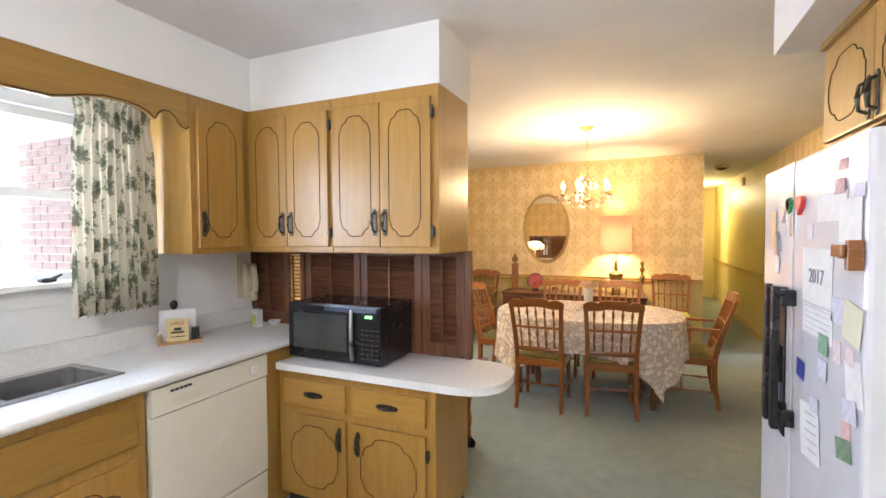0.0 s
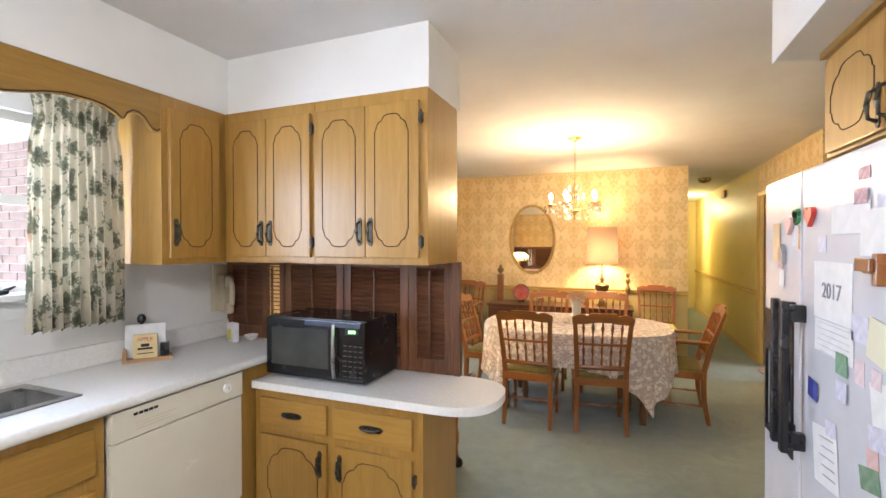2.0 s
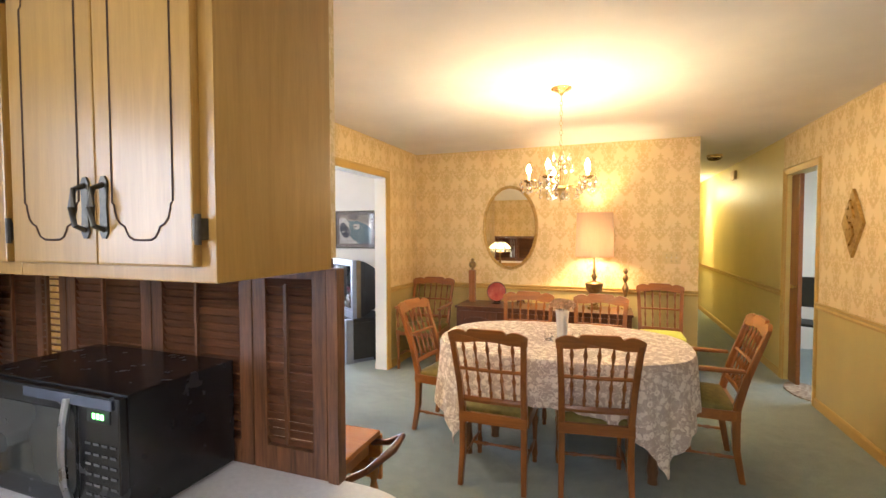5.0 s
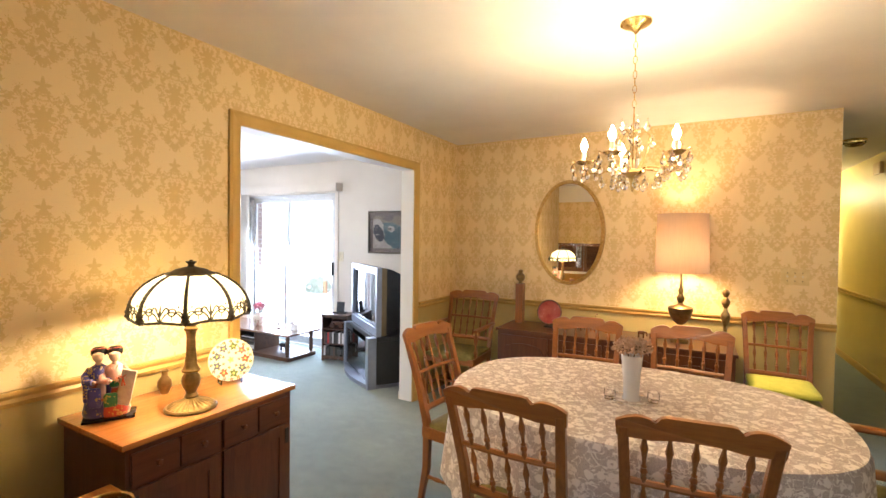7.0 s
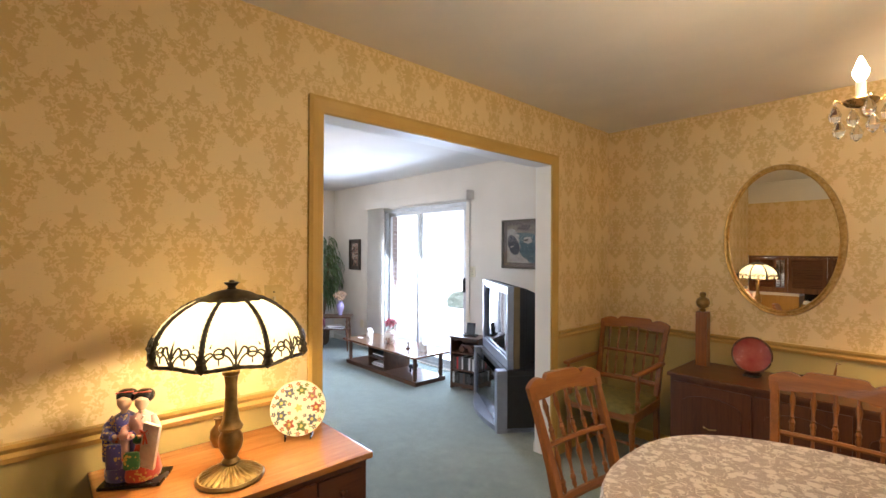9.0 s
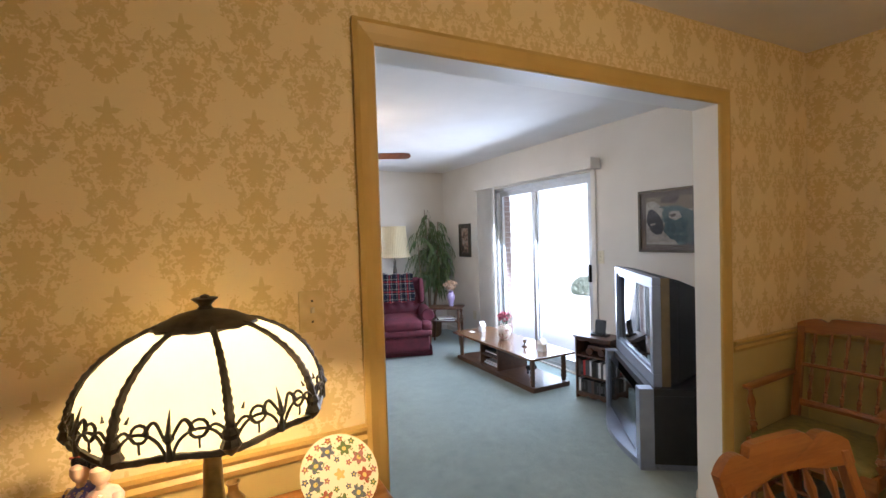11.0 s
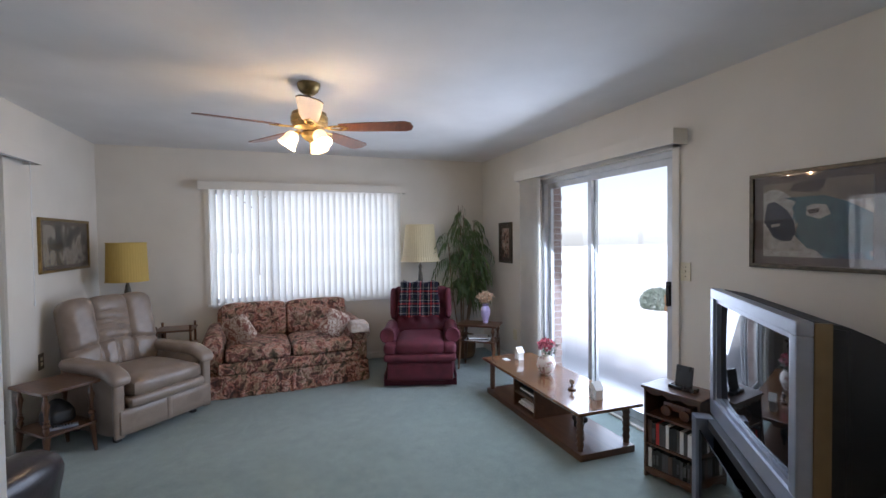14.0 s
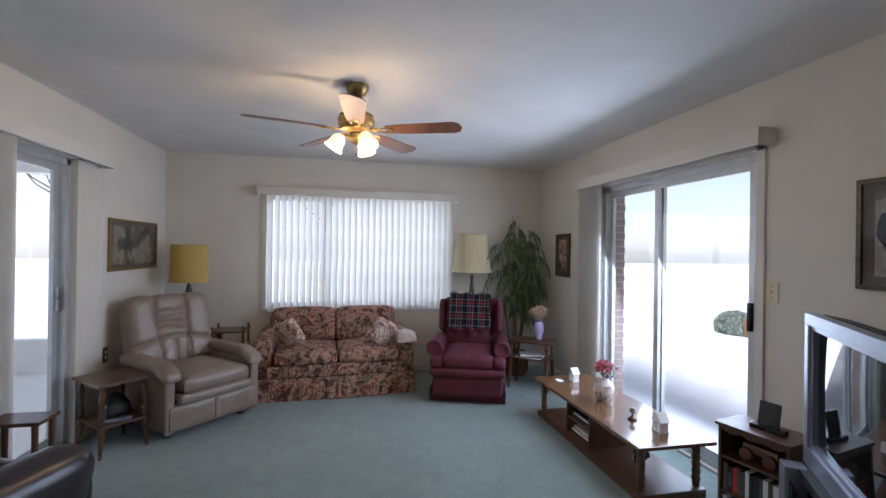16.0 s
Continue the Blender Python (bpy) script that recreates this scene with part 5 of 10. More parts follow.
def oval(a, rx, ry, p=2.6):
    c, s = math.cos(a), math.sin(a)
    return (rx * math.copysign(abs(c) ** (2 / p), c), ry * math.copysign(abs(s) ** (2 / p), s))


def lace():
    """White lace over a pale lining: flowers dense, ground open."""
    m, n, l, p = nodes_of("lace_tablecloth", 0.9)
    v = coords(n, l)
    vo = n.new("ShaderNodeTexVoronoi")
    vo.inputs["Scale"].default_value = 23
    l.new(v, vo.inputs["Vector"])
    vf = n.new("ShaderNodeTexVoronoi")
    vf.feature = "DISTANCE_TO_EDGE"
    vf.inputs["Scale"].default_value = 150
    l.new(v, vf.inputs["Vector"])
    a = noise_out(n, l, v, 48, 3, 0.6, 1.2)
    d = calc(n, l, "ADD", vo.outputs["Distance"], calc(n, l, "MULTIPLY", a, 0.55))
    petal = n.new("ShaderNodeMapRange")
    petal.inputs["From Min"].default_value, petal.inputs["From Max"].default_value = 0.72, 0.64
    l.new(d, petal.inputs["Value"])
    core = calc(n, l, "LESS_THAN", d, 0.36)
    vine = calc(n, l, "LESS_THAN", calc(n, l, "ABSOLUTE", calc(n, l, "SUBTRACT", noise_out(n, l, v, 24, 2, 0.5, 0.8), 0.5)), 0.022)
    dense = calc(n, l, "MAXIMUM", calc(n, l, "SUBTRACT", petal.outputs[0], core), vine)
    net = calc(n, l, "LESS_THAN", vf.outputs["Distance"], 0.13)
    l.new(mix(n, l, dense, (0.64, 0.55, 0.50), (0.80, 0.74, 0.68)), p.inputs["Base Color"])
    l.new(calc(n, l, "MAXIMUM", dense, calc(n, l, "MULTIPLY_ADD", net, 0.20, 0.68)), p.inputs["Alpha"])
    bump(n, l, p, dense, 0.5, 0.0012)
    return m


def build_table():
    t = thing("dining_table", (*TC, 0), label="dark oak oval dining table under a lace cloth", category="table")
    N = 72
    part("tabletop", prism(bmesh.new(), [oval(2 * math.pi * k / N, 0.79, 0.545) for k in range(N)], "z", 0.722, 0.748, 0.006), TABLEWOOD, t)
    part("apron", prism(bmesh.new(), [oval(2 * math.pi * k / N, 0.66, 0.42) for k in range(N)], "z", 0.64, 0.7215), TABLEWOOD, t)
    leg = [(0.030, 0), (0.026, 0.04), (0.034, 0.08), (0.026, 0.14), (0.024, 0.2), (0.04, 0.36), (0.046, 0.44), (0.03, 0.48), (0.042, 0.52), (0.042, 0.64)]
    for x, y in ((-0.56, -0.30), (0.56, -0.30), (-0.56, 0.30), (0.56, 0.30), (0.45, 0.0), (-0.45, 0.0)):
        part("leg", lathe(bmesh.new(), leg, 12, (x, y, 0)), TABLELEG, t, smooth=True)
    c = thing("tablecloth", (*TC, 0.7485), label="cream lace tablecloth with a scalloped hem draped over the oval table", category="tablecloth")
    bm = bmesh.new()
    N = 216
    levels = 14
    rows = []
    ctr = bm.verts.new((0, 0, 0.004))
    for f in (0.3, 0.6, 0.85, 0.97):
        rows.append([bm.verts.new((*[q * f for q in oval(2 * math.pi * k / N, 0.80, 0.555)], 0.004 + 0.0012 * math.sin(9 * f + k))) for k in range(N)])
    rows.append([bm.verts.new((*oval(2 * math.pi * k / N, 0.807, 0.562), -0.002)) for k in range(N)])
    for j in range(1, levels + 1):
        s = j / levels
        row = []
        for k in range(N):
            a = 2 * math.pi * k / N
            ox, oy = oval(a, 0.81, 0.565)
            # a rectangular cloth hangs lowest at its corners
            ex = max(0.0, 0.20 / max(1e-6, 1.0))
            reach = min((1.12 / abs(ox)) if abs(ox) > 1e-6 else 9, (0.84 / abs(oy)) if abs(oy) > 1e-6 else 9)
            drop = min(0.62, (reach - 1.0) * math.hypot(ox, oy) * 0.95)
            fold = math.sin(a * 19 + 1.3 * math.sin(a * 4)) * 0.6 + math.sin(a * 31 + 2) * 0.4
            cor = min(1.0, abs(math.sin(2 * a)) ** 1.5 + 0.25)
            out = 0.006 + s * 0.035 * cor * fold + 0.02 * s * cor
            r = 1 + out / math.hypot(ox, oy)
            z = -0.004 - s * drop - (0.010 * abs(math.sin(a * 36)) if j == levels else 0)
            row.append(bm.verts.new((ox * r, oy * r, z)))
        rows.append(row)
    for k in range(N):
        bm.faces.new((ctr, rows[0][k], rows[0][(k + 1) % N]))
    for a, b in zip(rows, rows[1:]):
        for k in range(N):
            bm.faces.new((a[k], b[k], b[(k + 1) % N], a[(k + 1) % N]))
    part("cloth", bm, lace(), c, smooth=True)
    v = thing("flower_vase", (-0.43, 4.25, 0.7535), label="tall white milk-glass vase of dried hydrangeas on the lace cloth", category="vase")
    part("vase", lathe(bmesh.new(), [(0.036, 0), (0.038, 0.006), (0.033, 0.02), (0.036, 0.08), (0.043, 0.17), (0.047, 0.20), (0.044, 0.20), (0.040, 0.17), (0.03, 0.05), (0, 0.03)], 24), CERAMIC, v, smooth=True)
    bm = bmesh.new()
    rnd = random.Random(2)
    for k in range(520):
        a, b, r = rnd.uniform(0, 6.283), rnd.uniform(-0.2, 1.0), rnd.uniform(0.6, 1.0)
        p = Vector((0.088 * r * math.cos(a) * math.cos(b), 0.088 * r * math.sin(a) * math.cos(b), 0.225 + 0.055 * r * math.sin(b)))
        s = 0.007
        mt = Matrix.Translation(p) @ Euler((rnd.uniform(0, 3), rnd.uniform(0, 3), rnd.uniform(0, 3))).to_matrix().to_4x4()
        vs = [bm.verts.new(mt @ Vector(q)) for q in ((-s, 0, 0), (0, -s, 0.002), (s, 0, 0), (0, s, 0.002))]
        bm.faces.new(vs)
    part("dried_flowers", bm, DRIED, v, "dry pinkish-tan flower heads", kind="stuff")
    part("stem", tube(tube(bmesh.new(), [(0.0, 0.0, 0.05), (0.01, 0, 0.22)], 0.003, 5), [(0.0, 0.01, 0.05), (-0.02, 0.01, 0.22)], 0.003, 5), BARK, v)
    for dx, dy in ((-0.085, -0.04), (0.09, 0.01)):
        g = thing("candle_cup", (-0.43 + dx, 4.25 + dy, 0.7535), label="small clear glass candle cup beside the white vase", category="candle holder", group="glass candle cups")
        part("cup", lathe(bmesh.new(), [(0.022, 0), (0.026, 0.02), (0.024, 0.045), (0.022, 0.045), (0.022, 0.01), (0, 0.008)], 14), CRYSTAL, g, smooth=True)
    g = thing("vase_doily", (-0.43, 4.25, 0.7527), label="small beaded glass ring round the vase foot", category="doily")
    part("ring", tube(bmesh.new(), [(0.085 * math.cos(a * math.pi / 10), 0.085 * math.sin(a * math.pi / 10), 0.004) for a in range(20)], 0.0035, 6, True), CRYSTAL, g, smooth=True)


build_table()


def build_chandelier():
    x, y = CH
    c = thing("chandelier", (x, y, CEIL), label="brass chandelier with five candle lights and hanging crystals", category="chandelier")
    part("canopy", lathe(bmesh.new(), [(0.066, -0.001), (0.066, -0.008), (0.05, -0.018), (0.025, -0.026), (0.012, -0.04), (0.006, -0.05)], 24), BRASS, c, smooth=True)
    bm = bmesh.new()
    z = -0.05
    k = 0
    while z > -0.40:
        pts = []
        for i in range(10):
            a = 2 * math.pi * i / 10
            u, w_ = 0.008 * math.cos(a), 0.019 * math.sin(a)
            pts.append((u if k % 2 else 0, 0 if k % 2 else u, z - 0.018 + w_))
        tube(bm, pts, 0.0018, 5, True)
        z -= 0.032
        k += 1
    part("chain", bm, BRASS, c, kind="stuff")
    B = -0.66
    part("stem", tube(bmesh.new(), [(0, 0, -0.40), (0, 0, B)], 0.004, 8), BRASS, c, smooth=True)
    part("glass_column", lathe(bmesh.new(), [(0.006, -0.44), (0.022, -0.455), (0.012, -0.475), (0.028, -0.50), (0.014, -0.53), (0.024, -0.56), (0.034, -0.60), (0.016, -0.64), (0.02, B)], 12, flute=-0.12), CRYSTAL, c, smooth=True)
    part("hub", lathe(bmesh.new(), [(0.006, B + 0.02), (0.045, B + 0.012), (0.052, B), (0.034, B - 0.012), (0.018, B - 0.022), (0.013, B - 0.045), (0.006, B - 0.07), (0, B - 0.085)], 20), BRASS, c, smooth=True)
    drop = [(0.0, 0.020), (0.006, 0.012), (0.013, -0.006), (0.010, -0.019), (0.0, -0.028)]
    crystals = []
    for i in range(5):
        a = radians(72 * i + 38)
        ca, sa = math.cos(a), math.sin(a)
        pts = [(r * ca, r * sa, B + h) for r, h in ((0.03, -0.002), (0.06, 0.018), (0.10, 0.016), (0.14, 0.004), (0.18, 0.008), (0.205, 0.028), (0.21, 0.052))]
        part("arm", tube(bmesh.new(), pts, [0.005, 0.005, 0.0045, 0.004, 0.004, 0.004, 0.004], 8), BRASS, c, smooth=True)
        px, py = 0.21 * ca, 0.21 * sa
        part("bobeche", lathe(bmesh.new(), [(0.004, B + 0.045), (0.026, B + 0.052), (0.036, B + 0.064), (0.034, B + 0.066), (0.010, B + 0.057)], 14, (px, py, 0)), BRASS, c, smooth=True)
        part("candle_sleeve", lathe(bmesh.new(), [(0.010, B + 0.058), (0.010, B + 0.108), (0.006, B + 0.110)], 12, (px, py, 0)), CREAMP, c, "cream candle sleeve", smooth=True)
        b = part("bulb", lathe(bmesh.new(), [(0.006, B + 0.110), (0.014, B + 0.124), (0.016, B + 0.136), (0.010, B + 0.152), (0.003, B + 0.170), (0, B + 0.173)], 12, (px, py, 0)), FLAME, c, "lit flame-shaped bulb", smooth=True)
        b.visible_shadow = False
        bm = bmesh.new()
        for j in range(4):
            q = a + radians(90 * j + 20)
            sx, sy = px + 0.05 * math.cos(q), py + 0.05 * math.sin(q)
            tube(bm, [(px, py, B + 0.058), ((px + sx) / 2, (py + sy) / 2, B + 0.052), (sx, sy, B + 0.072)], 0.0022, 5)
            crystals.append((sx, sy, B + 0.038))
            crystals.append((sx * 0.97, sy * 0.97, B + 0.0))
        part("leaf_scroll", bm, BRASS, c)
        crystals.append((0.13 * ca, 0.13 * sa, B - 0.035))
        crystals.append((0.09 * math.cos(a + 0.5), 0.09 * math.sin(a + 0.5), B - 0.05))
        crystals.append((0.05 * math.cos(a + 0.6), 0.05 * math.sin(a + 0.6), B - 0.045))
        q = a + 0.63
        part("upper_scroll", tube(bmesh.new(), [(0.006 * math.cos(q), 0.006 * math.sin(q), -0.50), (0.04 * math.cos(q), 0.04 * math.sin(q), -0.47), (0.065 * math.cos(q), 0.065 * math.sin(q), -0.50), (0.06 * math.cos(q), 0.06 * math.sin(q), -0.56), (0.035 * math.cos(q), 0.035 * math.sin(q), -0.64)], 0.0022, 6), BRASS, c, smooth=True)
        crystals.append((0.055 * math.cos(q), 0.055 * math.sin(q), -0.455))
        crystals.append((0.075 * math.cos(q), 0.075 * math.sin(q), -0.53))
    first = None
    for p in crystals:
        if first is None:
            bm = lathe(bmesh.new(), drop, 6)
            lathe(bm, [(0, 0.018), (0.004, 0.022), (0.004, 0.028), (0, 0.032)], 6)
            first = part("crystal", bm, CRYSTAL, c, "clear cut crystal drop")
            first.location = p
        else:
            o = first.copy()
            scene.collection.objects.link(o)
            o.location = p


build_chandelier()


def build_glass_lamp():
    X, Y = -2.01, 3.21
    c = thing("table_lamp", (X, Y, 0.744), label="table lamp with a ribbed cream slag-glass shade and bronze filigree, lit", category="lamp")
    bm = bmesh.new()
    rings = []
    for r, z, fl in ((0.096, 0.0, 0), (0.099, 0.006, 0), (0.093, 0.013, 0), (0.088, 0.012, 0), (0.080, 0.017, 0.003), (0.058, 0.025, 0.0035), (0.038, 0.034, 0.002), (0.024, 0.044, 0)):
        rings.append([bm.verts.new((r * math.cos(2 * math.pi * k / 96), r * math.sin(2 * math.pi * k / 96), z + fl * (1 if (k // 2) % 2 else -1))) for k in range(96)])
    for a, b in zip(rings, rings[1:]):
        for k in range(96):
            bm.faces.new((a[k], a[(k + 1) % 96], b[(k + 1) % 96], b[k]))
    bm.faces.new(rings[0][::-1])
    part("base", bm, BRONZE_L, c, "embossed brass foot", smooth=True)
    part("stem", lathe(bmesh.new(), [(0.022, 0.044), (0.027, 0.052), (0.019, 0.064), (0.022, 0.075), (0.031, 0.090), (0.036, 0.112), (0.034, 0.132), (0.024, 0.148), (0.034, 0.152), (0.036, 0.160), (0.030, 0.168), (0.025, 0.180), (0.019, 0.225), (0.017, 0.29), (0.021, 0.318), (0.026, 0.322), (0.026, 0.332), (0.020, 0.338), (0.024, 0.358), (0.030, 0.362), (0.030, 0.372), (0.012, 0.38), (0.007, 0.56)], 32), BRONZE_L, c, smooth=True)
    prof = [(0.211, 0.388), (0.216, 0.405), (0.2145, 0.430), (0.206, 0.458), (0.190, 0.486), (0.166, 0.512), (0.136, 0.534), (0.105, 0.550), (0.080, 0.559)]

    def shade_r(z):
        for (r0, z0), (r1, z1) in zip(prof, prof[1:]):
            if z <= z1:
                return r0 + (r1 - r0) * max(0.0, (z - z0) / (z1 - z0))
        return prof[-1][0]

    def on(a, z, out=0.003):
        r = shade_r(z) + out
        return (r * math.cos(a), r * math.sin(a), z)
    turn = radians(8)
    for i in range(8):
        bm = bmesh.new()
        rows = []
        for r, z in prof:
            rows.append([bm.verts.new((r * 0.99 * (1 - 0.012 * math.cos(math.pi * (j - 3) / 6)) * math.cos(turn + radians(45 * i + 45 * j / 6)), r * 0.99 * (1 - 0.012 * math.cos(math.pi * (j - 3) / 6)) * math.sin(turn + radians(45 * i + 45 * j / 6)), z)) for j in range(7)])
        for a, b in zip(rows, rows[1:]):
            for j in range(6):
                bm.faces.new((a[j], a[j + 1], b[j + 1], b[j]))
        part("glass_panel", bm, SLAG, c, "cream slag-glass panel glowing from within", smooth=True)
        a = turn + radians(45 * i)
        zs = [0.392 + (0.559 - 0.392) * k / 26 for k in range(27)]
        part("rib", tube(bmesh.new(), [on(a, z, 0.001) for z in zs], [(0.0085 - 0.003 * k / 26) * (1.18 if k % 2 else 0.88) for k in range(27)], 7), BRONZE, c, "beaded bronze rib", smooth=True)
        bm = lathe(bmesh.new(), [(0, -0.022), (0.010, -0.014), (0.017, -0.004), (0.012, 0.008), (0.015, 0.016), (0.006, 0.03), (0, 0.034)], 8, (0.216 * math.cos(a), 0.216 * math.sin(a), 0.396))
        part("rib_foot", bm, BRONZE, c, smooth=True)
        bm = bmesh.new()
        ac = a + radians(22.5)
        tube(bm, [on(ac, z) for z in (0.388, 0.400, 0.412, 0.420, 0.428, 0.445, 0.462)], [0.008, 0.0045, 0.003, 0.0085, 0.004, 0.0025, 0.0006], 6)
        for sgn in (-1, 1):
            cm = ac + sgn * radians(11.0)
            arch = [on(cm + radians(9.5) * math.cos(math.pi * k / 14), 0.390 + 0.040 * math.sin(math.pi * k / 14)) for k in range(15)]
            tube(bm, arch, 0.0027, 5)
            ring = [on(cm + radians(3.4) * math.cos(2 * math.pi * k / 12), 0.430 + 0.013 * math.sin(2 * math.pi * k / 12)) for k in range(12)]
            tube(bm, ring, 0.0027, 5, True)
            curl = [on(cm - sgn * radians(2.0 + 7.5 * k / 9), 0.430 + 0.016 * math.sin(math.pi * 1.15 * k / 9), 0.004) for k in range(10)]
            tube(bm, curl, [0.0034 - 0.0001 * k for k in range(10)], 5)
            tube(bm, [on(cm + sgn * radians(1.5 + 8.5 * k / 8), 0.419 + 0.014 * math.sin(math.pi * k / 8), 0.004) for k in range(9)], 0.0026, 5)
            tube(bm, [on(cm, 0.400 + 0.02 * k / 3) for k in range(4)], 0.0018, 5)
            tube(bm, [on(cm + sgn * radians(6), 0.445), on(cm + sgn * radians(5), 0.455)], [0.003, 0.0008], 5)
        part("filigree", bm, BRONZE, c, "dark bronze filigree band")
    part("rim", tube(bmesh.new(), [((0.214 + 0.002 * math.cos(8 * (k * math.pi / 48 - turn))) * math.cos(k * math.pi / 48), (0.214 + 0.002 * math.cos(8 * (k * math.pi / 48 - turn))) * math.sin(k * math.pi / 48), 0.387 - 0.003 * math.cos(8 * (k * math.pi / 48 - turn))) for k in range(96)], [0.0062 if k % 2 else 0.0050 for k in range(96)], 6, True), BRONZE, c, smooth=True)
    part("cap", lathe(bmesh.new(), [(0.092, 0.553), (0.090, 0.558), (0.070, 0.566), (0.052, 0.576), (0.030, 0.582), (0.014, 0.586), (0.010, 0.592)], 32, flute=0.05), BRONZE, c, "ribbed bronze cap", smooth=True)
    part("finial", lathe(bmesh.new(), [(0.009, 0.590), (0.012, 0.596), (0.022, 0.606), (0.018, 0.608), (0.008, 0.606), (0.007, 0.612), (0.0, 0.615)], 12, flute=0.12), BRONZE, c, smooth=True)
    b = part("bulb", lathe(bmesh.new(), [(0.012, 0.40), (0.028, 0.43), (0.031, 0.46), (0.02, 0.485), (0, 0.492)], 14, (0, 0, 0.0)), FLAME, c, "lit bulb", smooth=True)
    b.visible_shadow = False
    # drum shade lamp on the buffet
    c = thing("table_lamp", (-0.28, 6.0, 0.69), label="brass urn table lamp with a tall pale pink drum shade, lit", category="lamp")
    part("base", boxes((-0.06, 0.06, -0.06, 0.06, 0, 0.03), (-0.045, 0.045, -0.045, 0.045, 0.03, 0.045), bev=0.005), BRONZE_L, c)
    part("urn", lathe(bmesh.new(), [(0.032, 0.045), (0.036, 0.06), (0.02, 0.08), (0.016, 0.12), (0.026, 0.14), (0.040, 0.15), (0.070, 0.19), (0.084, 0.235), (0.088, 0.262), (0.078, 0.272), (0.03, 0.285), (0.015, 0.30), (0.025, 0.315), (0.028, 0.34), (0.014, 0.37), (0.02, 0.395), (0.010, 0.42), (0.006, 0.56)], 24), BRONZE_L, c, smooth=True)
    bm = bmesh.new()
    ra = []
    for r, z in ((0.188, 0.535), (0.176, 0.98)):
        ra.append([bm.verts.new((r * math.cos(k * math.pi / 24), r * math.sin(k * math.pi / 24), z)) for k in range(48)])
    for k in range(48):
        bm.faces.new((ra[0][k], ra[0][(k + 1) % 48], ra[1][(k + 1) % 48], ra[1][k]))
    part("shade", bm, SHADE_PINK, c, "pale pink fabric shade", smooth=True)
    b = part("bulb", lathe(bmesh.new(), [(0.012, 0.60), (0.028, 0.64), (0.031, 0.67), (0.02, 0.70), (0, 0.71)], 14), FLAME, c, "lit bulb", smooth=True)
    b.visible_shadow = False


BRONZE_L = mottled("antique_brass", (0.20, 0.14, 0.055), (0.36, 0.25, 0.10), 30, 0.32, 0.85, 0.25)
build_glass_lamp()


def silk(name, a, b, gold):
    """Brocade silk: two tones of one dye with small bright woven figures."""
    m, n, l, p = nodes_of(name, 0.32)
    v = coords(n, l)
    base = mix(n, l, noise_out(n, l, v, 45, 3), a, b)
    vo = n.new("ShaderNodeTexVoronoi")
    vo.inputs["Scale"].default_value = 110
    l.new(v, vo.inputs["Vector"])
    big = noise_out(n, l, v, 22, 2)
    d = calc(n, l, "ADD", vo.outputs["Distance"], calc(n, l, "MULTIPLY", calc(n, l, "SUBTRACT", 0.52, big), 2.6))
    sel = calc(n, l, "LESS_THAN", d, 0.16)
    l.new(mix(n, l, sel, base, gold), p.inputs["Base Color"])
    p.inputs["Sheen Weight"].default_value = 0.4
    return m


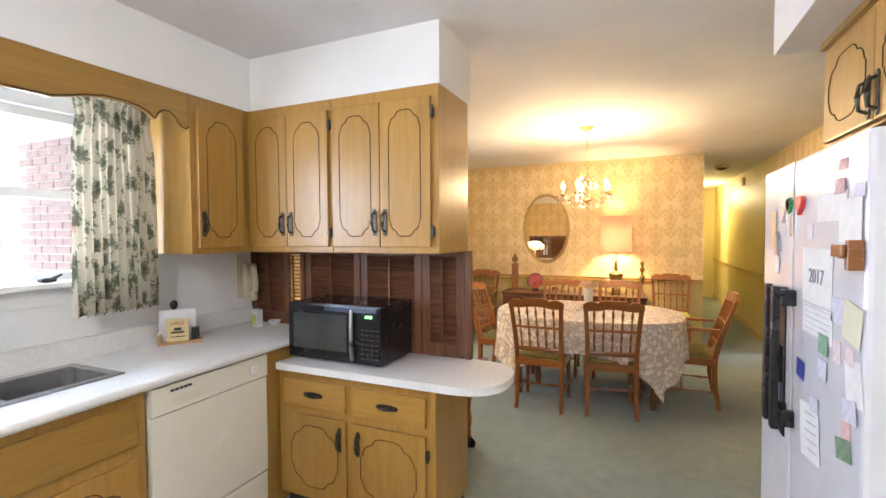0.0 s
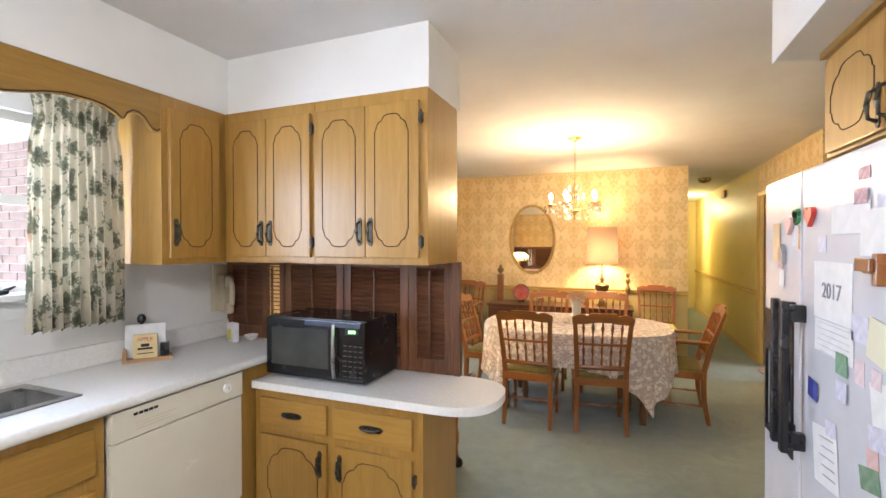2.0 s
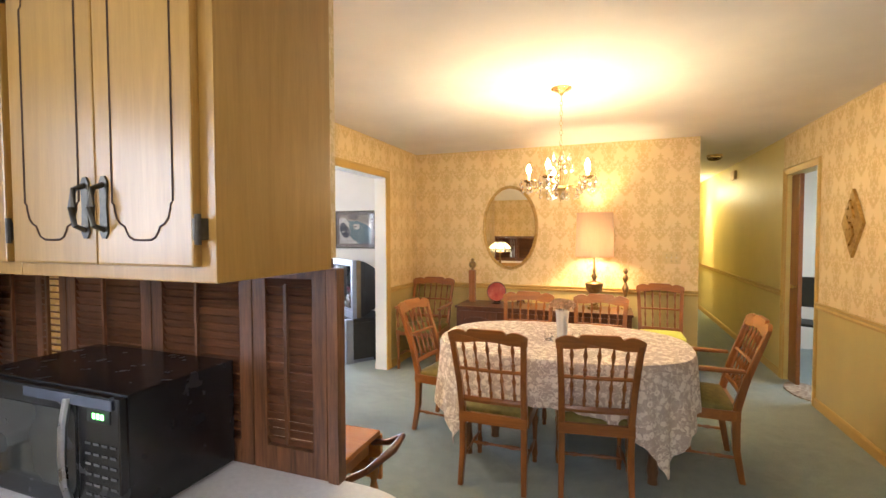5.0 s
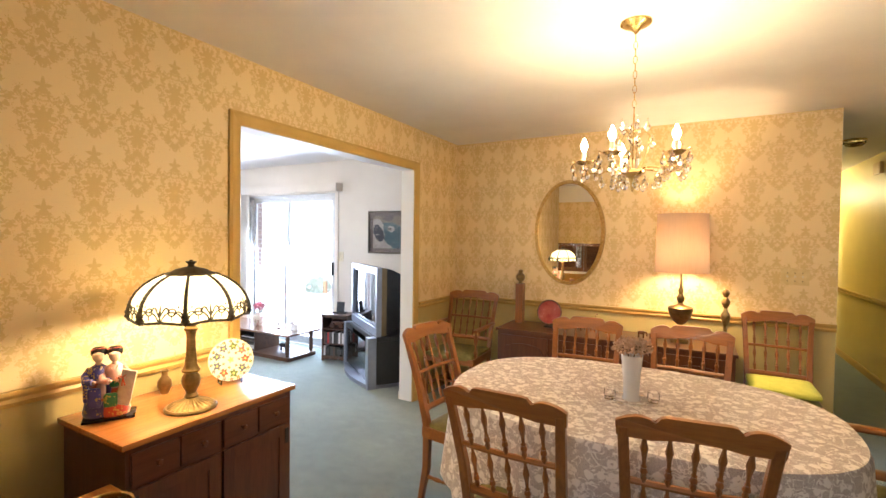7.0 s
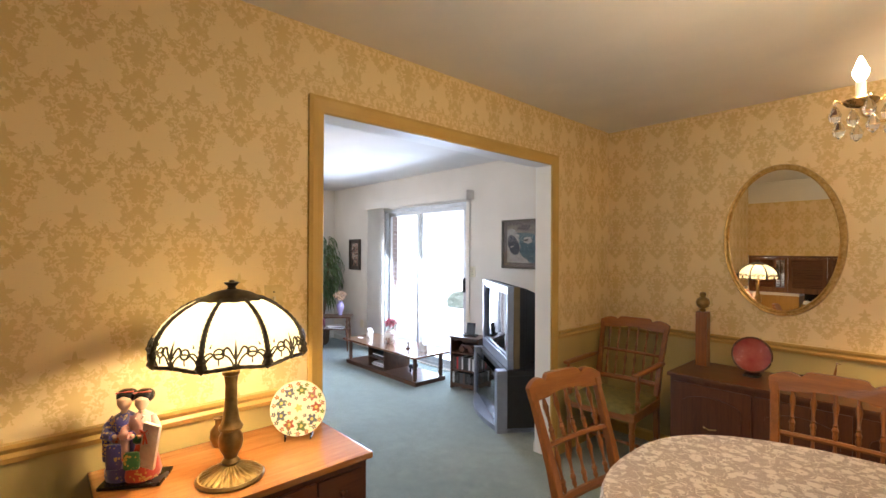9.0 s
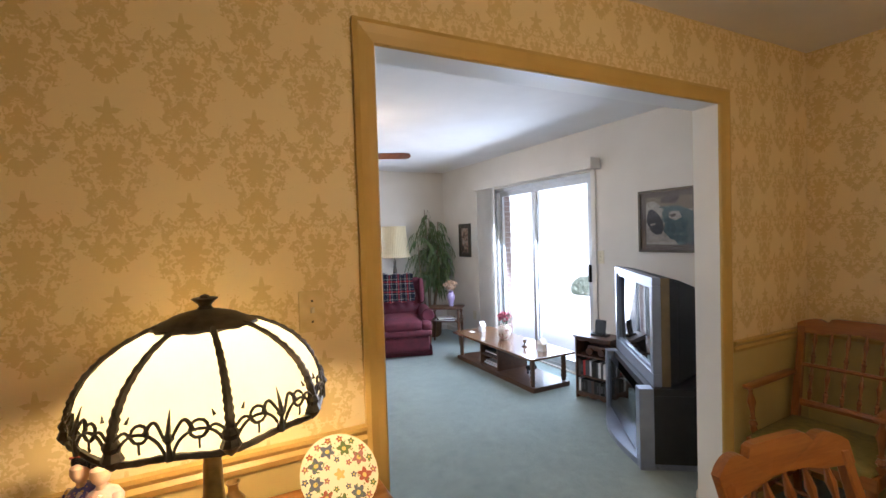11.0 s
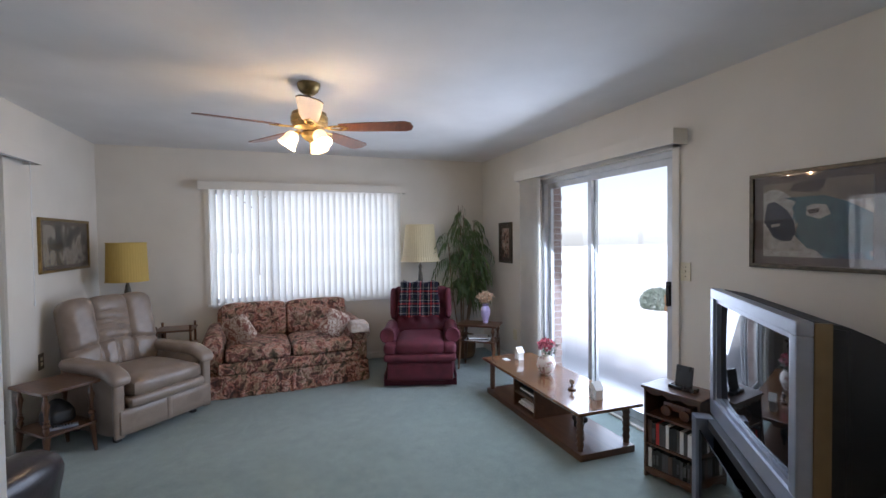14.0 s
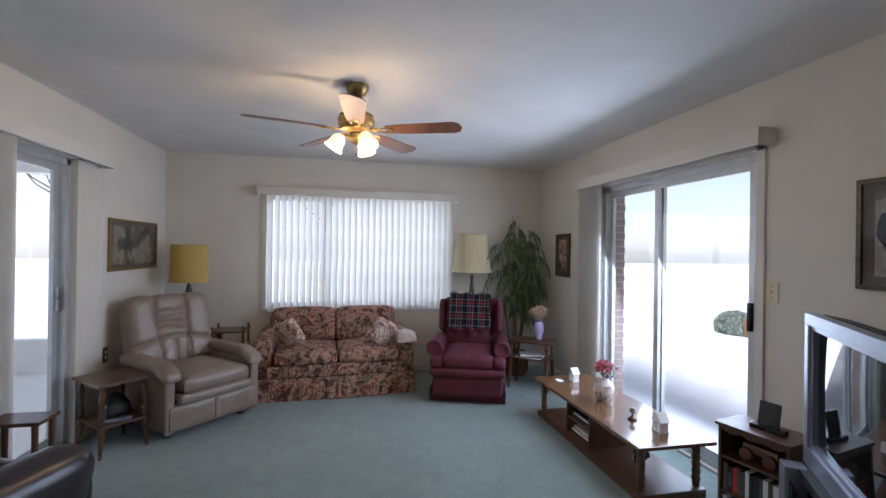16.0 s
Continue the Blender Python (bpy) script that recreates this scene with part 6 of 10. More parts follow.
def build_west_sideboard():
    c = thing("sideboard", (-2.11, 3.26, 0), label="cherry-stained sideboard with a polished top, small drawers and doors", category="sideboard")
    x0, x1, y0, y1 = -2.335, -1.885, 2.90, 3.625
    part("top", boxes((-2.345, -1.868, 2.882, 3.642, 0.722, 0.744), bev=0.006), MAPLE_Y, c, "polished orange-brown top", w=True)
    part("case", boxes((x0, x1, y0, y1, 0.07, 0.7215), bev=0.003), CHERRY, c, w=True)
    part("plinth", boxes((x0, x1 + 0.008, y0 - 0.004, y1 + 0.004, 0.0, 0.0695), bev=0.004), CHERRY, c, w=True)
    mid = (y0 + y1) / 2
    ww = (y1 - y0 - 0.04) / 4
    for k in range(4):
        a = y0 + 0.012 + k * ww + (0.008 if k > 1 else 0)
        d = part("drawer", boxes((x1, x1 + 0.014, a + 0.003, a + ww - 0.003, 0.585, 0.70), bev=0.004), CHERRY_Y, c, w=True)
        part("knob", lathe(bmesh.new(), [(0.006, 0), (0.005, 0.01), (0.012, 0.018), (0.009, 0.026), (0, 0.028)], 12, (x1 + 0.014, a + ww / 2, 0.645), m=pose(0, 0, 0, 0, 90, 0)), CHERRY, d, "small turned knob", smooth=True, w=True)
    for k in range(2):
        a = y0 + 0.015 + k * (2 * ww + 0.008)
        b = a + 2 * ww - 0.006
        d = part("door", boxes((x1, x1 + 0.012, a, a + 0.05, 0.09, 0.57), (x1, x1 + 0.012, b - 0.05, b, 0.09, 0.57), (x1, x1 + 0.012, a + 0.05, b - 0.05, 0.09, 0.14), (x1, x1 + 0.012, a + 0.05, b - 0.05, 0.52, 0.57), (x1, x1 + 0.005, a + 0.05, b - 0.05, 0.14, 0.52), bev=0.002), CHERRY, c, w=True)
        hy = b + 0.002 if k else a - 0.002
        part("strap_hinge", boxes((x1 + 0.012, x1 + 0.016, *( (b - 0.02, b) if k else (a, a + 0.02)), 0.48, 0.55), (x1 + 0.012, x1 + 0.016, *((b - 0.02, b) if k else (a, a + 0.02)), 0.12, 0.19)), BLACKM, d, "black strap hinges", w=True)
    # figures in silk robes
    c = thing("paired_doll_figurine", (-2.18, 2.99, 0.744), rz=60, label="pair of figurines in blue and red silk robes on black base", category="figurine")
    cols = [BLACK, silk("blue_robe", (0.035, 0.03, 0.22), (0.10, 0.09, 0.40), (0.62, 0.42, 0.12)), silk("red_robe", (0.42, 0.02, 0.015), (0.62, 0.10, 0.04), (0.62, 0.40, 0.08)),
            silk("green_robe", (0.01, 0.13, 0.05), (0.03, 0.22, 0.08), (0.60, 0.45, 0.08)), mottled("pale_sleeve", (0.62, 0.50, 0.46), (0.76, 0.70, 0.64), 60, 0.4, 0, 0.1),
            mottled("doll_skin", (0.62, 0.42, 0.30), (0.70, 0.50, 0.37), 9, 0.5, 0, 0), silk("pink_robe", (0.52, 0.24, 0.24), (0.68, 0.42, 0.38), (0.66, 0.12, 0.06))]
    bm = bmesh.new()

    def dye(k, fn):
        before = set(bm.faces)
        fn()
        for f in bm.faces:
            if f not in before:
                f.material_index = k
    dye(0, lambda: puff(bm, -0.085, 0.085, -0.055, 0.055, 0.0, 0.014, 0.005, sub=1))
    for x, y, robe, hem, s in ((-0.036, 0.010, 1, 1, 1.0), (0.016, 0.0, 6, 2, 0.97)):
        dye(hem, lambda: lathe(bm, [(0.046, 0.014), (0.050, 0.03), (0.044, 0.06), (0.036, 0.095), (0.029, 0.125)], 28, (x, y, 0), flute=0.05))
        dye(robe, lambda: lathe(bm, [(0.030, 0.118), (0.034, 0.128), (0.032, 0.145), (0.035, 0.165), (0.036, 0.185), (0.028, 0.200), (0.014, 0.210), (0.010, 0.214)], 24, (x, y, 0)))
        dye(4, lambda: tube(bm, [(x - 0.010, y - 0.024, 0.20), (x, y - 0.031, 0.175), (x + 0.012, y - 0.024, 0.205)], 0.004, 8))
        dye(3 if robe == 6 else 6, lambda: lathe(bm, [(0.034, 0.126), (0.037, 0.130), (0.036, 0.150), (0.033, 0.153)], 24, (x, y, 0)))
        dye(5, lambda: lathe(bm, [(0.009, 0.208), (0.009, 0.220), (0.015, 0.227), (0.0195, 0.238), (0.018, 0.252), (0.0, 0.262)], 24, (x, y - 0.006, 0)))
        dye(0, lambda: puff(bm, x - 0.027, x + 0.027, y - 0.012, y + 0.036, 0.236, 0.276, 0.020, sub=7))
        dye(2, lambda: tube(bm, [(x - 0.024, y - 0.004, 0.268), (x + 0.024, y - 0.004, 0.272)], 0.0028, 6))
        for q in (-1, 1):
            dye(robe, lambda: tube(bm, [(x + q * 0.026, y, 0.196), (x + q * 0.040, y - 0.012, 0.172), (x + q * 0.036, y - 0.034, 0.152), (x + q * 0.016, y - 0.042, 0.152)], [0.011, 0.014, 0.015, 0.012], 14))
            dye(robe, lambda: puff(bm, x + q * 0.036 - 0.009, x + q * 0.036 + 0.009, y - 0.044, y - 0.014, 0.075, 0.155, 0.008, sub=4))
            dye(5, lambda: puff(bm, x + q * 0.010 - 0.006, x + q * 0.010 + 0.006, y - 0.050, y - 0.038, 0.146, 0.158, 0.005, sub=2))
    dye(4, lambda: box(bm, -0.025, 0.025, -0.006, 0.006, -0.072, 0.072, 0.004, m=pose(0.056, -0.056, 0.125, 8, 14, -16)))
    for q in (-1, 1):
        dye(2, lambda: tube(bm, [(0.046, -0.066, 0.168), (0.046 + q * 0.012, -0.068, 0.178), (0.046 + q * 0.014, -0.068, 0.166), (0.046, -0.066, 0.166), (0.048 + q * 0.005, -0.066, 0.135)], 0.0028, 6))
    dye(3, lambda: puff(bm, -0.016, 0.028, -0.056, -0.040, 0.055, 0.108, 0.007, sub=4))
    dye(1, lambda: puff(bm, -0.066, -0.022, -0.046, -0.030, 0.055, 0.130, 0.007, sub=4))
    ob = part("figure", bm, cols[0], c, smooth=True)
    for k in cols[1:]:
        ob.data.materials.append(k)
    # plate on a stand
    c = thing("display_plate", (-2.14, 3.49, 0.744), rz=62, label="white plate painted with flowers on a small stand", category="plate")
    pm, n, l, p = nodes_of("flower_painted_china", 0.15)
    v = coords(n, l)
    sp = n.new("ShaderNodeSeparateXYZ")
    l.new(v, sp.inputs[0])
    u = sp.outputs[0]
    w = calc(n, l, "SUBTRACT", sp.outputs[2], 0.115)
    rad = calc(n, l, "SQRT", calc(n, l, "ADD", calc(n, l, "MULTIPLY", u, u), calc(n, l, "MULTIPLY", w, w)))
    ang = calc(n, l, "DIVIDE", calc(n, l, "ADD", calc(n, l, "ARCTAN2", w, u), math.pi), 2 * math.pi)
    china = (0.74, 0.70, 0.56)
    col = china
    white = n.new("ShaderNodeTexWhiteNoise")
    white.noise_dimensions = "1D"
    for rings_at, count, size, seed in ((0.064, 9, 0.0185, 0.0), (0.088, 18, 0.0085, 7.0), (0.036, 7, 0.0075, 5.0), (0.0, 1, 0.014, 3.0)):
        k = calc(n, l, "MULTIPLY", ang, count)
        fr = calc(n, l, "SUBTRACT", calc(n, l, "FRACT", k), 0.5)
        if rings_at:
            du = calc(n, l, "MULTIPLY", fr, 2 * math.pi * rings_at / count)
            dv = calc(n, l, "SUBTRACT", rad, rings_at)
            dd = calc(n, l, "SQRT", calc(n, l, "ADD", calc(n, l, "MULTIPLY", du, du), calc(n, l, "MULTIPLY", dv, dv)))
            th = calc(n, l, "ARCTAN2", dv, du)
        else:
            dd, th = rad, calc(n, l, "MULTIPLY", ang, 2 * math.pi)
        edge_r = calc(n, l, "MULTIPLY_ADD", calc(n, l, "COSINE", calc(n, l, "MULTIPLY", th, 5)), size * 0.22, size * 0.85)
        fac = calc(n, l, "LESS_THAN", dd, edge_r)
        core = calc(n, l, "LESS_THAN", dd, size * 0.3)
        wn = n.new("ShaderNodeTexWhiteNoise")
        wn.noise_dimensions = "1D"
        l.new(calc(n, l, "ADD", calc(n, l, "FLOOR", k), seed), wn.inputs["W"])
        tone = ramp(n, l, wn.outputs["Value"], [(0.0, (0.30, 0.07, 0.04)), (0.35, (0.32, 0.13, 0.13)), (0.55, (0.09, 0.11, 0.17)), (0.8, (0.10, 0.16, 0.05))] if rings_at else [(0.0, (0.60, 0.45, 0.15)), (1.0, (0.60, 0.45, 0.15))])
        tone.node.color_ramp.interpolation = "CONSTANT"
        col = mix(n, l, calc(n, l, "MULTIPLY", fac, 0.95), col, tone)
        col = mix(n, l, core, col, (0.62, 0.50, 0.16))
    leafn = noise_out(n, l, v, 130, 2)
    band = calc(n, l, "MULTIPLY", calc(n, l, "GREATER_THAN", rad, 0.044), calc(n, l, "LESS_THAN", rad, 0.090))
    col = mix(n, l, calc(n, l, "MULTIPLY", band, calc(n, l, "GREATER_THAN", leafn, 0.62)), col, (0.16, 0.22, 0.08))
    n.remove(white)
    l.new(col, p.inputs["Base Color"])
    part("plate", lathe(bmesh.new(), [(0.0, 0.0), (0.055, 0.001), (0.07, 0.006), (0.098, 0.012), (0.1, 0.015), (0.07, 0.011), (0.054, 0.006), (0, 0.005)], 36, (0, 0.012, 0.115), m=pose(0, 0, 0, 80, 0, 0)), pm, c, smooth=True)
    part("stand", tube(tube(tube(bmesh.new(), [(-0.05, 0.06, 0.002), (-0.045, -0.02, 0.006), (-0.045, -0.025, 0.03)], 0.003, 6), [(0.05, 0.06, 0.002), (0.045, -0.02, 0.006), (0.045, -0.025, 0.03)], 0.003, 6), [(-0.05, 0.06, 0.002), (0, 0.05, 0.09), (0.05, 0.06, 0.002)], 0.003, 6), BLACK, c, smooth=True)
    c = thing("bud_vase", (-2.27, 3.25, 0.744), label="small dark pewter vase behind the lamp", category="vase")
    part("vase", lathe(bmesh.new(), [(0.016, 0), (0.018, 0.006), (0.03, 0.035), (0.028, 0.06), (0.013, 0.08), (0.012, 0.095), (0.018, 0.105), (0.015, 0.105), (0.009, 0.09), (0, 0.08)], 16), BRONZE_L, c, smooth=True)


CHERRY_Y = wood("cherry_drawer", (0.06, 0.018, 0.007), (0.13, 0.044, 0.016), "y", 0.3)
build_west_sideboard()


def build_buffet():
    x0, x1, y0, y1, zt = -1.68, 0.07, 5.765, 6.22, 0.69
    c = thing("buffet", (-0.8, 6.0, 0), label="long low cherry buffet with arched panel doors against the papered wall", category="sideboard")
    part("top", boxes((x0 - 0.015, x1 + 0.015, y0 - 0.02, y1, zt - 0.024, zt), bev=0.006), CHERRY_X, c, w=True)
    part("case", boxes((x0, x1, y0, y1 - 0.002, 0.08, zt - 0.0245), bev=0.003), CHERRY, c, w=True)
    part("plinth", boxes((x0 + 0.01, x1 - 0.01, y0 + 0.01, y1 - 0.01, 0.0, 0.0795), bev=0.003), CHERRY, c, w=True)
    n = 4
    w = (x1 - x0 - 0.04) / n
    for k in range(n):
        a, b = x0 + 0.02 + k * w + 0.008, x0 + 0.02 + (k + 1) * w - 0.008
        d = part("door", boxes((a, b, y0 - 0.014, y0, 0.11, zt - 0.05), bev=0.003), CHERRY, c, w=True)
        pts = [(a + 0.045, 0.16), (b - 0.045, 0.16), (b - 0.045, 0.52)] + [((a + b) / 2 + (b - a - 0.09) / 2 * math.cos(t * math.pi / 10), 0.52 + 0.06 * math.sin(t * math.pi / 10)) for t in range(1, 10)] + [(a + 0.045, 0.52)]
        part("raised_panel", prism(bmesh.new(), pts, "y", y0 - 0.024, y0 - 0.0142, 0.004), CHERRY, d, "arched raised panel", w=True)
        part("pull", tube(bmesh.new(), [((a + b) / 2 - 0.035, y0 - 0.026, 0.40), ((a + b) / 2, y0 - 0.040, 0.395), ((a + b) / 2 + 0.035, y0 - 0.026, 0.40)], 0.004, 6), BRASS, d, "brass bail pull", smooth=True, w=True)
    c = thing("candle_post", (-1.60, 6.10, zt), label="tall square wooden post ornament topped with a ball", category="ornament")
    part("post", prism(bmesh.new(), [(-0.034, -0.034), (0.034, -0.034), (0.034, 0.034), (-0.034, 0.034)], "z", 0, 0.36, 0.003), MAPLE, c)
    part("ball", lathe(bmesh.new(), [(0.015, 0.36), (0.022, 0.37), (0.012, 0.378), (0.035, 0.395), (0.043, 0.42), (0.035, 0.445), (0.014, 0.458), (0.02, 0.468), (0.018, 0.486), (0, 0.494)], 16), BRONZE_L, c, "turned wooden ball and cap", smooth=True)
    c = thing("turned_candlestick", (0.02, 6.10, zt), label="gilt turned wooden candlestick on the buffet", category="candlestick")
    part("stick", lathe(bmesh.new(), [(0.045, 0), (0.045, 0.01), (0.025, 0.03), (0.014, 0.08), (0.012, 0.13), (0.03, 0.19), (0.034, 0.22), (0.018, 0.25), (0.012, 0.27), (0.026, 0.30), (0.030, 0.32), (0.02, 0.345), (0.012, 0.355), (0.026, 0.38), (0.026, 0.395), (0.014, 0.415), (0, 0.42)], 16), BRONZE_L, c, smooth=True)
    c = thing("display_plate", (-1.30, 6.03, zt), label="round red lacquer plate with a dark border on a stand", category="plate")
    red = mottled("red_lacquer", (0.28, 0.035, 0.03), (0.42, 0.10, 0.07), 14, 0.25, 0, 0)
    part("plate", lathe(bmesh.new(), [(0, 0), (0.085, 0.0), (0.105, 0.012), (0.1, 0.016), (0.085, 0.008), (0, 0.008)], 32, (0, 0, 0.13), m=pose(0, 0, 0, 78, 0, 0)), red, c, smooth=True)
    part("rim", tube(bmesh.new(), [(0.1045 * math.cos(k * math.pi / 16), -0.014 + 0.1045 * math.sin(k * math.pi / 16) * 0.2, 0.133 + 0.1045 * 0.978 * math.sin(k * math.pi / 16)) for k in range(32)], 0.006, 6, True), CHERRY, c, "dark rolled rim", smooth=True)
    part("stand", boxes((-0.04, 0.04, -0.04, 0.04, 0, 0.012), (-0.035, 0.035, 0.015, 0.03, 0.0122, 0.06), bev=0.003), BLACKM, c)
    for x, s in ((-1.04, 1.0), (-0.55, 0.85), (-0.47, 0.7)):
        c = thing("carved_elephant", (x, 6.0, zt), label="small dark carved wooden elephant on the buffet", category="figurine", group="carved animals")
        bm = puff(bmesh.new(), -0.035 * s, 0.03 * s, -0.016 * s, 0.016 * s, 0.03 * s, 0.065 * s, 0.014 * s, sub=3)
        for a in (-0.024, 0.018):
            for b in (-0.009, 0.009):
                tube(bm, [(a * s, b * s, 0), (a * s, b * s, 0.04 * s)], 0.007 * s, 6)
        tube(bm, [(0.03 * s, 0, 0.055 * s), (0.045 * s, 0, 0.045 * s), (0.048 * s, 0, 0.015 * s)], [0.013 * s, 0.008 * s, 0.004 * s], 6)
        part("body", bm, CHERRY, c, smooth=True)
    c = thing("carved_giraffe", (-0.93, 6.02, zt), label="small carved wooden giraffe on the buffet", category="figurine", group="carved animals")
    bm = puff(bmesh.new(), -0.02, 0.02, -0.01, 0.01, 0.06, 0.085, 0.009, sub=2)
    for a in (-0.015, 0.015):
        for b in (-0.006, 0.006):
            tube(bm, [(a, b, 0), (a, b, 0.07)], 0.003, 5)
    tube(bm, [(0.016, 0, 0.075), (0.022, 0, 0.12), (0.026, 0, 0.155), (0.042, 0, 0.15)], [0.008, 0.005, 0.005, 0.003], 6)
    part("body", bm, MAPLE, c, smooth=True)
    # oval mirror
    c = thing("oval_mirror", (-1.20, YN - T - 0.002, 1.528), label="oval wall mirror in a beaded gilt frame", category="mirror")
    N = 64
    part("mirror_glass", prism(bmesh.new(), [(0.285 * math.cos(2 * math.pi * k / N), 0.445 * math.sin(2 * math.pi * k / N)) for k in range(N)], "y", -0.016, -0.012), MIRROR, c)
    bm = bmesh.new()
    prof = [(0.0, -0.0), (0.0, -0.02), (0.008, -0.028), (0.018, -0.022), (0.03, -0.026), (0.036, -0.014), (0.036, 0.0)]
    rings = []
    for o, d in prof:
        rings.append([bm.verts.new(((0.283 + o) * math.cos(2 * math.pi * k / N), d, (0.443 + o) * math.sin(2 * math.pi * k / N))) for k in range(N)])
    for a, b in zip(rings, rings[1:] + rings[:1]):
        for k in range(N):
            bm.faces.new((a[k], a[(k + 1) % N], b[(k + 1) % N], b[k]))
    part("frame", bm, GOLDLEAF, c, "carved gilt frame", smooth=True)
    bm = bmesh.new()
    for k in range(96):
        a = 2 * math.pi * k / 96
        lathe(bm, [(0, -0.0055), (0.005, -0.002), (0.005, 0.002), (0, 0.0055)], 6, (0.303 * math.cos(a), -0.026, 0.463 * math.sin(a)), m=pose(0, 0, 0, 90, 0, 0))
    part("beading", bm, GOLDLEAF, c, "row of gilt beads", kind="stuff")


build_buffet()


def switch_plate(name, at, axis, sg, w, h, n, mat, label, slot="toggle"):
    c = thing(name, at, label=label, category="light switch" if slot == "toggle" else "socket")
    def pl(bm):
        if axis == "x":
            for v in bm.verts:
                v.co = Vector((sg * v.co.y, v.co.x, v.co.z))
        else:
            for v in bm.verts:
                v.co = Vector((v.co.x, sg * v.co.y, v.co.z))
        return bm
    part("plate", pl(boxes((-w / 2, w / 2, 0.0, 0.006, -h / 2, h / 2), bev=0.002)), mat, c)
    for k in range(n):
        u = (k - (n - 1) / 2) * 0.045
        if slot == "toggle":
            part("toggle", pl(boxes((u - 0.005, u + 0.005, 0.006, 0.018, -0.004, 0.012), bev=0.002)), IVORY, c)
            part("screw", pl(boxes((u - 0.003, u + 0.003, 0.006, 0.0075, 0.027, 0.033), (u - 0.003, u + 0.003, 0.006, 0.0075, -0.033, -0.027))), BRONZE, c)
        else:
            part("outlet", pl(boxes((u - 0.014, u + 0.014, 0.006, 0.009, 0.006, 0.032), (u - 0.014, u + 0.014, 0.006, 0.009, -0.032, -0.006), bev=0.002)), IVORY, c)


def build_cart():
    x0, x1, y0, y1, zt = -1.90, -1.06, 2.50, 2.86, 0.62
    c = thing("tea_cart", ((x0 + x1) / 2, 2.68, 0), label="maple tea cart on casters with a drop leaf and turned legs", category="serving cart")
    part("top", boxes((x0, x1, y0, y1, zt - 0.022, zt), bev=0.005), MAPLE_X, c, "polished maple top", w=True)
    part("leaf", boxes((x0, x1, y1 + 0.002, y1 + 0.02, zt - 0.22, zt - 0.024), (x0, x1, y0 - 0.02, y0 - 0.002, zt - 0.22, zt - 0.024), bev=0.003), MAPLE_X, c, "hanging drop leaves", w=True)
    part("apron", boxes((x0 + 0.04, x1 - 0.04, y0 + 0.03, y1 - 0.03, zt - 0.10, zt - 0.0225)), MAPLE_CREST, c, w=True)
    part("lower_shelf", boxes((x0 + 0.04, x1 - 0.04, y0 + 0.02, y1 - 0.02, 0.20, 0.22), bev=0.003), MAPLE_X, c, w=True)
    leg = [(0.010, 0.075), (0.016, 0.10), (0.012, 0.14), (0.02, 0.18), (0.022, 0.22), (0.012, 0.26), (0.014, 0.30), (0.024, 0.36), (0.018, 0.40), (0.012, 0.43), (0.02, 0.46), (0.02, 0.52)]
    for x in (x0 + 0.07, x1 + 0.0):
        for y in (y0 + 0.04, y1 - 0.06):
            part("leg", lathe(bmesh.new(), leg, 12, (x, y, 0)), MAPLE_X, c, smooth=True, w=True)
            k = part("caster", lathe(bmesh.new(), [(0.0, -0.010), (0.030, -0.010), (0.034, -0.006), (0.034, 0.006), (0.030, 0.010), (0.0, 0.010)], 20, (x + 0.012, y, 0.035), m=pose(0, 0, 0, 90, 0, 0)), BLACK, c, "black rubber caster wheel", smooth=True, w=True)
            part("fork", boxes((x - 0.006, x + 0.016, y - 0.016, y - 0.0105, 0.035, 0.078), (x - 0.006, x + 0.016, y + 0.0105, y + 0.016, 0.035, 0.078), bev=0.001), BRONZE, c, w=True)
    part("handle", tube(bmesh.new(), [(x1 - 0.03, y0 + 0.02, zt - 0.05), (x1 + 0.05, y0 + 0.02, zt - 0.035), (x1 + 0.12, y0 + 0.03, zt + 0.005), (x1 + 0.15, (y0 + y1) / 2, zt + 0.02), (x1 + 0.12, y1 - 0.03, zt + 0.005), (x1 + 0.05, y1 - 0.02, zt - 0.035), (x1 - 0.03, y1 - 0.02, zt - 0.05)], [0.012, 0.014, 0.012, 0.017, 0.012, 0.014, 0.012], 10), CHERRY, c, "turned dark handle", smooth=True, w=True)
    c = thing("brass_bowl", (-1.58, 2.70, 0.62), label="round brass bowl with an open mouth on the tea cart", category="bowl")
    part("bowl", lathe(bmesh.new(), [(0.04, 0), (0.07, 0.012), (0.092, 0.045), (0.085, 0.08), (0.065, 0.10), (0.068, 0.106), (0.062, 0.104), (0.078, 0.08), (0.084, 0.045), (0.06, 0.02), (0, 0.012)], 28), BRASS, c, smooth=True)
    c = thing("lace_doily", (-1.42, 2.72, 0.62), label="white crocheted doily on the tea cart", category="doily")
    bm = bmesh.new()
    pts = [((0.17 + 0.012 * abs(math.sin(k * math.pi / 6))) * math.cos(2 * math.pi * k / 96), (0.12 + 0.01 * abs(math.sin(k * math.pi / 6))) * math.sin(2 * math.pi * k / 96)) for k in range(96)]
    part("cloth", prism(bm, pts, "z", 0.0005, 0.0025), MATS["lace_tablecloth"], c)


build_cart()
PLATEP = mottled("papered_switch_plate", (0.60, 0.46, 0.20), (0.72, 0.58, 0.30), 26, 0.5, 0, 0.1)
switch_plate("light_switch", (0.455, YN - T, 1.21), "y", -1, 0.17, 0.12, 3, PLATEP, "three-gang wall switch plate covered in wallpaper")
switch_plate("light_switch", (XW + T, 3.48, 1.25), "x", 1, 0.075, 0.12, 1, PLATEP, "single wall switch plate covered in wallpaper")


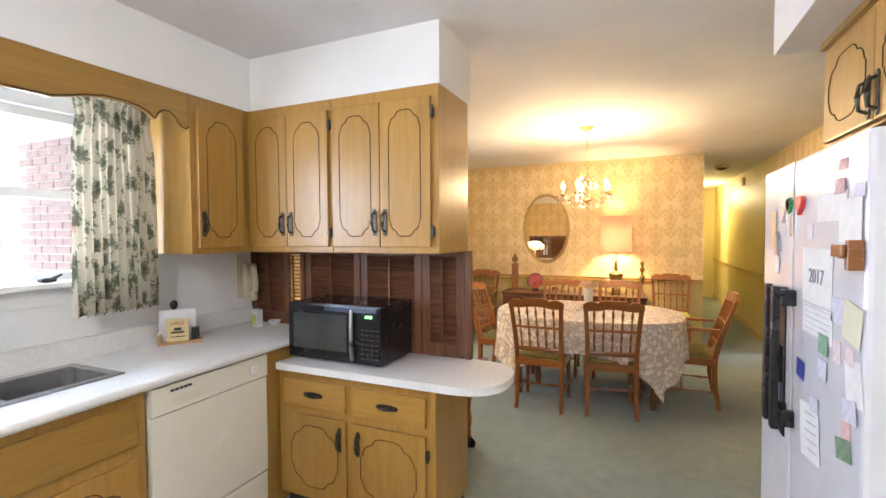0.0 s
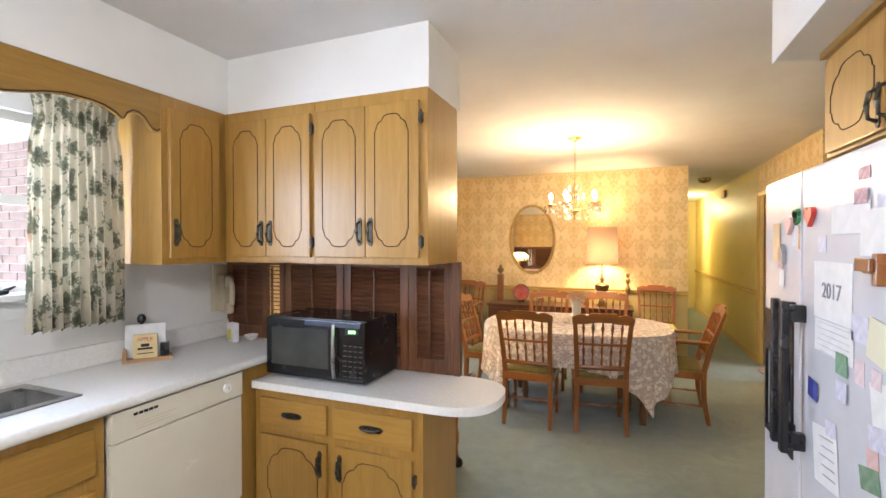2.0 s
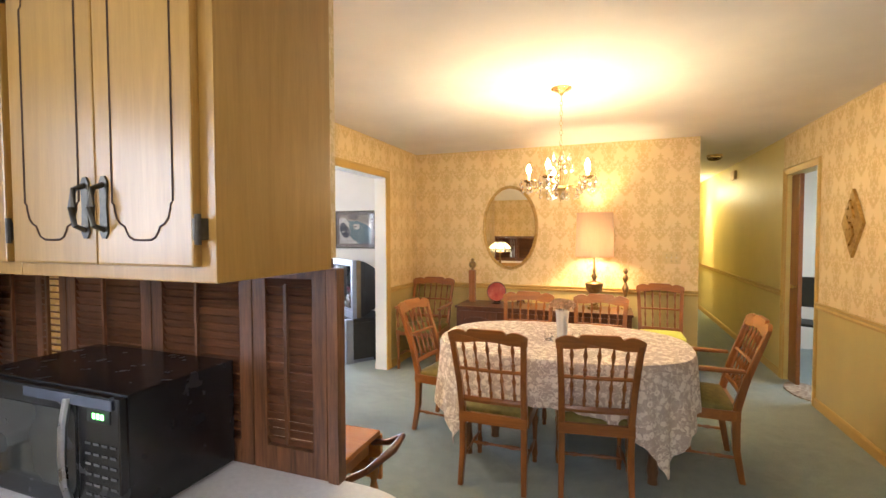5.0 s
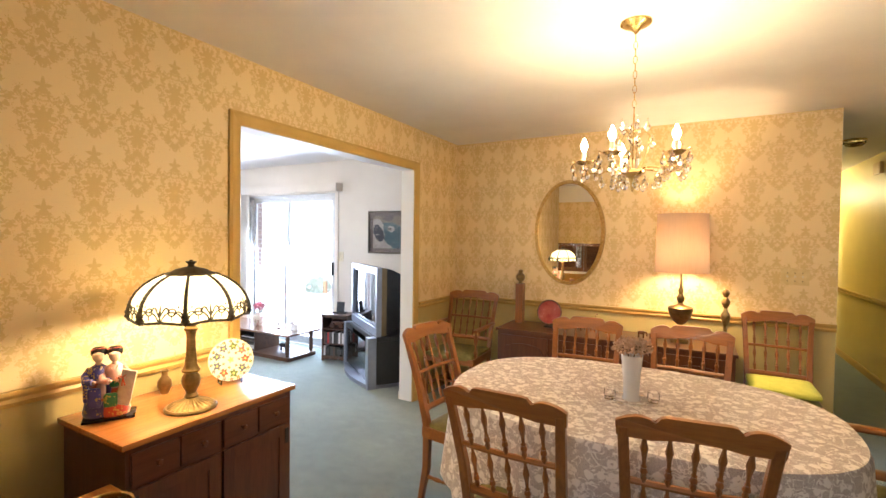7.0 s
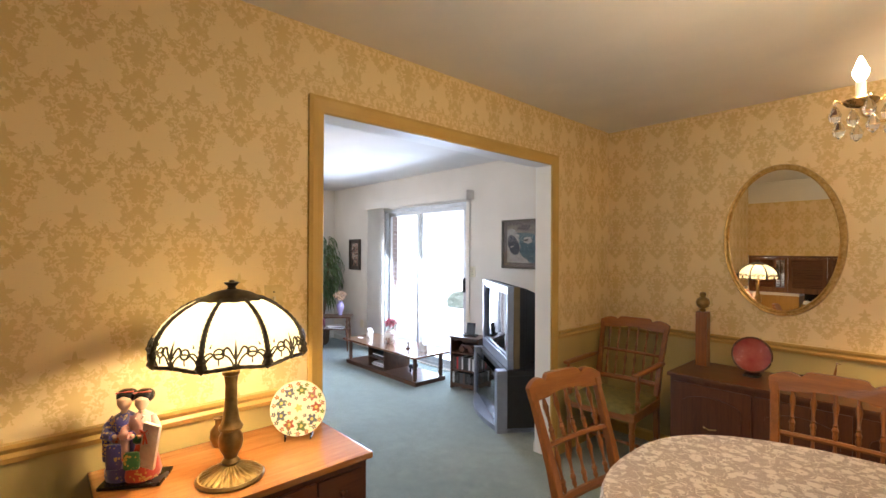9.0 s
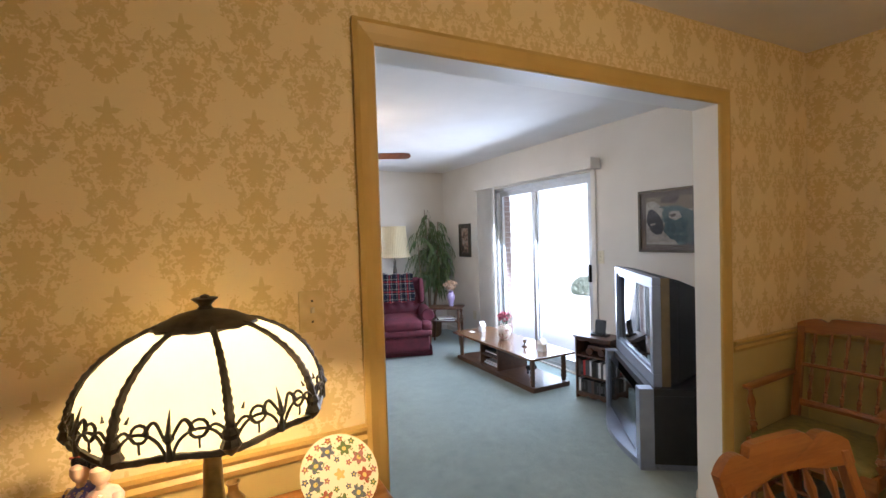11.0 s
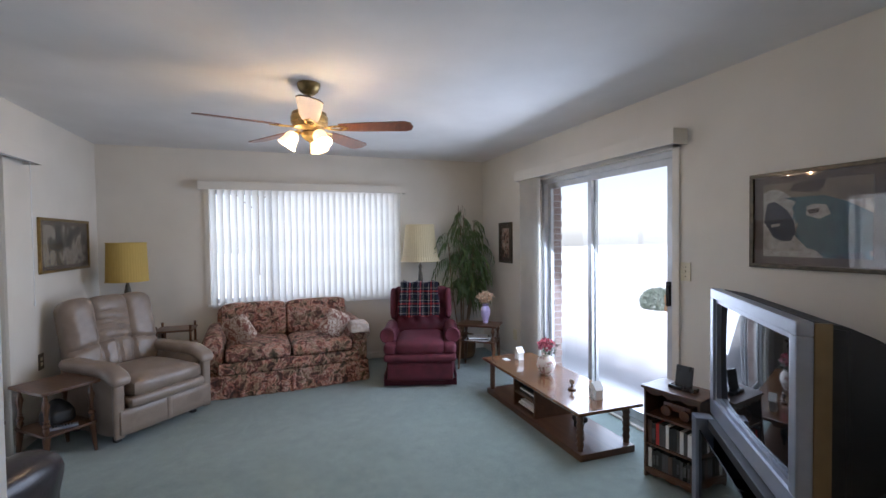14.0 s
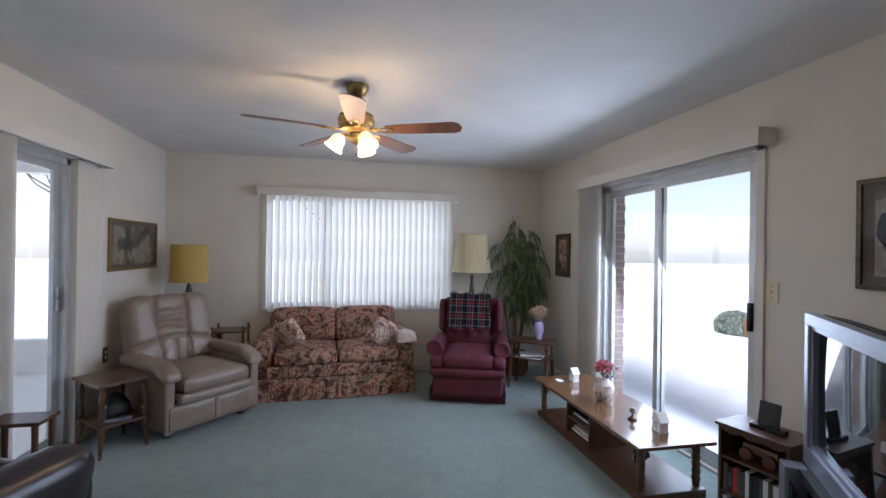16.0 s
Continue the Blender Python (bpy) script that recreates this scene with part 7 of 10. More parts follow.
def build_hall():
    c = thing("wall_ornament", (XE - T - 0.01, 5.17, 1.53), label="dark diamond-shaped carved ornament on the papered wall", category="wall ornament")
    part("plaque", prism(bmesh.new(), [(-0.15, 0), (0, -0.245), (0.15, 0), (0, 0.245)], "x", -0.012, 0.009, 0.003), GOLDLEAF, c)
    part("relief", prism(prism(bmesh.new(), [(-0.05, -0.08), (0.0, -0.16), (0.05, -0.05), (0.03, 0.02), (-0.02, 0.0)], "x", -0.028, -0.0125, 0.004), [(-0.06, 0.03), (0.02, 0.03), (0.06, 0.10), (0.0, 0.17)], "x", -0.028, -0.0125, 0.004), BRASS, c, "raised carving")
    c = thing("hall_ceiling_light", (1.07, 7.58, CEIL), label="small round glass ceiling light in the hall", category="ceiling light")
    part("base", lathe(bmesh.new(), [(0.09, -0.001), (0.09, -0.015), (0.06, -0.02)], 20), BRASS, c, smooth=True)
    d = part("dome", lathe(bmesh.new(), [(0.08, -0.02), (0.085, -0.035), (0.06, -0.06), (0, -0.07)], 20), CRYSTAL, c, smooth=True)
    d.visible_shadow = False
    c = thing("wall_vent", (XE, 8.5, 2.26), label="small beige slatted vent high on the hall wall", category="vent")
    part("frame", boxes((XE - 0.035, XE - 0.001, 8.40, 8.60, 2.20, 2.32), bev=0.003), TRIMY, c, w=True)
    for k in range(5):
        part("slat", boxes((XE - 0.040, XE - 0.0352, 8.41, 8.59, 2.212 + 0.021 * k, 2.222 + 0.021 * k)), TRIMY, c, w=True)
    d = thing("door_1", (XE + 0.14, 6.48, 0), label="narrow wood door folded open inside the side doorway", category="door")
    tagged(d, kind="structure")
    part("door_leaf", boxes((XE + 0.035, XE + 0.07, 6.30, 6.495, 0.012, 2.02), bev=0.002), MAPLE, d, w=True)
    part("door_knob", lathe(bmesh.new(), [(0.008, 0), (0.008, 0.02), (0.02, 0.03), (0.02, 0.045), (0, 0.05)], 12, (XE + 0.034, 6.33, 0.95), m=pose(0, 0, 0, 0, -90, 0)), BRASS, d, smooth=True, w=True)
    c = thing("dark_chair", (1.93, 7.35, 0), rz=150, label="black painted chair in the room beyond the doorway", category="chair")
    part("seat", boxes((-0.2, 0.2, -0.2, 0.2, 0.43, 0.46), bev=0.01), BLACKM, c)
    part("backrest", boxes((-0.19, 0.19, -0.21, -0.185, 0.60, 0.95), bev=0.01), BLACKM, c)
    for x in (-0.17, 0.17):
        for y in (-0.19, 0.17):
            part("leg", tube(bmesh.new(), [(x * 1.1, y * 1.1, 0), (x, y, 0.43 if y > 0 else 0.95)], 0.014, 8), BLACKM, c, smooth=True)
    c = thing("wall_picture", (3.28, 7.2, 1.5), label="small dark framed picture in the side room", category="picture")
    part("frame", boxes((-0.02, 0.019, -0.2, 0.2, -0.14, 0.14), bev=0.004), BRONZE, c)
    part("print", boxes((-0.023, -0.0205, -0.17, 0.17, -0.11, 0.11)), PAPER, c)
    c = thing("door_mat", (1.56, 6.12, 0.007), label="braided patterned mat in the side doorway", category="mat")
    part("mat", prism(bmesh.new(), [oval(2 * math.pi * k / 40, 0.15, 0.28, 2) for k in range(40)], "z", 0, 0.012, 0.003), mottled("braided_mat", (0.16, 0.09, 0.05), (0.48, 0.42, 0.32), 40, 0.95, 0, 0.5), c)


build_hall()

# ---- living room ----


def floral():
    m, n, l, p = nodes_of("floral_upholstery", 0.85)
    v = coords(n, l)
    a = noise_out(n, l, v, 13, 7, 0.68, 0.7)
    b = noise_out(n, l, v, 7.5, 4, 0.6, 0.6)
    c1 = ramp(n, l, a, [(0.36, (0.045, 0.028, 0.024)), (0.43, (0.16, 0.07, 0.058)), (0.48, (0.34, 0.18, 0.145)), (0.51, (0.52, 0.40, 0.34)), (0.55, (0.32, 0.19, 0.15)), (0.60, (0.11, 0.085, 0.055)), (0.67, (0.045, 0.032, 0.025))])
    c2 = ramp(n, l, b, [(0.38, (0.55, 0.55, 0.42)), (0.46, (1.0, 0.95, 0.9)), (0.52, (1.0, 0.72, 0.60)), (0.60, (0.62, 0.62, 0.48))])
    l.new(mix(n, l, 1.0, c1, c2, "MULTIPLY"), p.inputs["Base Color"])
    bump(n, l, p, noise_out(n, l, v, 260, 2), 0.4, 0.001)
    return m


FLORAL = floral()


def print_mat_of(name, stops, scale):
    m, n, l, p = nodes_of(name, 0.85)
    l.new(ramp(n, l, noise_out(n, l, coords(n, l), scale, 4, 0.6, 1.0), stops), p.inputs["Base Color"])
    return m



def plaid():
    m, n, l, p = nodes_of("tartan_throw", 0.95)
    t = n.new("ShaderNodeTexCoord")
    s = n.new("ShaderNodeSeparateXYZ")
    l.new(t.outputs["Object"], s.inputs[0])
    out = None
    col = (0.02, 0.02, 0.05)
    node = None
    for ax, per in ((1, 0.115), (2, 0.125)):
        f = calc(n, l, "FRACT", calc(n, l, "DIVIDE", calc(n, l, "ADD", s.outputs[ax], 5.0), per))
        r = ramp(n, l, f, [(0.0, (0.010, 0.012, 0.030)), (0.34, (0.55, 0.50, 0.44)), (0.39, (0.010, 0.012, 0.030)), (0.52, (0.42, 0.035, 0.03)), (0.66, (0.012, 0.014, 0.03)), (0.82, (0.50, 0.45, 0.40)), (0.86, (0.02, 0.03, 0.025))])
        r.node.color_ramp.interpolation = "CONSTANT"
        node = r if node is None else mix(n, l, 0.5, node, r)
    l.new(node, p.inputs["Base Color"])
    bump(n, l, p, noise_out(n, l, t.outputs["Object"], 300, 2), 0.5, 0.002)
    return m


def cushion_part(name, parent, x0, x1, y0, y1, z0, z1, r, mat, crown=0.02, m=None, label="", sub=7):
    return part(name, puff(bmesh.new(), x0, x1, y0, y1, z0, z1, r, m=m, crown=crown, sub=sub), mat, parent, label, smooth=True)


PALEFLORAL = print_mat_of("pale_floral_pillow", [(0.42, (0.20, 0.08, 0.06)), (0.49, (0.44, 0.32, 0.25)), (0.55, (0.62, 0.53, 0.45)), (0.60, (0.24, 0.14, 0.10))], 20)


def build_sofa():
    # faces +y in its own frame
    c = thing("loveseat", (-6.80, 4.03, 0), rz=-90 + 4, label="floral brown and cream loveseat with a skirted base below the window", category="sofa")
    W = 0.74
    part("frame", boxes((-W + 0.03, W - 0.03, -0.40, 0.36, 0.10, 0.30), bev=0.02), FLORAL, c)
    bm = bmesh.new()
    n = 60
    top, bot = [], []
    for k in range(n + 1):
        u = -W + 2 * W * k / n
        bow = 0.035 * (1 - (u / W) ** 2)
        pl = 0.008 * math.sin(k * 1.2) + (0.03 if abs(u) < 0.012 else 0)
        top.append(bm.verts.new((u, 0.39 + bow, 0.215)))
        bot.append(bm.verts.new((u, 0.405 + bow + pl, 0.012)))
    for k in range(n):
        bm.faces.new((top[k], top[k + 1], bot[k + 1], bot[k]))
    for s in (-1, 1):
        a = [bm.verts.new((s * W, 0.39 - 0.78 * t / 8, 0.215)) for t in range(9)]
        b = [bm.verts.new((s * (W + 0.012), 0.40 - 0.80 * t / 8, 0.012)) for t in range(9)]
        for q in range(8):
            bm.faces.new((a[q], a[q + 1], b[q + 1], b[q]))
    part("skirt", bm, FLORAL, c, "pleated floral skirt")
    part("front_rail", puff(bmesh.new(), -W + 0.10, W - 0.10, 0.33, 0.425, 0.21, 0.33, 0.03, sub=5), FLORAL, c, smooth=True)
    for s in (-1, 1):
        x0, x1 = sorted((s * 0.003, s * 0.585))
        cushion_part("seat_cushion", c, x0, x1, -0.20, 0.43, 0.32, 0.455, 0.05, FLORAL, 0.025)
        cushion_part("back_cushion", c, *sorted((s * 0.003, s * 0.64)), -0.12, 0.12, 0.0, 0.36, 0.05, FLORAL, 0.01, m=pose(0, -0.27, 0.42, 12, 0, 0))
        bm = puff(bmesh.new(), *sorted((s * 0.59, s * 0.75)), -0.40, 0.37, 0.21, 0.50, 0.04, sub=5)
        part("arm", bm, FLORAL, c, smooth=True)
        bm = lathe(bmesh.new(), [(0.0, -0.39), (0.07, -0.385), (0.088, -0.36), (0.088, 0.36), (0.075, 0.39), (0.0, 0.395)], 20, (s * 0.685, 0, 0.50), m=pose(0, 0, 0, -90, 0, 0))
        part("arm_roll", bm, FLORAL, c, smooth=True)
    part("back", puff(bmesh.new(), -W + 0.06, W - 0.06, -0.11, 0.07, 0.0, 0.46, 0.05, m=pose(0, -0.38, 0.28, 10, 0, 0), sub=6), FLORAL, c, smooth=True)
    for s, rz in ((-1, 35), (1, -38)):
        t = thing("throw_pillow", (-6.50, 4.03 - s * 0.44, 0.46), rz=-90, label="small square floral throw pillow on the loveseat", category="pillow", group="floral throw pillows")
        part("pillow", puff(bmesh.new(), -0.14, 0.14, -0.055, 0.055, -0.13, 0.13, 0.05, m=pose(0, 0.0, 0.14, -18, s * 24, rz), sub=7), PALEFLORAL, t, smooth=True)
    t = thing("arm_cover", (-6.52, 4.70, 0.5), label="folded pale floral cloth over the loveseat arm", category="cloth")
    part("cloth", puff(bmesh.new(), -0.15, 0.14, -0.09, 0.105, 0.0, 0.10, 0.03, sub=5), mottled("pale_floral_cloth", (0.34, 0.25, 0.20), (0.60, 0.53, 0.47), 22, 0.9, 0, 0.3), t, smooth=True)


build_sofa()


def build_recliner(name, loc, rz, mat, W, back_h, label, tufts, lab2, group="recliners"):
    """An upholstered recliner that faces +y."""
    c = thing(name, loc, rz=rz, label=label, category="recliner", group=group)
    hw = W / 2
    sw = hw - 0.12
    part("base", puff(bmesh.new(), -hw + 0.05, hw - 0.05, -0.34, 0.30, 0.05, 0.30, 0.03, sub=4), mat, c, smooth=True)
    part("footrest_panel", puff(bmesh.new(), -hw + 0.04, hw - 0.04, 0.29, 0.385, 0.07, 0.27, 0.035, sub=6), mat, c, smooth=True)
    fw = hw - 0.012 if tufts == "buttons" else sw + 0.02
    part("footrest_roll", puff(bmesh.new(), -fw, fw, 0.27, 0.415, 0.255, 0.345, 0.04, sub=6), mat, c, smooth=True)
    if tufts != "buttons":
        part("footrest_pleat", puff(bmesh.new(), -0.02, 0.02, 0.370, 0.392, 0.085, 0.255, 0.010, sub=3), mat, c, smooth=True)
    cushion_part("seat_cushion", c, -sw, sw, -0.22, 0.41, 0.325, 0.46, 0.055, mat, 0.03)
    for s in (-1, 1):
        if tufts == "buttons":
            part("arm", puff(bmesh.new(), *sorted((s * (sw - 0.005), s * (hw - 0.02))), -0.32, 0.24, 0.08, 0.50, 0.04, sub=6), mat, c, smooth=True)
            part("arm_pad", lathe(bmesh.new(), [(0, -0.262), (0.045, -0.26), (0.062, -0.245), (0.066, -0.20), (0.064, 0.25), (0.075, 0.28), (0.078, 0.295), (0.066, 0.305), (0.058, 0.302), (0.0, 0.302)], 22, (s * (hw - 0.045), 0, 0.50), m=pose(0, 0, 0, -90, 0, 0)), mat, c, "rolled arm with a rounded front", smooth=True)
            part("seat_wing", puff(bmesh.new(), *sorted((s * (sw - 0.02), s * (hw - 0.01))), 0.20, 0.405, 0.33, 0.44, 0.045, sub=5), mat, c, smooth=True)
        else:
            part("arm", puff(bmesh.new(), *sorted((s * (sw + 0.005), s * (hw - 0.02))), -0.32, 0.33, 0.06, 0.52, 0.04, sub=6), mat, c, smooth=True)
            bm = puff(bmesh.new(), *sorted((s * (sw - 0.012), s * (hw + 0.012))), -0.28, 0.395, 0.49, 0.578, 0.042, sub=12)
            for v in bm.verts:
                if v.co.y > 0.22:
                    v.co.z -= 0.55 * (v.co.y - 0.22) ** 1.2
            part("arm_pad", bm, mat, c, "soft arm pad that rolls over the front", smooth=True)
            part("arm_front", puff(bmesh.new(), *sorted((s * (sw + 0.03), s * (hw - 0.015))), 0.325, 0.365, 0.06, 0.50, 0.018, sub=5), mat, c, smooth=True)
    tilt = pose(0, -0.25, 0.40, 14, 0, 0)
    H = back_h - 0.42
    fine = 22 if tufts == "buttons" else 40
    bm = puff(bmesh.new(), -hw + 0.055, hw - 0.055, -0.11, 0.09, 0.0, H, 0.075, m=tilt, sub=fine)
    inv = tilt.inverted()
    if tufts == "buttons":
        cs = [(x * (hw - 0.16), z) for z in (0.15, 0.30) for x in (-1, -0.34, 0.34, 1)]
        for v in bm.verts:
            w = inv @ v.co
            if w.y > 0.04:
                for cx, cz in cs:
                    d = math.hypot(w.x - cx, w.z - cz)
                    w.y -= 0.034 * math.exp(-(d / 0.030) ** 2)
            if w.z > H * 0.6:
                w.z += 0.03 * (abs(w.x) / hw) ** 2
            v.co = tilt @ w
    else:
        def groove(d, width):
            return math.exp(-(d / width) ** 2)
        for v in bm.verts:
            w = inv @ v.co
            x, z = w.x, w.z
            if w.z > H * 0.55:
                w.z -= 0.009 * groove(abs(x) - 0.125, 0.03) + 0.05 * max(0.0, abs(x) / (hw - 0.06) - 0.55) ** 1.5
            if w.y > 0.02:
                seam = H * 0.37 + 0.025 * math.cos(x * 9)
                g = 0.024 * groove(abs(x) - 0.125 + 0.02 * (H * 0.7 - z), 0.014)
                g += 0.024 * groove(z - seam, 0.015)
                if abs(x) < 0.115:
                    for zl in (0.52, 0.60, 0.68, 0.77):
                        g += 0.014 * groove(z - H * zl - 0.006 * math.sin(x * 30), 0.011)
                    g += 0.006
                g += 0.024 * groove(x, 0.012) * (1 if z < seam else 0)
                g += 0.0025 * math.sin(x * 60 + 25 * z) * math.sin(z * 42 + 3 * x)
                side = min(1.0, abs(abs(x) - 0.125) / 0.10)
                w.y += 0.008 * side - g
            v.co = tilt @ w
    part("backrest", bm, mat, c, lab2, smooth=True)
    if tufts == "buttons":
        for cx, cz in cs:
            p = tilt @ Vector((cx, 0.068, cz))
            part("button", lathe(bmesh.new(), [(0, -0.006), (0.011, -0.002), (0.011, 0.003), (0, 0.007)], 10, p, m=pose(0, 0, 0, -76, 0, 0)), mat, c, smooth=True)
        for s in (-1, 1):
            part("wing", puff(bmesh.new(), *sorted((s * (hw - 0.10), s * (hw - 0.03))), -0.06, 0.17, 0.16, H - 0.02, 0.035, m=tilt, sub=5), mat, c, smooth=True)
    for x in (-hw + 0.1, hw - 0.1):
        for y in (-0.26, 0.24):
            part("foot", boxes((x - 0.02, x + 0.02, y - 0.02, y + 0.02, 0, 0.06)), BLACKM, c)
    return c


ch = build_recliner("recliner", (-6.35, 5.33, 0), -108, MAROON, 0.72, 0.93, "maroon velour rocker recliner with a buttoned back", "buttons", "button-tufted backrest")
part("skirt", boxes((-0.345, 0.345, -0.33, -0.32, 0.015, 0.12), (-0.352, -0.342, -0.33, 0.33, 0.015, 0.13), (0.342, 0.352, -0.33, 0.33, 0.015, 0.13), (-0.345, 0.345, 0.30, 0.31, 0.015, 0.08), bev=0.003), MAROON, ch, "gathered maroon skirt")
build_recliner("recliner", (-6.07, 2.87, 0), -43, LEATHER, 0.80, 1.04, "taupe leather recliner with a channelled pillow back", "channels", "channelled leather backrest")
c = thing("plaid_throw", (-6.55, 5.38, 0.68), rz=-20, label="dark blue and red tartan blanket hung over the maroon recliner back", category="blanket")
bm = bmesh.new()
rows = []
for j in range(23):
    row = []
    for i in range(25):
        u, t = -0.21 + 0.42 * i / 24, j / 22
        if t < 0.45:
            s = t / 0.45
            x, z = 0.165 - 0.135 * s, -0.05 + 0.30 * s
        elif t < 0.65:
            s = (t - 0.45) / 0.2 * math.pi
            x, z = -0.05 + 0.08 * math.cos(s), 0.25 + 0.045 * math.sin(s)
        else:
            s = (t - 0.65) / 0.35
            x, z = -0.13 - 0.05 * s, 0.25 - 0.20 * s
        w = 0.007 * math.sin(i * 1.1 + j * 0.25) + 0.004 * math.sin(i * 2.3)
        row.append(bm.verts.new((x + w + 0.012, u * (1 + 0.05 * math.sin(j * 0.5)), z + 0.012 * math.sin(i * 0.7))))
    rows.append(row)
for a, b in zip(rows, rows[1:]):
    for i in range(24):
        bm.faces.new((a[i], a[i + 1], b[i + 1], b[i]))
bmesh.ops.solidify(bm, geom=bm.faces[:], thickness=0.006)
part("cloth", bm, plaid(), c, smooth=True)

WALT = wood("walnut_side_table", (0.05, 0.021, 0.010), (0.115, 0.052, 0.023), "x", 0.4, coat=0.15)
WALTZ = wood("walnut_side_leg", (0.055, 0.023, 0.01), (0.13, 0.058, 0.025), "z", 0.35)


def side_table(loc, rz, label, L=0.56, D=0.32, H=0.50, shelf=0.20):
    c = thing("side_table", loc, rz=rz, label=label, category="side table", group="two-tier side tables")
    part("top", boxes((-L / 2, L / 2, -D / 2, D / 2, H - 0.02, H), bev=0.004), WALT, c)
    part("shelf", boxes((-L / 2 + 0.02, L / 2 - 0.02, -D / 2 + 0.02, D / 2 - 0.02, shelf, shelf + 0.016), bev=0.003), WALT, c)
    for sx in (-1, 1):
        for sy in (-1, 1):
            x, y = sx * (L / 2 - 0.045), sy * (D / 2 - 0.04)
            part("leg", tube(bmesh.new(), [(x * 1.09, y * 1.12, 0), (x, y, shelf)], [0.010, 0.022], 10), WALTZ, c, "tapered splayed leg", smooth=True)
            part("upright", spindle(bmesh.new(), (x, y, shelf + 0.016), (x, y, H - 0.02), 1.8), WALTZ, c, smooth=True)
            part("ferrule", tube(bmesh.new(), [(x * 1.09, y * 1.12, 0.0), (x * 1.08, y * 1.108, 0.03)], [0.0095, 0.011], 10), BRASS, c, smooth=True)
    return c


side_table((-5.594, 2.524, 0), 47, "walnut two-tier side table beside the taupe recliner", L=0.40, D=0.34, H=0.50)
c = thing("folded_bag", (-5.60, 2.55, 0.216), rz=47, label="dark slumped cloth bag on the lower shelf of the walnut table", category="bag")
part("bag", puff(bmesh.new(), -0.12, 0.04, -0.08, 0.08, 0.0, 0.10, 0.03, m=pose(0, 0, 0, 0, -9, 0), crown=0.07, sub=7), BLACKM, c, smooth=True)
c = thing("remote_control", (-5.50, 2.60, 0.216), rz=20, label="grey remote control on the lower shelf of the walnut table", category="remote control")
part("body", boxes((-0.022, 0.022, -0.075, 0.075, 0.0005, 0.018), bev=0.005), SILVER, c)
part("keys", boxes(*[(-0.014 + 0.011 * i, -0.008 + 0.011 * i, -0.06 + 0.016 * j, -0.051 + 0.016 * j, 0.0181, 0.020) for i in range(3) for j in range(7)]), BLACK, c, "black rubber keys")
side_table((-6.42, 6.02, 0), 50, "walnut two-tier side table beside the maroon recliner", L=0.46, D=0.30, H=0.50, shelf=0.31)
for k, (dz, w, lb) in enumerate(((0.0, 0.26, "closed pale magazine in a stack on the table shelf"), (0.012, 0.24, "closed dark magazine in a stack on the table shelf"), (0.022, 0.22, "closed white magazine in a stack on the table shelf"))):
    c = thing("magazine", (-6.40, 6.0, 0.326 + dz), rz=50 + 12 * k, label=lb, category="magazine", group="magazines")
    part("pages", boxes((-w / 2, w / 2, -0.10, 0.10, 0.0005, 0.0105), bev=0.001), (PAPER, BLACK, PAPER)[k], c)
c = thing("flower_vase", (-6.42, 6.10, 0.50), label="lilac glass vase of dried straw flowers on the side table", category="vase")
part("vase", lathe(bmesh.new(), [(0.03, 0), (0.032, 0.008), (0.026, 0.02), (0.05, 0.09), (0.056, 0.13), (0.045, 0.165), (0.026, 0.185), (0.04, 0.205), (0.036, 0.205), (0.022, 0.185), (0.04, 0.15), (0, 0.10)], 20), LILAC, c, smooth=True)


def puffball(name, parent, mat, c0, r, n, s, seed, label, squash=0.7):
    bm = bmesh.new()
    rnd = random.Random(seed)
    for k in range(n):
        d = Vector((rnd.gauss(0, 1), rnd.gauss(0, 1), rnd.gauss(0, 1))).normalized() * rnd.uniform(0.5, 1.0) * r
        d.z *= squash
        mt = Matrix.Translation(Vector(c0) + d) @ Euler((rnd.uniform(0, 3), rnd.uniform(0, 3), rnd.uniform(0, 3))).to_matrix().to_4x4()
        q = s * rnd.uniform(0.7, 1.3)
        bm.faces.new([bm.verts.new(mt @ Vector(p)) for p in ((-q, 0, 0), (0, -q * 0.6, q * 0.2), (q, 0, 0), (0, q * 0.6, q * 0.2))])
    return part(name, bm, mat, parent, label, kind="stuff")


puffball("dried_flowers", c, DRIED, (0, 0, 0.28), 0.10, 260, 0.014, 5, "tan straw flower heads")
part("stem", tube(tube(bmesh.new(), [(0, 0, 0.12), (-0.02, 0, 0.27)], 0.003, 5), [(0, 0, 0.12), (0.03, 0.02, 0.27)], 0.003, 5), BARK, c)


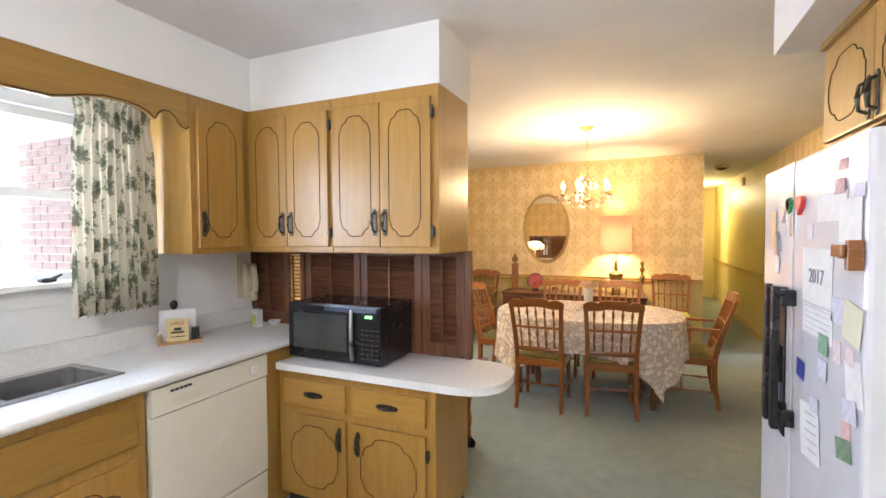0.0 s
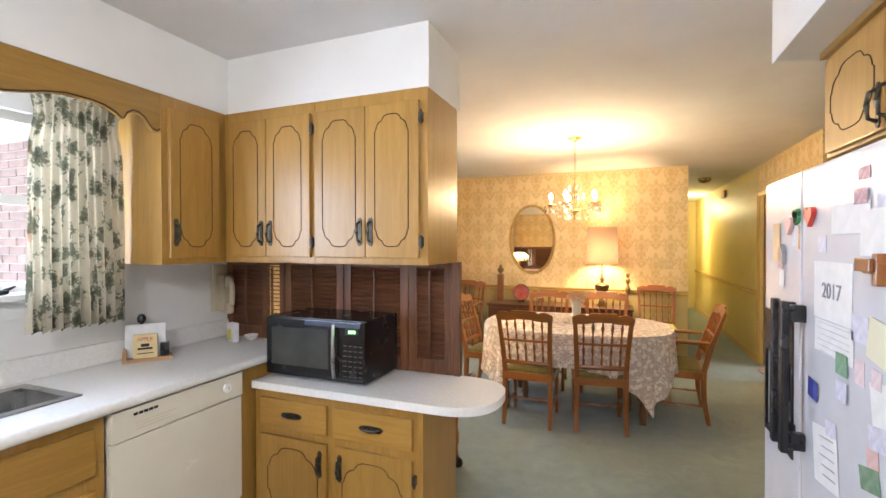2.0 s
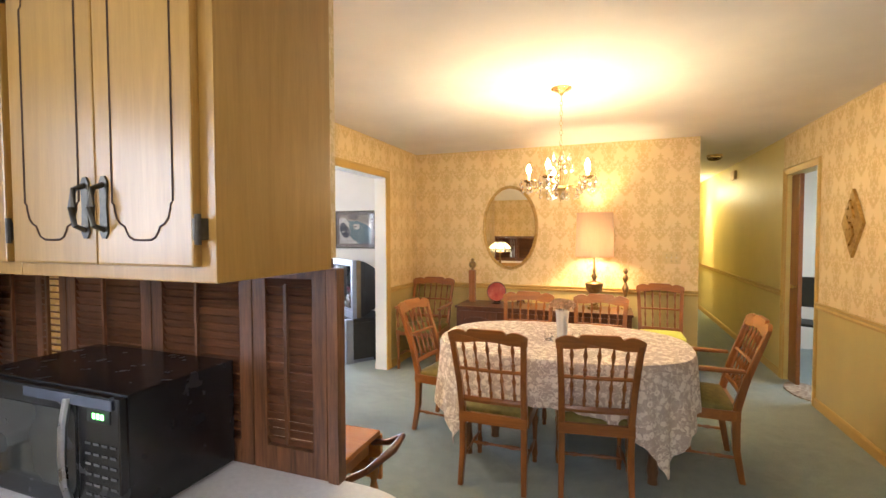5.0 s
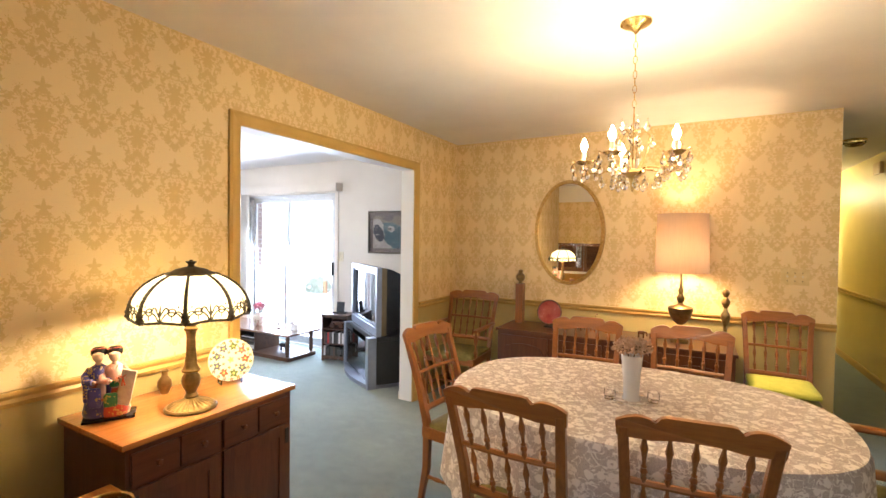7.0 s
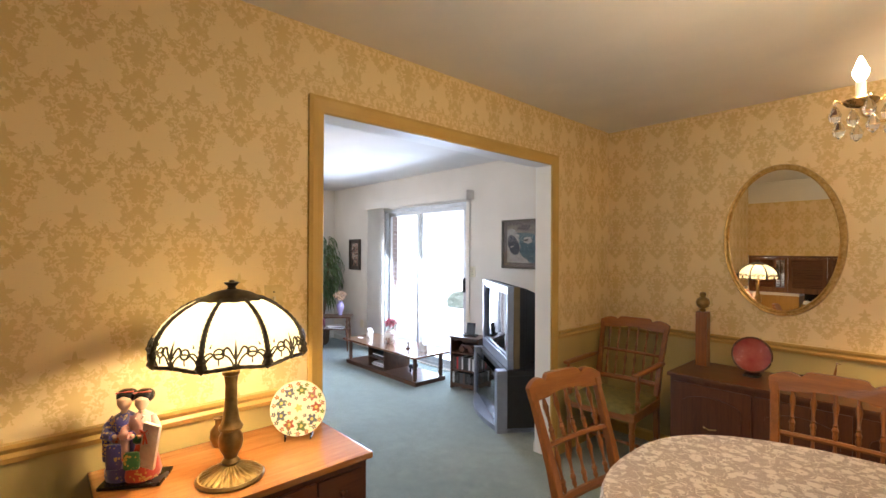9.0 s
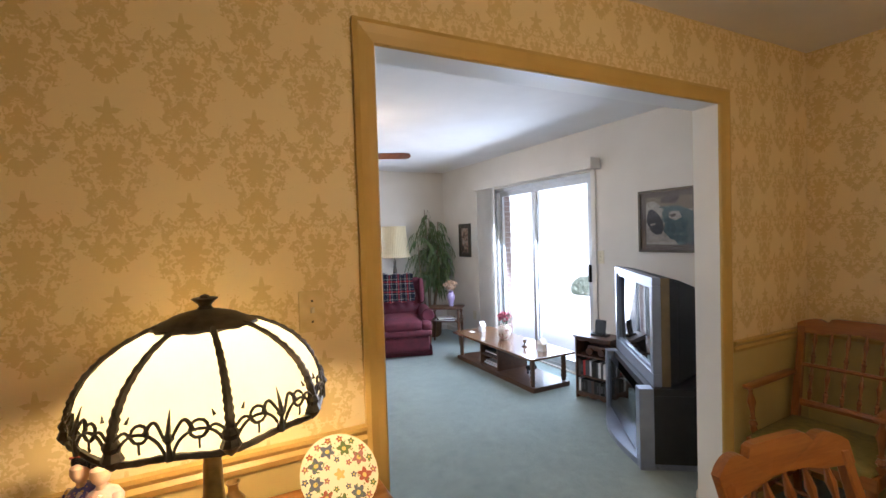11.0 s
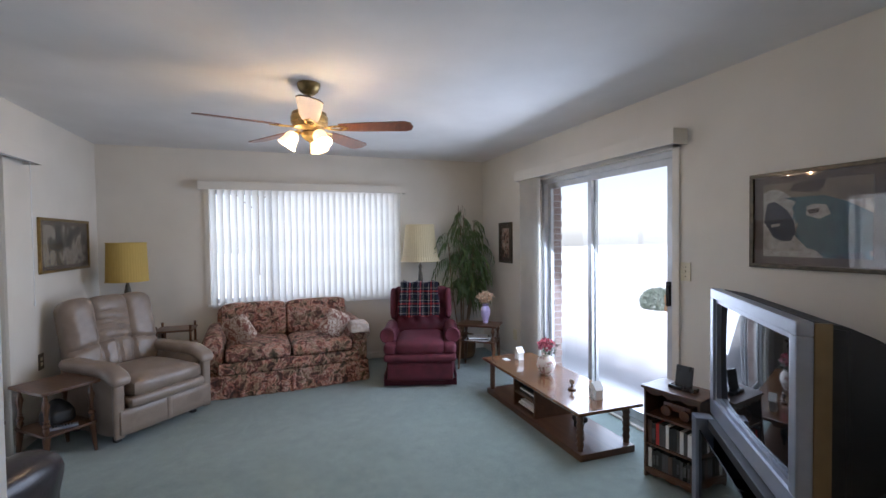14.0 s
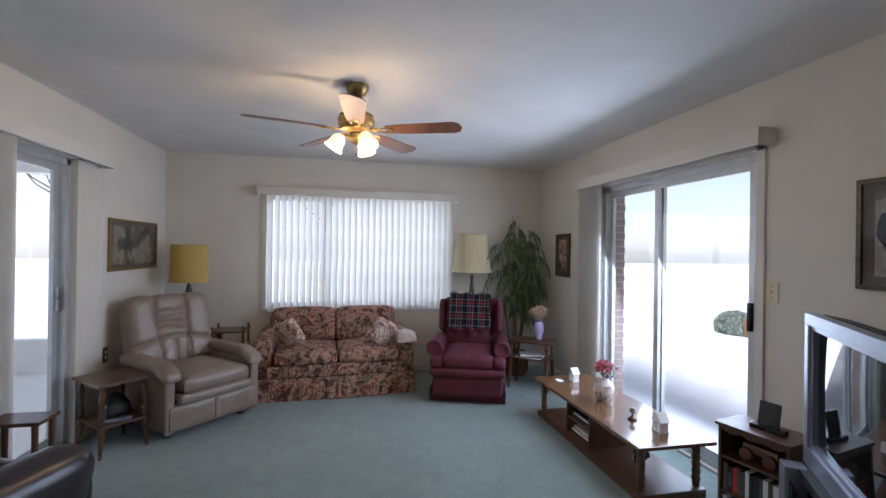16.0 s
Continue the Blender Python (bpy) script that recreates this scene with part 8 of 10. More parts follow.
def pleated_lamp(name, loc, label, r0, r1, z0, z1, mat, floor=True, flare=0.0, fold=0.003):
    c = thing(name, loc, label=label, category="lamp")
    if floor:
        part("base", lathe(bmesh.new(), [(0.13, 0), (0.13, 0.012), (0.09, 0.03), (0.03, 0.045), (0.015, 0.06)], 24), BRONZE, c, smooth=True)
        part("pole", lathe(bmesh.new(), [(0.011, 0.06), (0.011, z0 - 0.45), (0.022, z0 - 0.42), (0.028, z0 - 0.36), (0.018, z0 - 0.30), (0.03, z0 - 0.22), (0.024, z0 - 0.15), (0.016, z0 - 0.10), (0.022, z0 - 0.06), (0.009, z0 - 0.03), (0.006, z0 + 0.1)], 16), BRONZE, c, smooth=True)
    else:
        part("base", lathe(bmesh.new(), [(0.08, 0), (0.08, 0.012), (0.05, 0.03), (0.02, 0.05), (0.03, 0.09), (0.06, 0.17), (0.065, 0.26), (0.04, 0.34), (0.02, 0.38), (0.03, 0.42), (0.012, z0 - 0.02), (0.006, z0 + 0.1)], 20), BRONZE, c, smooth=True)
    bm = bmesh.new()
    rows = []
    for j in range(9):
        t = j / 8
        r = r0 + (r1 - r0) * (t ** (0.6 if flare else 1.0))
        rows.append([bm.verts.new(((r + fold * (k % 2)) * math.cos(2 * math.pi * k / 96), (r + fold * (k % 2)) * math.sin(2 * math.pi * k / 96), z0 + (z1 - z0) * t)) for k in range(96)])
    for a, b in zip(rows, rows[1:]):
        for k in range(96):
            bm.faces.new((a[k], a[(k + 1) % 96], b[(k + 1) % 96], b[k]))
    part("shade", bm, mat, c, "pleated fabric shade", smooth=False)
    for r, z in ((r0, z0), (r1, z1)):
        part("shade_trim", tube(bmesh.new(), [((r + 0.002) * math.cos(2 * math.pi * k / 40), (r + 0.002) * math.sin(2 * math.pi * k / 40), z) for k in range(40)], 0.005, 6, True), mat, c, smooth=True)
    return c


pleated_lamp("floor_lamp", (-6.98, 5.52, 0), "bronze floor lamp with a flared cream pleated shade, unlit", 0.225, 0.165, 1.175, 1.60, SHADE_CREAM, flare=1)
c = thing("corner_table", (-6.95, 2.62, 0), label="small dark corner table behind the taupe recliner", category="side table")
part("top", boxes((-0.25, 0.25, -0.25, 0.25, 0.53, 0.55), bev=0.004), WALT, c)
for x in (-0.21, 0.21):
    for y in (-0.21, 0.21):
        part("leg", tube(bmesh.new(), [(x, y, 0), (x, y, 0.53)], [0.012, 0.018], 8), WALTZ, c, smooth=True)
pl = pleated_lamp("table_lamp", (-6.88, 2.60, 0.55), "table lamp with a yellow pleated drum shade, unlit", 0.172, 0.160, 0.525, 0.885, SHADE_GOLD, floor=False, fold=0.001)
c = thing("side_rack", (-6.75, 3.02, 0), label="small walnut two-shelf stand beside the loveseat", category="side table")
for z in (0.45, 0.60):
    part("shelf", boxes((-0.14, 0.14, -0.16, 0.16, z, z + 0.018), bev=0.003), WALT, c)
for x in (-0.12, 0.12):
    for y in (-0.14, 0.14):
        part("leg", tube(bmesh.new(), [(x, y, 0), (x, y, 0.66)], 0.011, 8), WALTZ, c, smooth=True)


def build_palm():
    c = thing("palm_plant", (-6.95, 6.03, 0), label="tall artificial bamboo palm with drooping narrow leaves in a basket", category="plant")
    part("basket", lathe(bmesh.new(), [(0.13, 0), (0.16, 0.05), (0.17, 0.24), (0.155, 0.26), (0.15, 0.24), (0, 0.22)], 20), BARK, c, "woven brown basket", smooth=True)
    rnd = random.Random(11)
    stems, leaves = bmesh.new(), bmesh.new()
    stems_list = []
    for k in range(9):
        a = rnd.uniform(0, 6.28)
        top = (1.84, 1.72, 1.62, 1.50, 1.66, 1.38, 1.24, 1.54, 1.10)[k]
        x1, y1 = 0.10 * math.cos(a), 0.15 * math.sin(a) - 0.02 + (0.05 if k > 3 else -0.02)
        pts = [(0.04 * math.cos(a), 0.04 * math.sin(a), 0.2), (x1 * 0.7, y1 * 0.7, top * 0.55), (x1, y1, top)]
        tube(stems, pts, [0.009, 0.007, 0.004], 6)
        stems_list.append(((x1, y1), top))
        lean = Vector((rnd.uniform(-0.02, 0.05), rnd.uniform(-0.05, 0.05), 0))
        for j in range(11):
            h = top - 0.02 - (top - 0.85) * (j / 10) ** 1.15
            f = h / top
            q = a + 2.4 * j + rnd.uniform(-0.5, 0.5)
            d = Vector((math.cos(q) * (0.9 if math.cos(q) > 0 else 0.5), math.sin(q), 0))
            ln = rnd.uniform(0.10, 0.22) * (0.75 if h > 1.6 or h < 1.1 else 1.0)
            start = Vector((x1 * f, y1 * f, h)) + lean * f
            arc = [start + d * ln * t + Vector((0, 0, 0.07 * math.sin(2.2 * t) - 0.24 * t * t)) for t in (0, 0.25, 0.5, 0.75, 1.0)]
            tube(stems, arc, [0.0025, 0.002, 0.0018, 0.0014, 0.001], 4)
            for i in range(15):
                t = 0.12 + 0.88 * i / 14
                p0 = start + d * ln * t + Vector((0, 0, 0.07 * math.sin(2.2 * t) - 0.24 * t * t))
                side = Vector((-d.y, d.x, 0)) * (1 if i % 2 else -1)
                lf = rnd.uniform(0.10, 0.19)
                p1 = p0 + side * lf * 0.30 + d * lf * 0.15 + Vector((0, 0, -lf * 0.25))
                p2 = p0 + side * lf * rnd.uniform(0.3, 0.5) + d * lf * 0.3 + Vector((0, 0, -lf * 0.95))
                p2.x = max(p2.x, -0.26)
                p2.y = min(p2.y, 0.38)
                w = rnd.uniform(0.006, 0.010)
                s = d * w
                vs = [leaves.verts.new(p) for p in (p0, p1 - s, p1 + s, p2)]
                leaves.faces.new((vs[0], vs[1], vs[2]))
                leaves.faces.new((vs[1], vs[3], vs[2]))
    part("cane", stems, BARK, c, "brown cane stems", kind="stuff")
    part("leaves", leaves, LEAF, c, "narrow drooping green leaves", kind="stuff")


build_palm()


def build_fan():
    X, Y = -4.81, 4.17
    c = thing("ceiling_fan", (X, Y, CEIL), label="brass ceiling fan with wooden blades and three lit tulip shades", category="ceiling fan")
    part("canopy", lathe(bmesh.new(), [(0.07, -0.001), (0.07, -0.02), (0.055, -0.05), (0.03, -0.07), (0.014, -0.075)], 24), BRONZE_L, c, smooth=True)
    part("downrod", tube(bmesh.new(), [(0, 0, -0.07), (0, 0, -0.17)], 0.012, 10), BRONZE_L, c, smooth=True)
    part("motor_housing", lathe(bmesh.new(), [(0.03, -0.155), (0.07, -0.165), (0.105, -0.185), (0.11, -0.215), (0.108, -0.25), (0.095, -0.275), (0.06, -0.29), (0.04, -0.295)], 28), BRONZE_L, c, smooth=True)
    part("motor_band", lathe(bmesh.new(), [(0.1105, -0.205), (0.1135, -0.21), (0.1135, -0.245), (0.1105, -0.25)], 28), BRASS, c, "polished brass band", smooth=True)
    part("light_hub", lathe(bmesh.new(), [(0.04, -0.295), (0.05, -0.305), (0.05, -0.33), (0.03, -0.35), (0.012, -0.36), (0.0, -0.37)], 20), BRONZE_L, c, smooth=True)
    bw = wood("fan_blade_walnut", (0.10, 0.035, 0.018), (0.22, 0.085, 0.04), "x", 0.35)
    for k in range(5):
        a = 69 + 72 * k
        m = pose(0, 0, -0.275, 0, 0, a) @ pose(0, 0, 0, -11, 0, 0)
        pts = [(0.19, -0.045), (0.30, -0.058), (0.60, -0.068), (0.635, -0.05), (0.65, 0.0), (0.635, 0.05), (0.60, 0.068), (0.30, 0.058), (0.19, 0.045)]
        bm = prism(bmesh.new(), pts, "z", -0.003, 0.003)
        bmesh.ops.transform(bm, matrix=m, verts=bm.verts)
        b = part("blade", bm, bw, c, "dark reddish wood blade")
        bm = tube(bmesh.new(), [(0.09, 0, 0), (0.14, 0.02, -0.005), (0.2, 0.03, -0.005), (0.24, 0.0, -0.005), (0.2, -0.03, -0.005), (0.14, -0.02, -0.005), (0.09, 0, 0)], 0.006, 6)
        bmesh.ops.transform(bm, matrix=m, verts=bm.verts)
        part("blade_iron", bm, BRASS, c, smooth=True)
    for k, a in enumerate((30, 150, 270)):
        ca, sa = math.cos(radians(a)), math.sin(radians(a))
        part("light_arm", tube(bmesh.new(), [(0.04 * ca, 0.04 * sa, -0.315), (0.075 * ca, 0.075 * sa, -0.305), (0.09 * ca, 0.09 * sa, -0.315)], 0.008, 8), BRASS, c, smooth=True)
        m = pose(0.088 * ca, 0.088 * sa, -0.31, 0, 0, a) @ pose(0, 0, 0, 0, 148, 0) @ Matrix.Scale(0.8, 4)
        bm = lathe(bmesh.new(), [(0.02, 0.0), (0.035, 0.01), (0.048, 0.035), (0.052, 0.07), (0.062, 0.105), (0.070, 0.12)], 36, flute=0.09, m=m)
        bm.faces.ensure_lookup_table()
        bmesh.ops.delete(bm, geom=[f for f in bm.faces if len(f.verts) > 4], context="FACES")
        s = part("tulip_shade", bm, TULIPGLOW, c, "lit fluted glass shade", smooth=True)
        s.visible_shadow = False
        b = part("bulb", lathe(bmesh.new(), [(0.012, 0.02), (0.022, 0.05), (0.018, 0.075), (0, 0.085)], 12, m=m), FLAME, c, "lit bulb", smooth=True)
        b.visible_shadow = False
    part("pull_chain", tube(bmesh.new(), [(0.02, 0.0, -0.36), (0.02, 0.0, -0.43)], 0.0015, 5), BRASS, c)
    part("chain_fob", lathe(bmesh.new(), [(0, -0.445), (0.006, -0.435), (0.004, -0.42), (0, -0.415)], 8, (0.02, 0, 0)), BLACK, c, smooth=True)


build_fan()


def picture(name, at, axis, sg, w, h, frame_mat, mat_mat, print_mat, label, fw=0.022, mw=0.06):
    c = thing(name, at, label=label, category="picture")

    def pl(bm):
        for v in bm.verts:
            v.co = Vector((sg * v.co.y, v.co.x, v.co.z)) if axis == "x" else Vector((v.co.x, sg * v.co.y, v.co.z))
        return bm
    a, b = w / 2, h / 2
    part("frame", pl(boxes((-a, a, 0, 0.02, b - fw, b), (-a, a, 0, 0.02, -b, -b + fw), (-a, -a + fw, 0, 0.02, -b + fw, b - fw), (a - fw, a, 0, 0.02, -b + fw, b - fw), bev=0.004)), frame_mat, c)
    part("mount", pl(boxes((-a + fw, a - fw, 0.001, 0.008, -b + fw, b - fw))), mat_mat, c)
    part("print", pl(boxes((-a + fw + mw, a - fw - mw, 0.0085, 0.0095, -b + fw + mw * 0.8, b - fw - mw * 0.8))), print_mat, c)
    part("glazing", pl(boxes((-a + fw, a - fw, 0.0125, 0.0140, -b + fw, b - fw))), PANE, c)
    return c


def print_mat(name, stops, scale, dist=1.0):
    m, n, l, p = nodes_of(name, 0.7)
    a = noise_out(n, l, coords(n, l), scale, 3, 0.6, dist)
    l.new(ramp(n, l, a, stops), p.inputs["Base Color"])
    return m


TAUPE = mottled("taupe_mount", (0.085, 0.066, 0.056), (0.11, 0.088, 0.075), 9, 0.8, 0, 0)
north_print = picture("framed_print", (-3.34, 6.458, 1.52), "y", -1, 0.63, 0.505, BRONZE, TAUPE, print_mat("harbour_print", [(0.36, (0.03, 0.035, 0.045)), (0.45, (0.05, 0.10, 0.13)), (0.50, (0.10, 0.17, 0.19)), (0.54, (0.34, 0.31, 0.26)), (0.60, (0.16, 0.12, 0.10)), (0.68, (0.42, 0.36, 0.28))], 7, 0.3), "dark framed landscape print with a wide taupe mount", mw=0.05)
SNOW = mottled("print_snow", (0.25, 0.23, 0.20), (0.42, 0.39, 0.34), 40, 0.7, 0, 0)
ROCK = mottled("print_rock", (0.010, 0.014, 0.028), (0.030, 0.035, 0.05), 30, 0.7, 0, 0)
TEAL = mottled("print_river", (0.015, 0.05, 0.065), (0.07, 0.13, 0.14), 30, 0.7, 0, 0)
HILL = mottled("print_hill", (0.03, 0.025, 0.02), (0.07, 0.055, 0.045), 24, 0.7, 0, 0)
TAN = mottled("print_sky", (0.14, 0.11, 0.08), (0.20, 0.16, 0.12), 12, 0.7, 0, 0)
for k, (nm, mt, lb, pts) in enumerate((
        ("sky_shape", TAN, "brown printed sky", [(0, 1), (0, 0.72), (1, 0.72), (1, 1)]),
        ("snow_shape", SNOW, "pale printed snow", [(0, 0), (0.60, 0), (0.52, 0.10), (0.40, 0.18), (0.34, 0.30), (0.30, 0.5), (0.34, 0.72), (0.25, 0.85), (0.16, 0.92), (0.08, 0.93), (0, 0.88)]),
        ("river_shape", TEAL, "teal printed river", [(0.22, 0.80), (0.34, 0.74), (0.30, 0.66), (0.36, 0.45), (0.33, 0.28), (0.45, 0.12), (0.70, 0.05), (1, 0.10), (1, 0.55), (0.80, 0.70), (0.60, 0.80)]),
        ("hill_shape", HILL, "dark printed hill", [(0.27, 0.89), (0.32, 0.99), (0.40, 1.0), (0.62, 1.0), (0.60, 0.92), (0.55, 0.85), (0.42, 0.86)]),
        ("bank_shape", SNOW, "pale printed bank", [(0.44, 0.66), (0.50, 0.70), (0.62, 0.68), (0.66, 0.56), (0.56, 0.50), (0.44, 0.55)]),
        ("shoal_shape", HILL, "dark printed shoal", [(0.44, 0.62), (0.56, 0.64), (0.55, 0.58), (0.47, 0.57)]),
        ("rock_shape", ROCK, "black printed rock", [(0.02, 0.60), (0.05, 0.74), (0.12, 0.76), (0.19, 0.70), (0.26, 0.62), (0.32, 0.48), (0.34, 0.32), (0.29, 0.22), (0.20, 0.21), (0.11, 0.27), (0.06, 0.38), (0.01, 0.48)]),
        ("frost_shape", SNOW, "pale printed frost", [(0.08, 0.44), (0.18, 0.46), (0.18, 0.42), (0.09, 0.40)]))):
    W_, H_ = 0.486 - 0.002, 0.505 - 0.044 - 0.08 - 0.002
    outline = [(-W_ / 2 + W_ * u, -H_ / 2 + H_ * v) for u, v in pts]
    part(nm, prism(bmesh.new(), outline, "y", -0.0099 - 0.0003 * k, -0.0092 - 0.0003 * k), mt, north_print, lb)
picture("framed_print", (-6.60, 6.458, 1.38), "y", -1, 0.32, 0.47, BRONZE, TAUPE, print_mat("figure_print", [(0.40, (0.05, 0.04, 0.035)), (0.48, (0.40, 0.22, 0.16)), (0.55, (0.60, 0.50, 0.40)), (0.63, (0.10, 0.09, 0.08))], 14), "small upright dark framed print", mw=0.055)
picture("framed_print", (-6.54, 2.252, 1.425), "y", 1, 0.92, 0.435, BRONZE_L, mottled("brown_mount", (0.10, 0.08, 0.065), (0.14, 0.11, 0.09), 9, 0.8, 0, 0), print_mat("lake_print", [(0.40, (0.035, 0.03, 0.025)), (0.50, (0.10, 0.085, 0.065)), (0.56, (0.28, 0.25, 0.20)), (0.64, (0.20, 0.17, 0.13))], 4, 0.4), "wide gilt-framed brown landscape print above the recliner", mw=0.04)


def sliding_door(name, y, sg, x0, x1, z1, open_left, label):
    """Aluminium patio door in a wall that faces along y; sg points into the room."""
    d = thing(name, ((x0 + x1) / 2, y, 0), label=label)
    tagged(d, kind="structure")
    yo = y - sg * 0.11
    f = 0.045
    part("window_frame", boxes((x0, x0 + f, yo, yo + sg * 0.08 if sg > 0 else yo, 0.02, z1) if sg > 0 else (x0, x0 + f, yo - 0.08, yo, 0.02, z1), (x1 - f, x1, min(yo, yo + sg * 0.08), max(yo, yo + sg * 0.08), 0.02, z1), (x0, x1, min(yo, yo + sg * 0.08), max(yo, yo + sg * 0.08), z1 - f, z1), (x0, x1, min(yo, yo + sg * 0.08), max(yo, yo + sg * 0.08), 0.02, 0.055), bev=0.003), ALU, d, w=True)
    xm = (x0 + x1) / 2 + (0.09 * sg if sg < 0 else 0)
    for k, (a, b) in enumerate(((x0 + f, xm + 0.03), (xm - 0.03, x1 - f))):
        yc = yo + sg * (0.02 if k == 0 else 0.055)
        sash = part("sash", boxes((a, a + 0.05, yc - 0.014, yc + 0.014, 0.056, z1 - f - 0.001), (b - 0.05, b, yc - 0.014, yc + 0.014, 0.056, z1 - f - 0.001), (a + 0.05, b - 0.05, yc - 0.014, yc + 0.014, 0.056, 0.12), (a + 0.05, b - 0.05, yc - 0.014, yc + 0.014, z1 - f - 0.05, z1 - f - 0.001), bev=0.002), ALU, d, w=True)
        part("pane", boxes((a + 0.05, b - 0.05, yc - 0.003, yc + 0.003, 0.12, z1 - f - 0.05)), PANE, sash, w=True)
        if (k == 1) != open_left:
            hx = b - 0.025 if not open_left else a + 0.025
            part("pull_handle", boxes((hx - 0.012, hx + 0.012, min(yc + sg * 0.014, yc + sg * 0.04), max(yc + sg * 0.014, yc + sg * 0.04), 0.96, 1.13), bev=0.004), BLACK if sg < 0 else CHROME, sash, "pull handle", w=True)
    part("trim_boards", boxes((x0 - 0.055, x0 - 0.001, min(y, y + sg * 0.015), max(y, y + sg * 0.015), 0, z1 + 0.05), (x1 + 0.001, x1 + 0.055, min(y, y + sg * 0.015), max(y, y + sg * 0.015), 0, z1 + 0.05), (x0 - 0.055, x1 + 0.055, min(y, y + sg * 0.015), max(y, y + sg * 0.015), z1 + 0.001, z1 + 0.05), bev=0.003), LIVP, d, w=True)
    return d


sliding_door("door_2", 6.46, -1, NDOOR[0], NDOOR[1], 2.02, False, "aluminium sliding glass patio door")
sliding_door("door_3", 2.25, 1, SDOOR[0], SDOOR[1], 2.02, True, "aluminium sliding glass door to the porch")


def blinds_stack(name, x0, x1, y, z0, z1, n, label, axis="y"):
    c = thing(name, ((x0 + x1) / 2, y, z0), label=label, category="vertical blind")
    for k in range(n):
        x = x0 + (x1 - x0) * (k + 0.5) / n
        w = 0.044
        bm = bmesh.new()
        lo, hi = [], []
        for i in range(5):
            t = -1 + i / 2
            p = Vector((t * w, 0.006 * (1 - t * t), 0))
            p = Matrix.Rotation(radians(7 + 3 * (k % 3)), 3, "Z") @ p
            lo.append(bm.verts.new((x + p.x, y + p.y, z0)))
            hi.append(bm.verts.new((x + p.x, y + p.y, z1)))
        for i in range(4):
            bm.faces.new((lo[i], lo[i + 1], hi[i + 1], hi[i]))
        bmesh.ops.solidify(bm, geom=bm.faces[:], thickness=0.001)
        part("vane", bm, BLIND, c, smooth=True, w=True)
    return c


def valance(name, x0, x1, y, sg, z0, z1, label):
    c = thing(name, ((x0 + x1) / 2, y, z0), label=label, category="valance")
    d = 0.12
    part("front_board", boxes((x0, x1, *sorted((y + sg * d, y + sg * (d - 0.014))), z0, z1), bev=0.003), LIVP, c, w=True)
    part("top_board", boxes((x0, x1, *sorted((y + sg * 0.001, y + sg * (d - 0.0145))), z1 - 0.012, z1)), LIVP, c, w=True)
    for xa, xb in ((x0, x0 + 0.014), (x1 - 0.014, x1)):
        part("end_board", boxes((xa, xb, *sorted((y + sg * 0.001, y + sg * (d - 0.0145))), z0, z1 - 0.0125)), LIVP, c, w=True)
    part("headrail", boxes((x0 + 0.02, x1 - 0.02, *sorted((y + sg * 0.04, y + sg * 0.075)), z0 + 0.015, z0 + 0.05)), ALU, c, "metal headrail", w=True)


valance("blind_valance", -6.17, -4.08, 6.46, -1, 2.03, 2.13, "off-white box valance above the sliding patio door")
valance("blind_valance", -5.93, -3.55, 2.25, 1, 2.01, 2.11, "off-white box valance above the porch door")
blinds_stack("vertical_blinds", -6.12, -5.80, 6.395, 0.03, 2.04, 15, "white vertical blinds drawn to one side of the patio door")
blinds_stack("vertical_blinds", -4.94, -4.60, 2.31, 0.03, 2.02, 14, "white vertical blinds gathered across the porch door")
c = thing("blind_wand_cord", (-5.83, 2.33, 0.9), label="thin white wand and cord of the porch door blinds", category="blind cord")
part("cord", tube(bmesh.new(), [(-5.83, 2.33, 2.02), (-5.83, 2.33, 1.05)], 0.003, 6), WHITEP, c, w=True)
part("tassel", lathe(bmesh.new(), [(0.003, 1.05), (0.008, 1.03), (0.006, 1.0), (0, 0.995)], 8, (-5.83, 2.33, 0)), WHITEP, c, smooth=True, w=True)


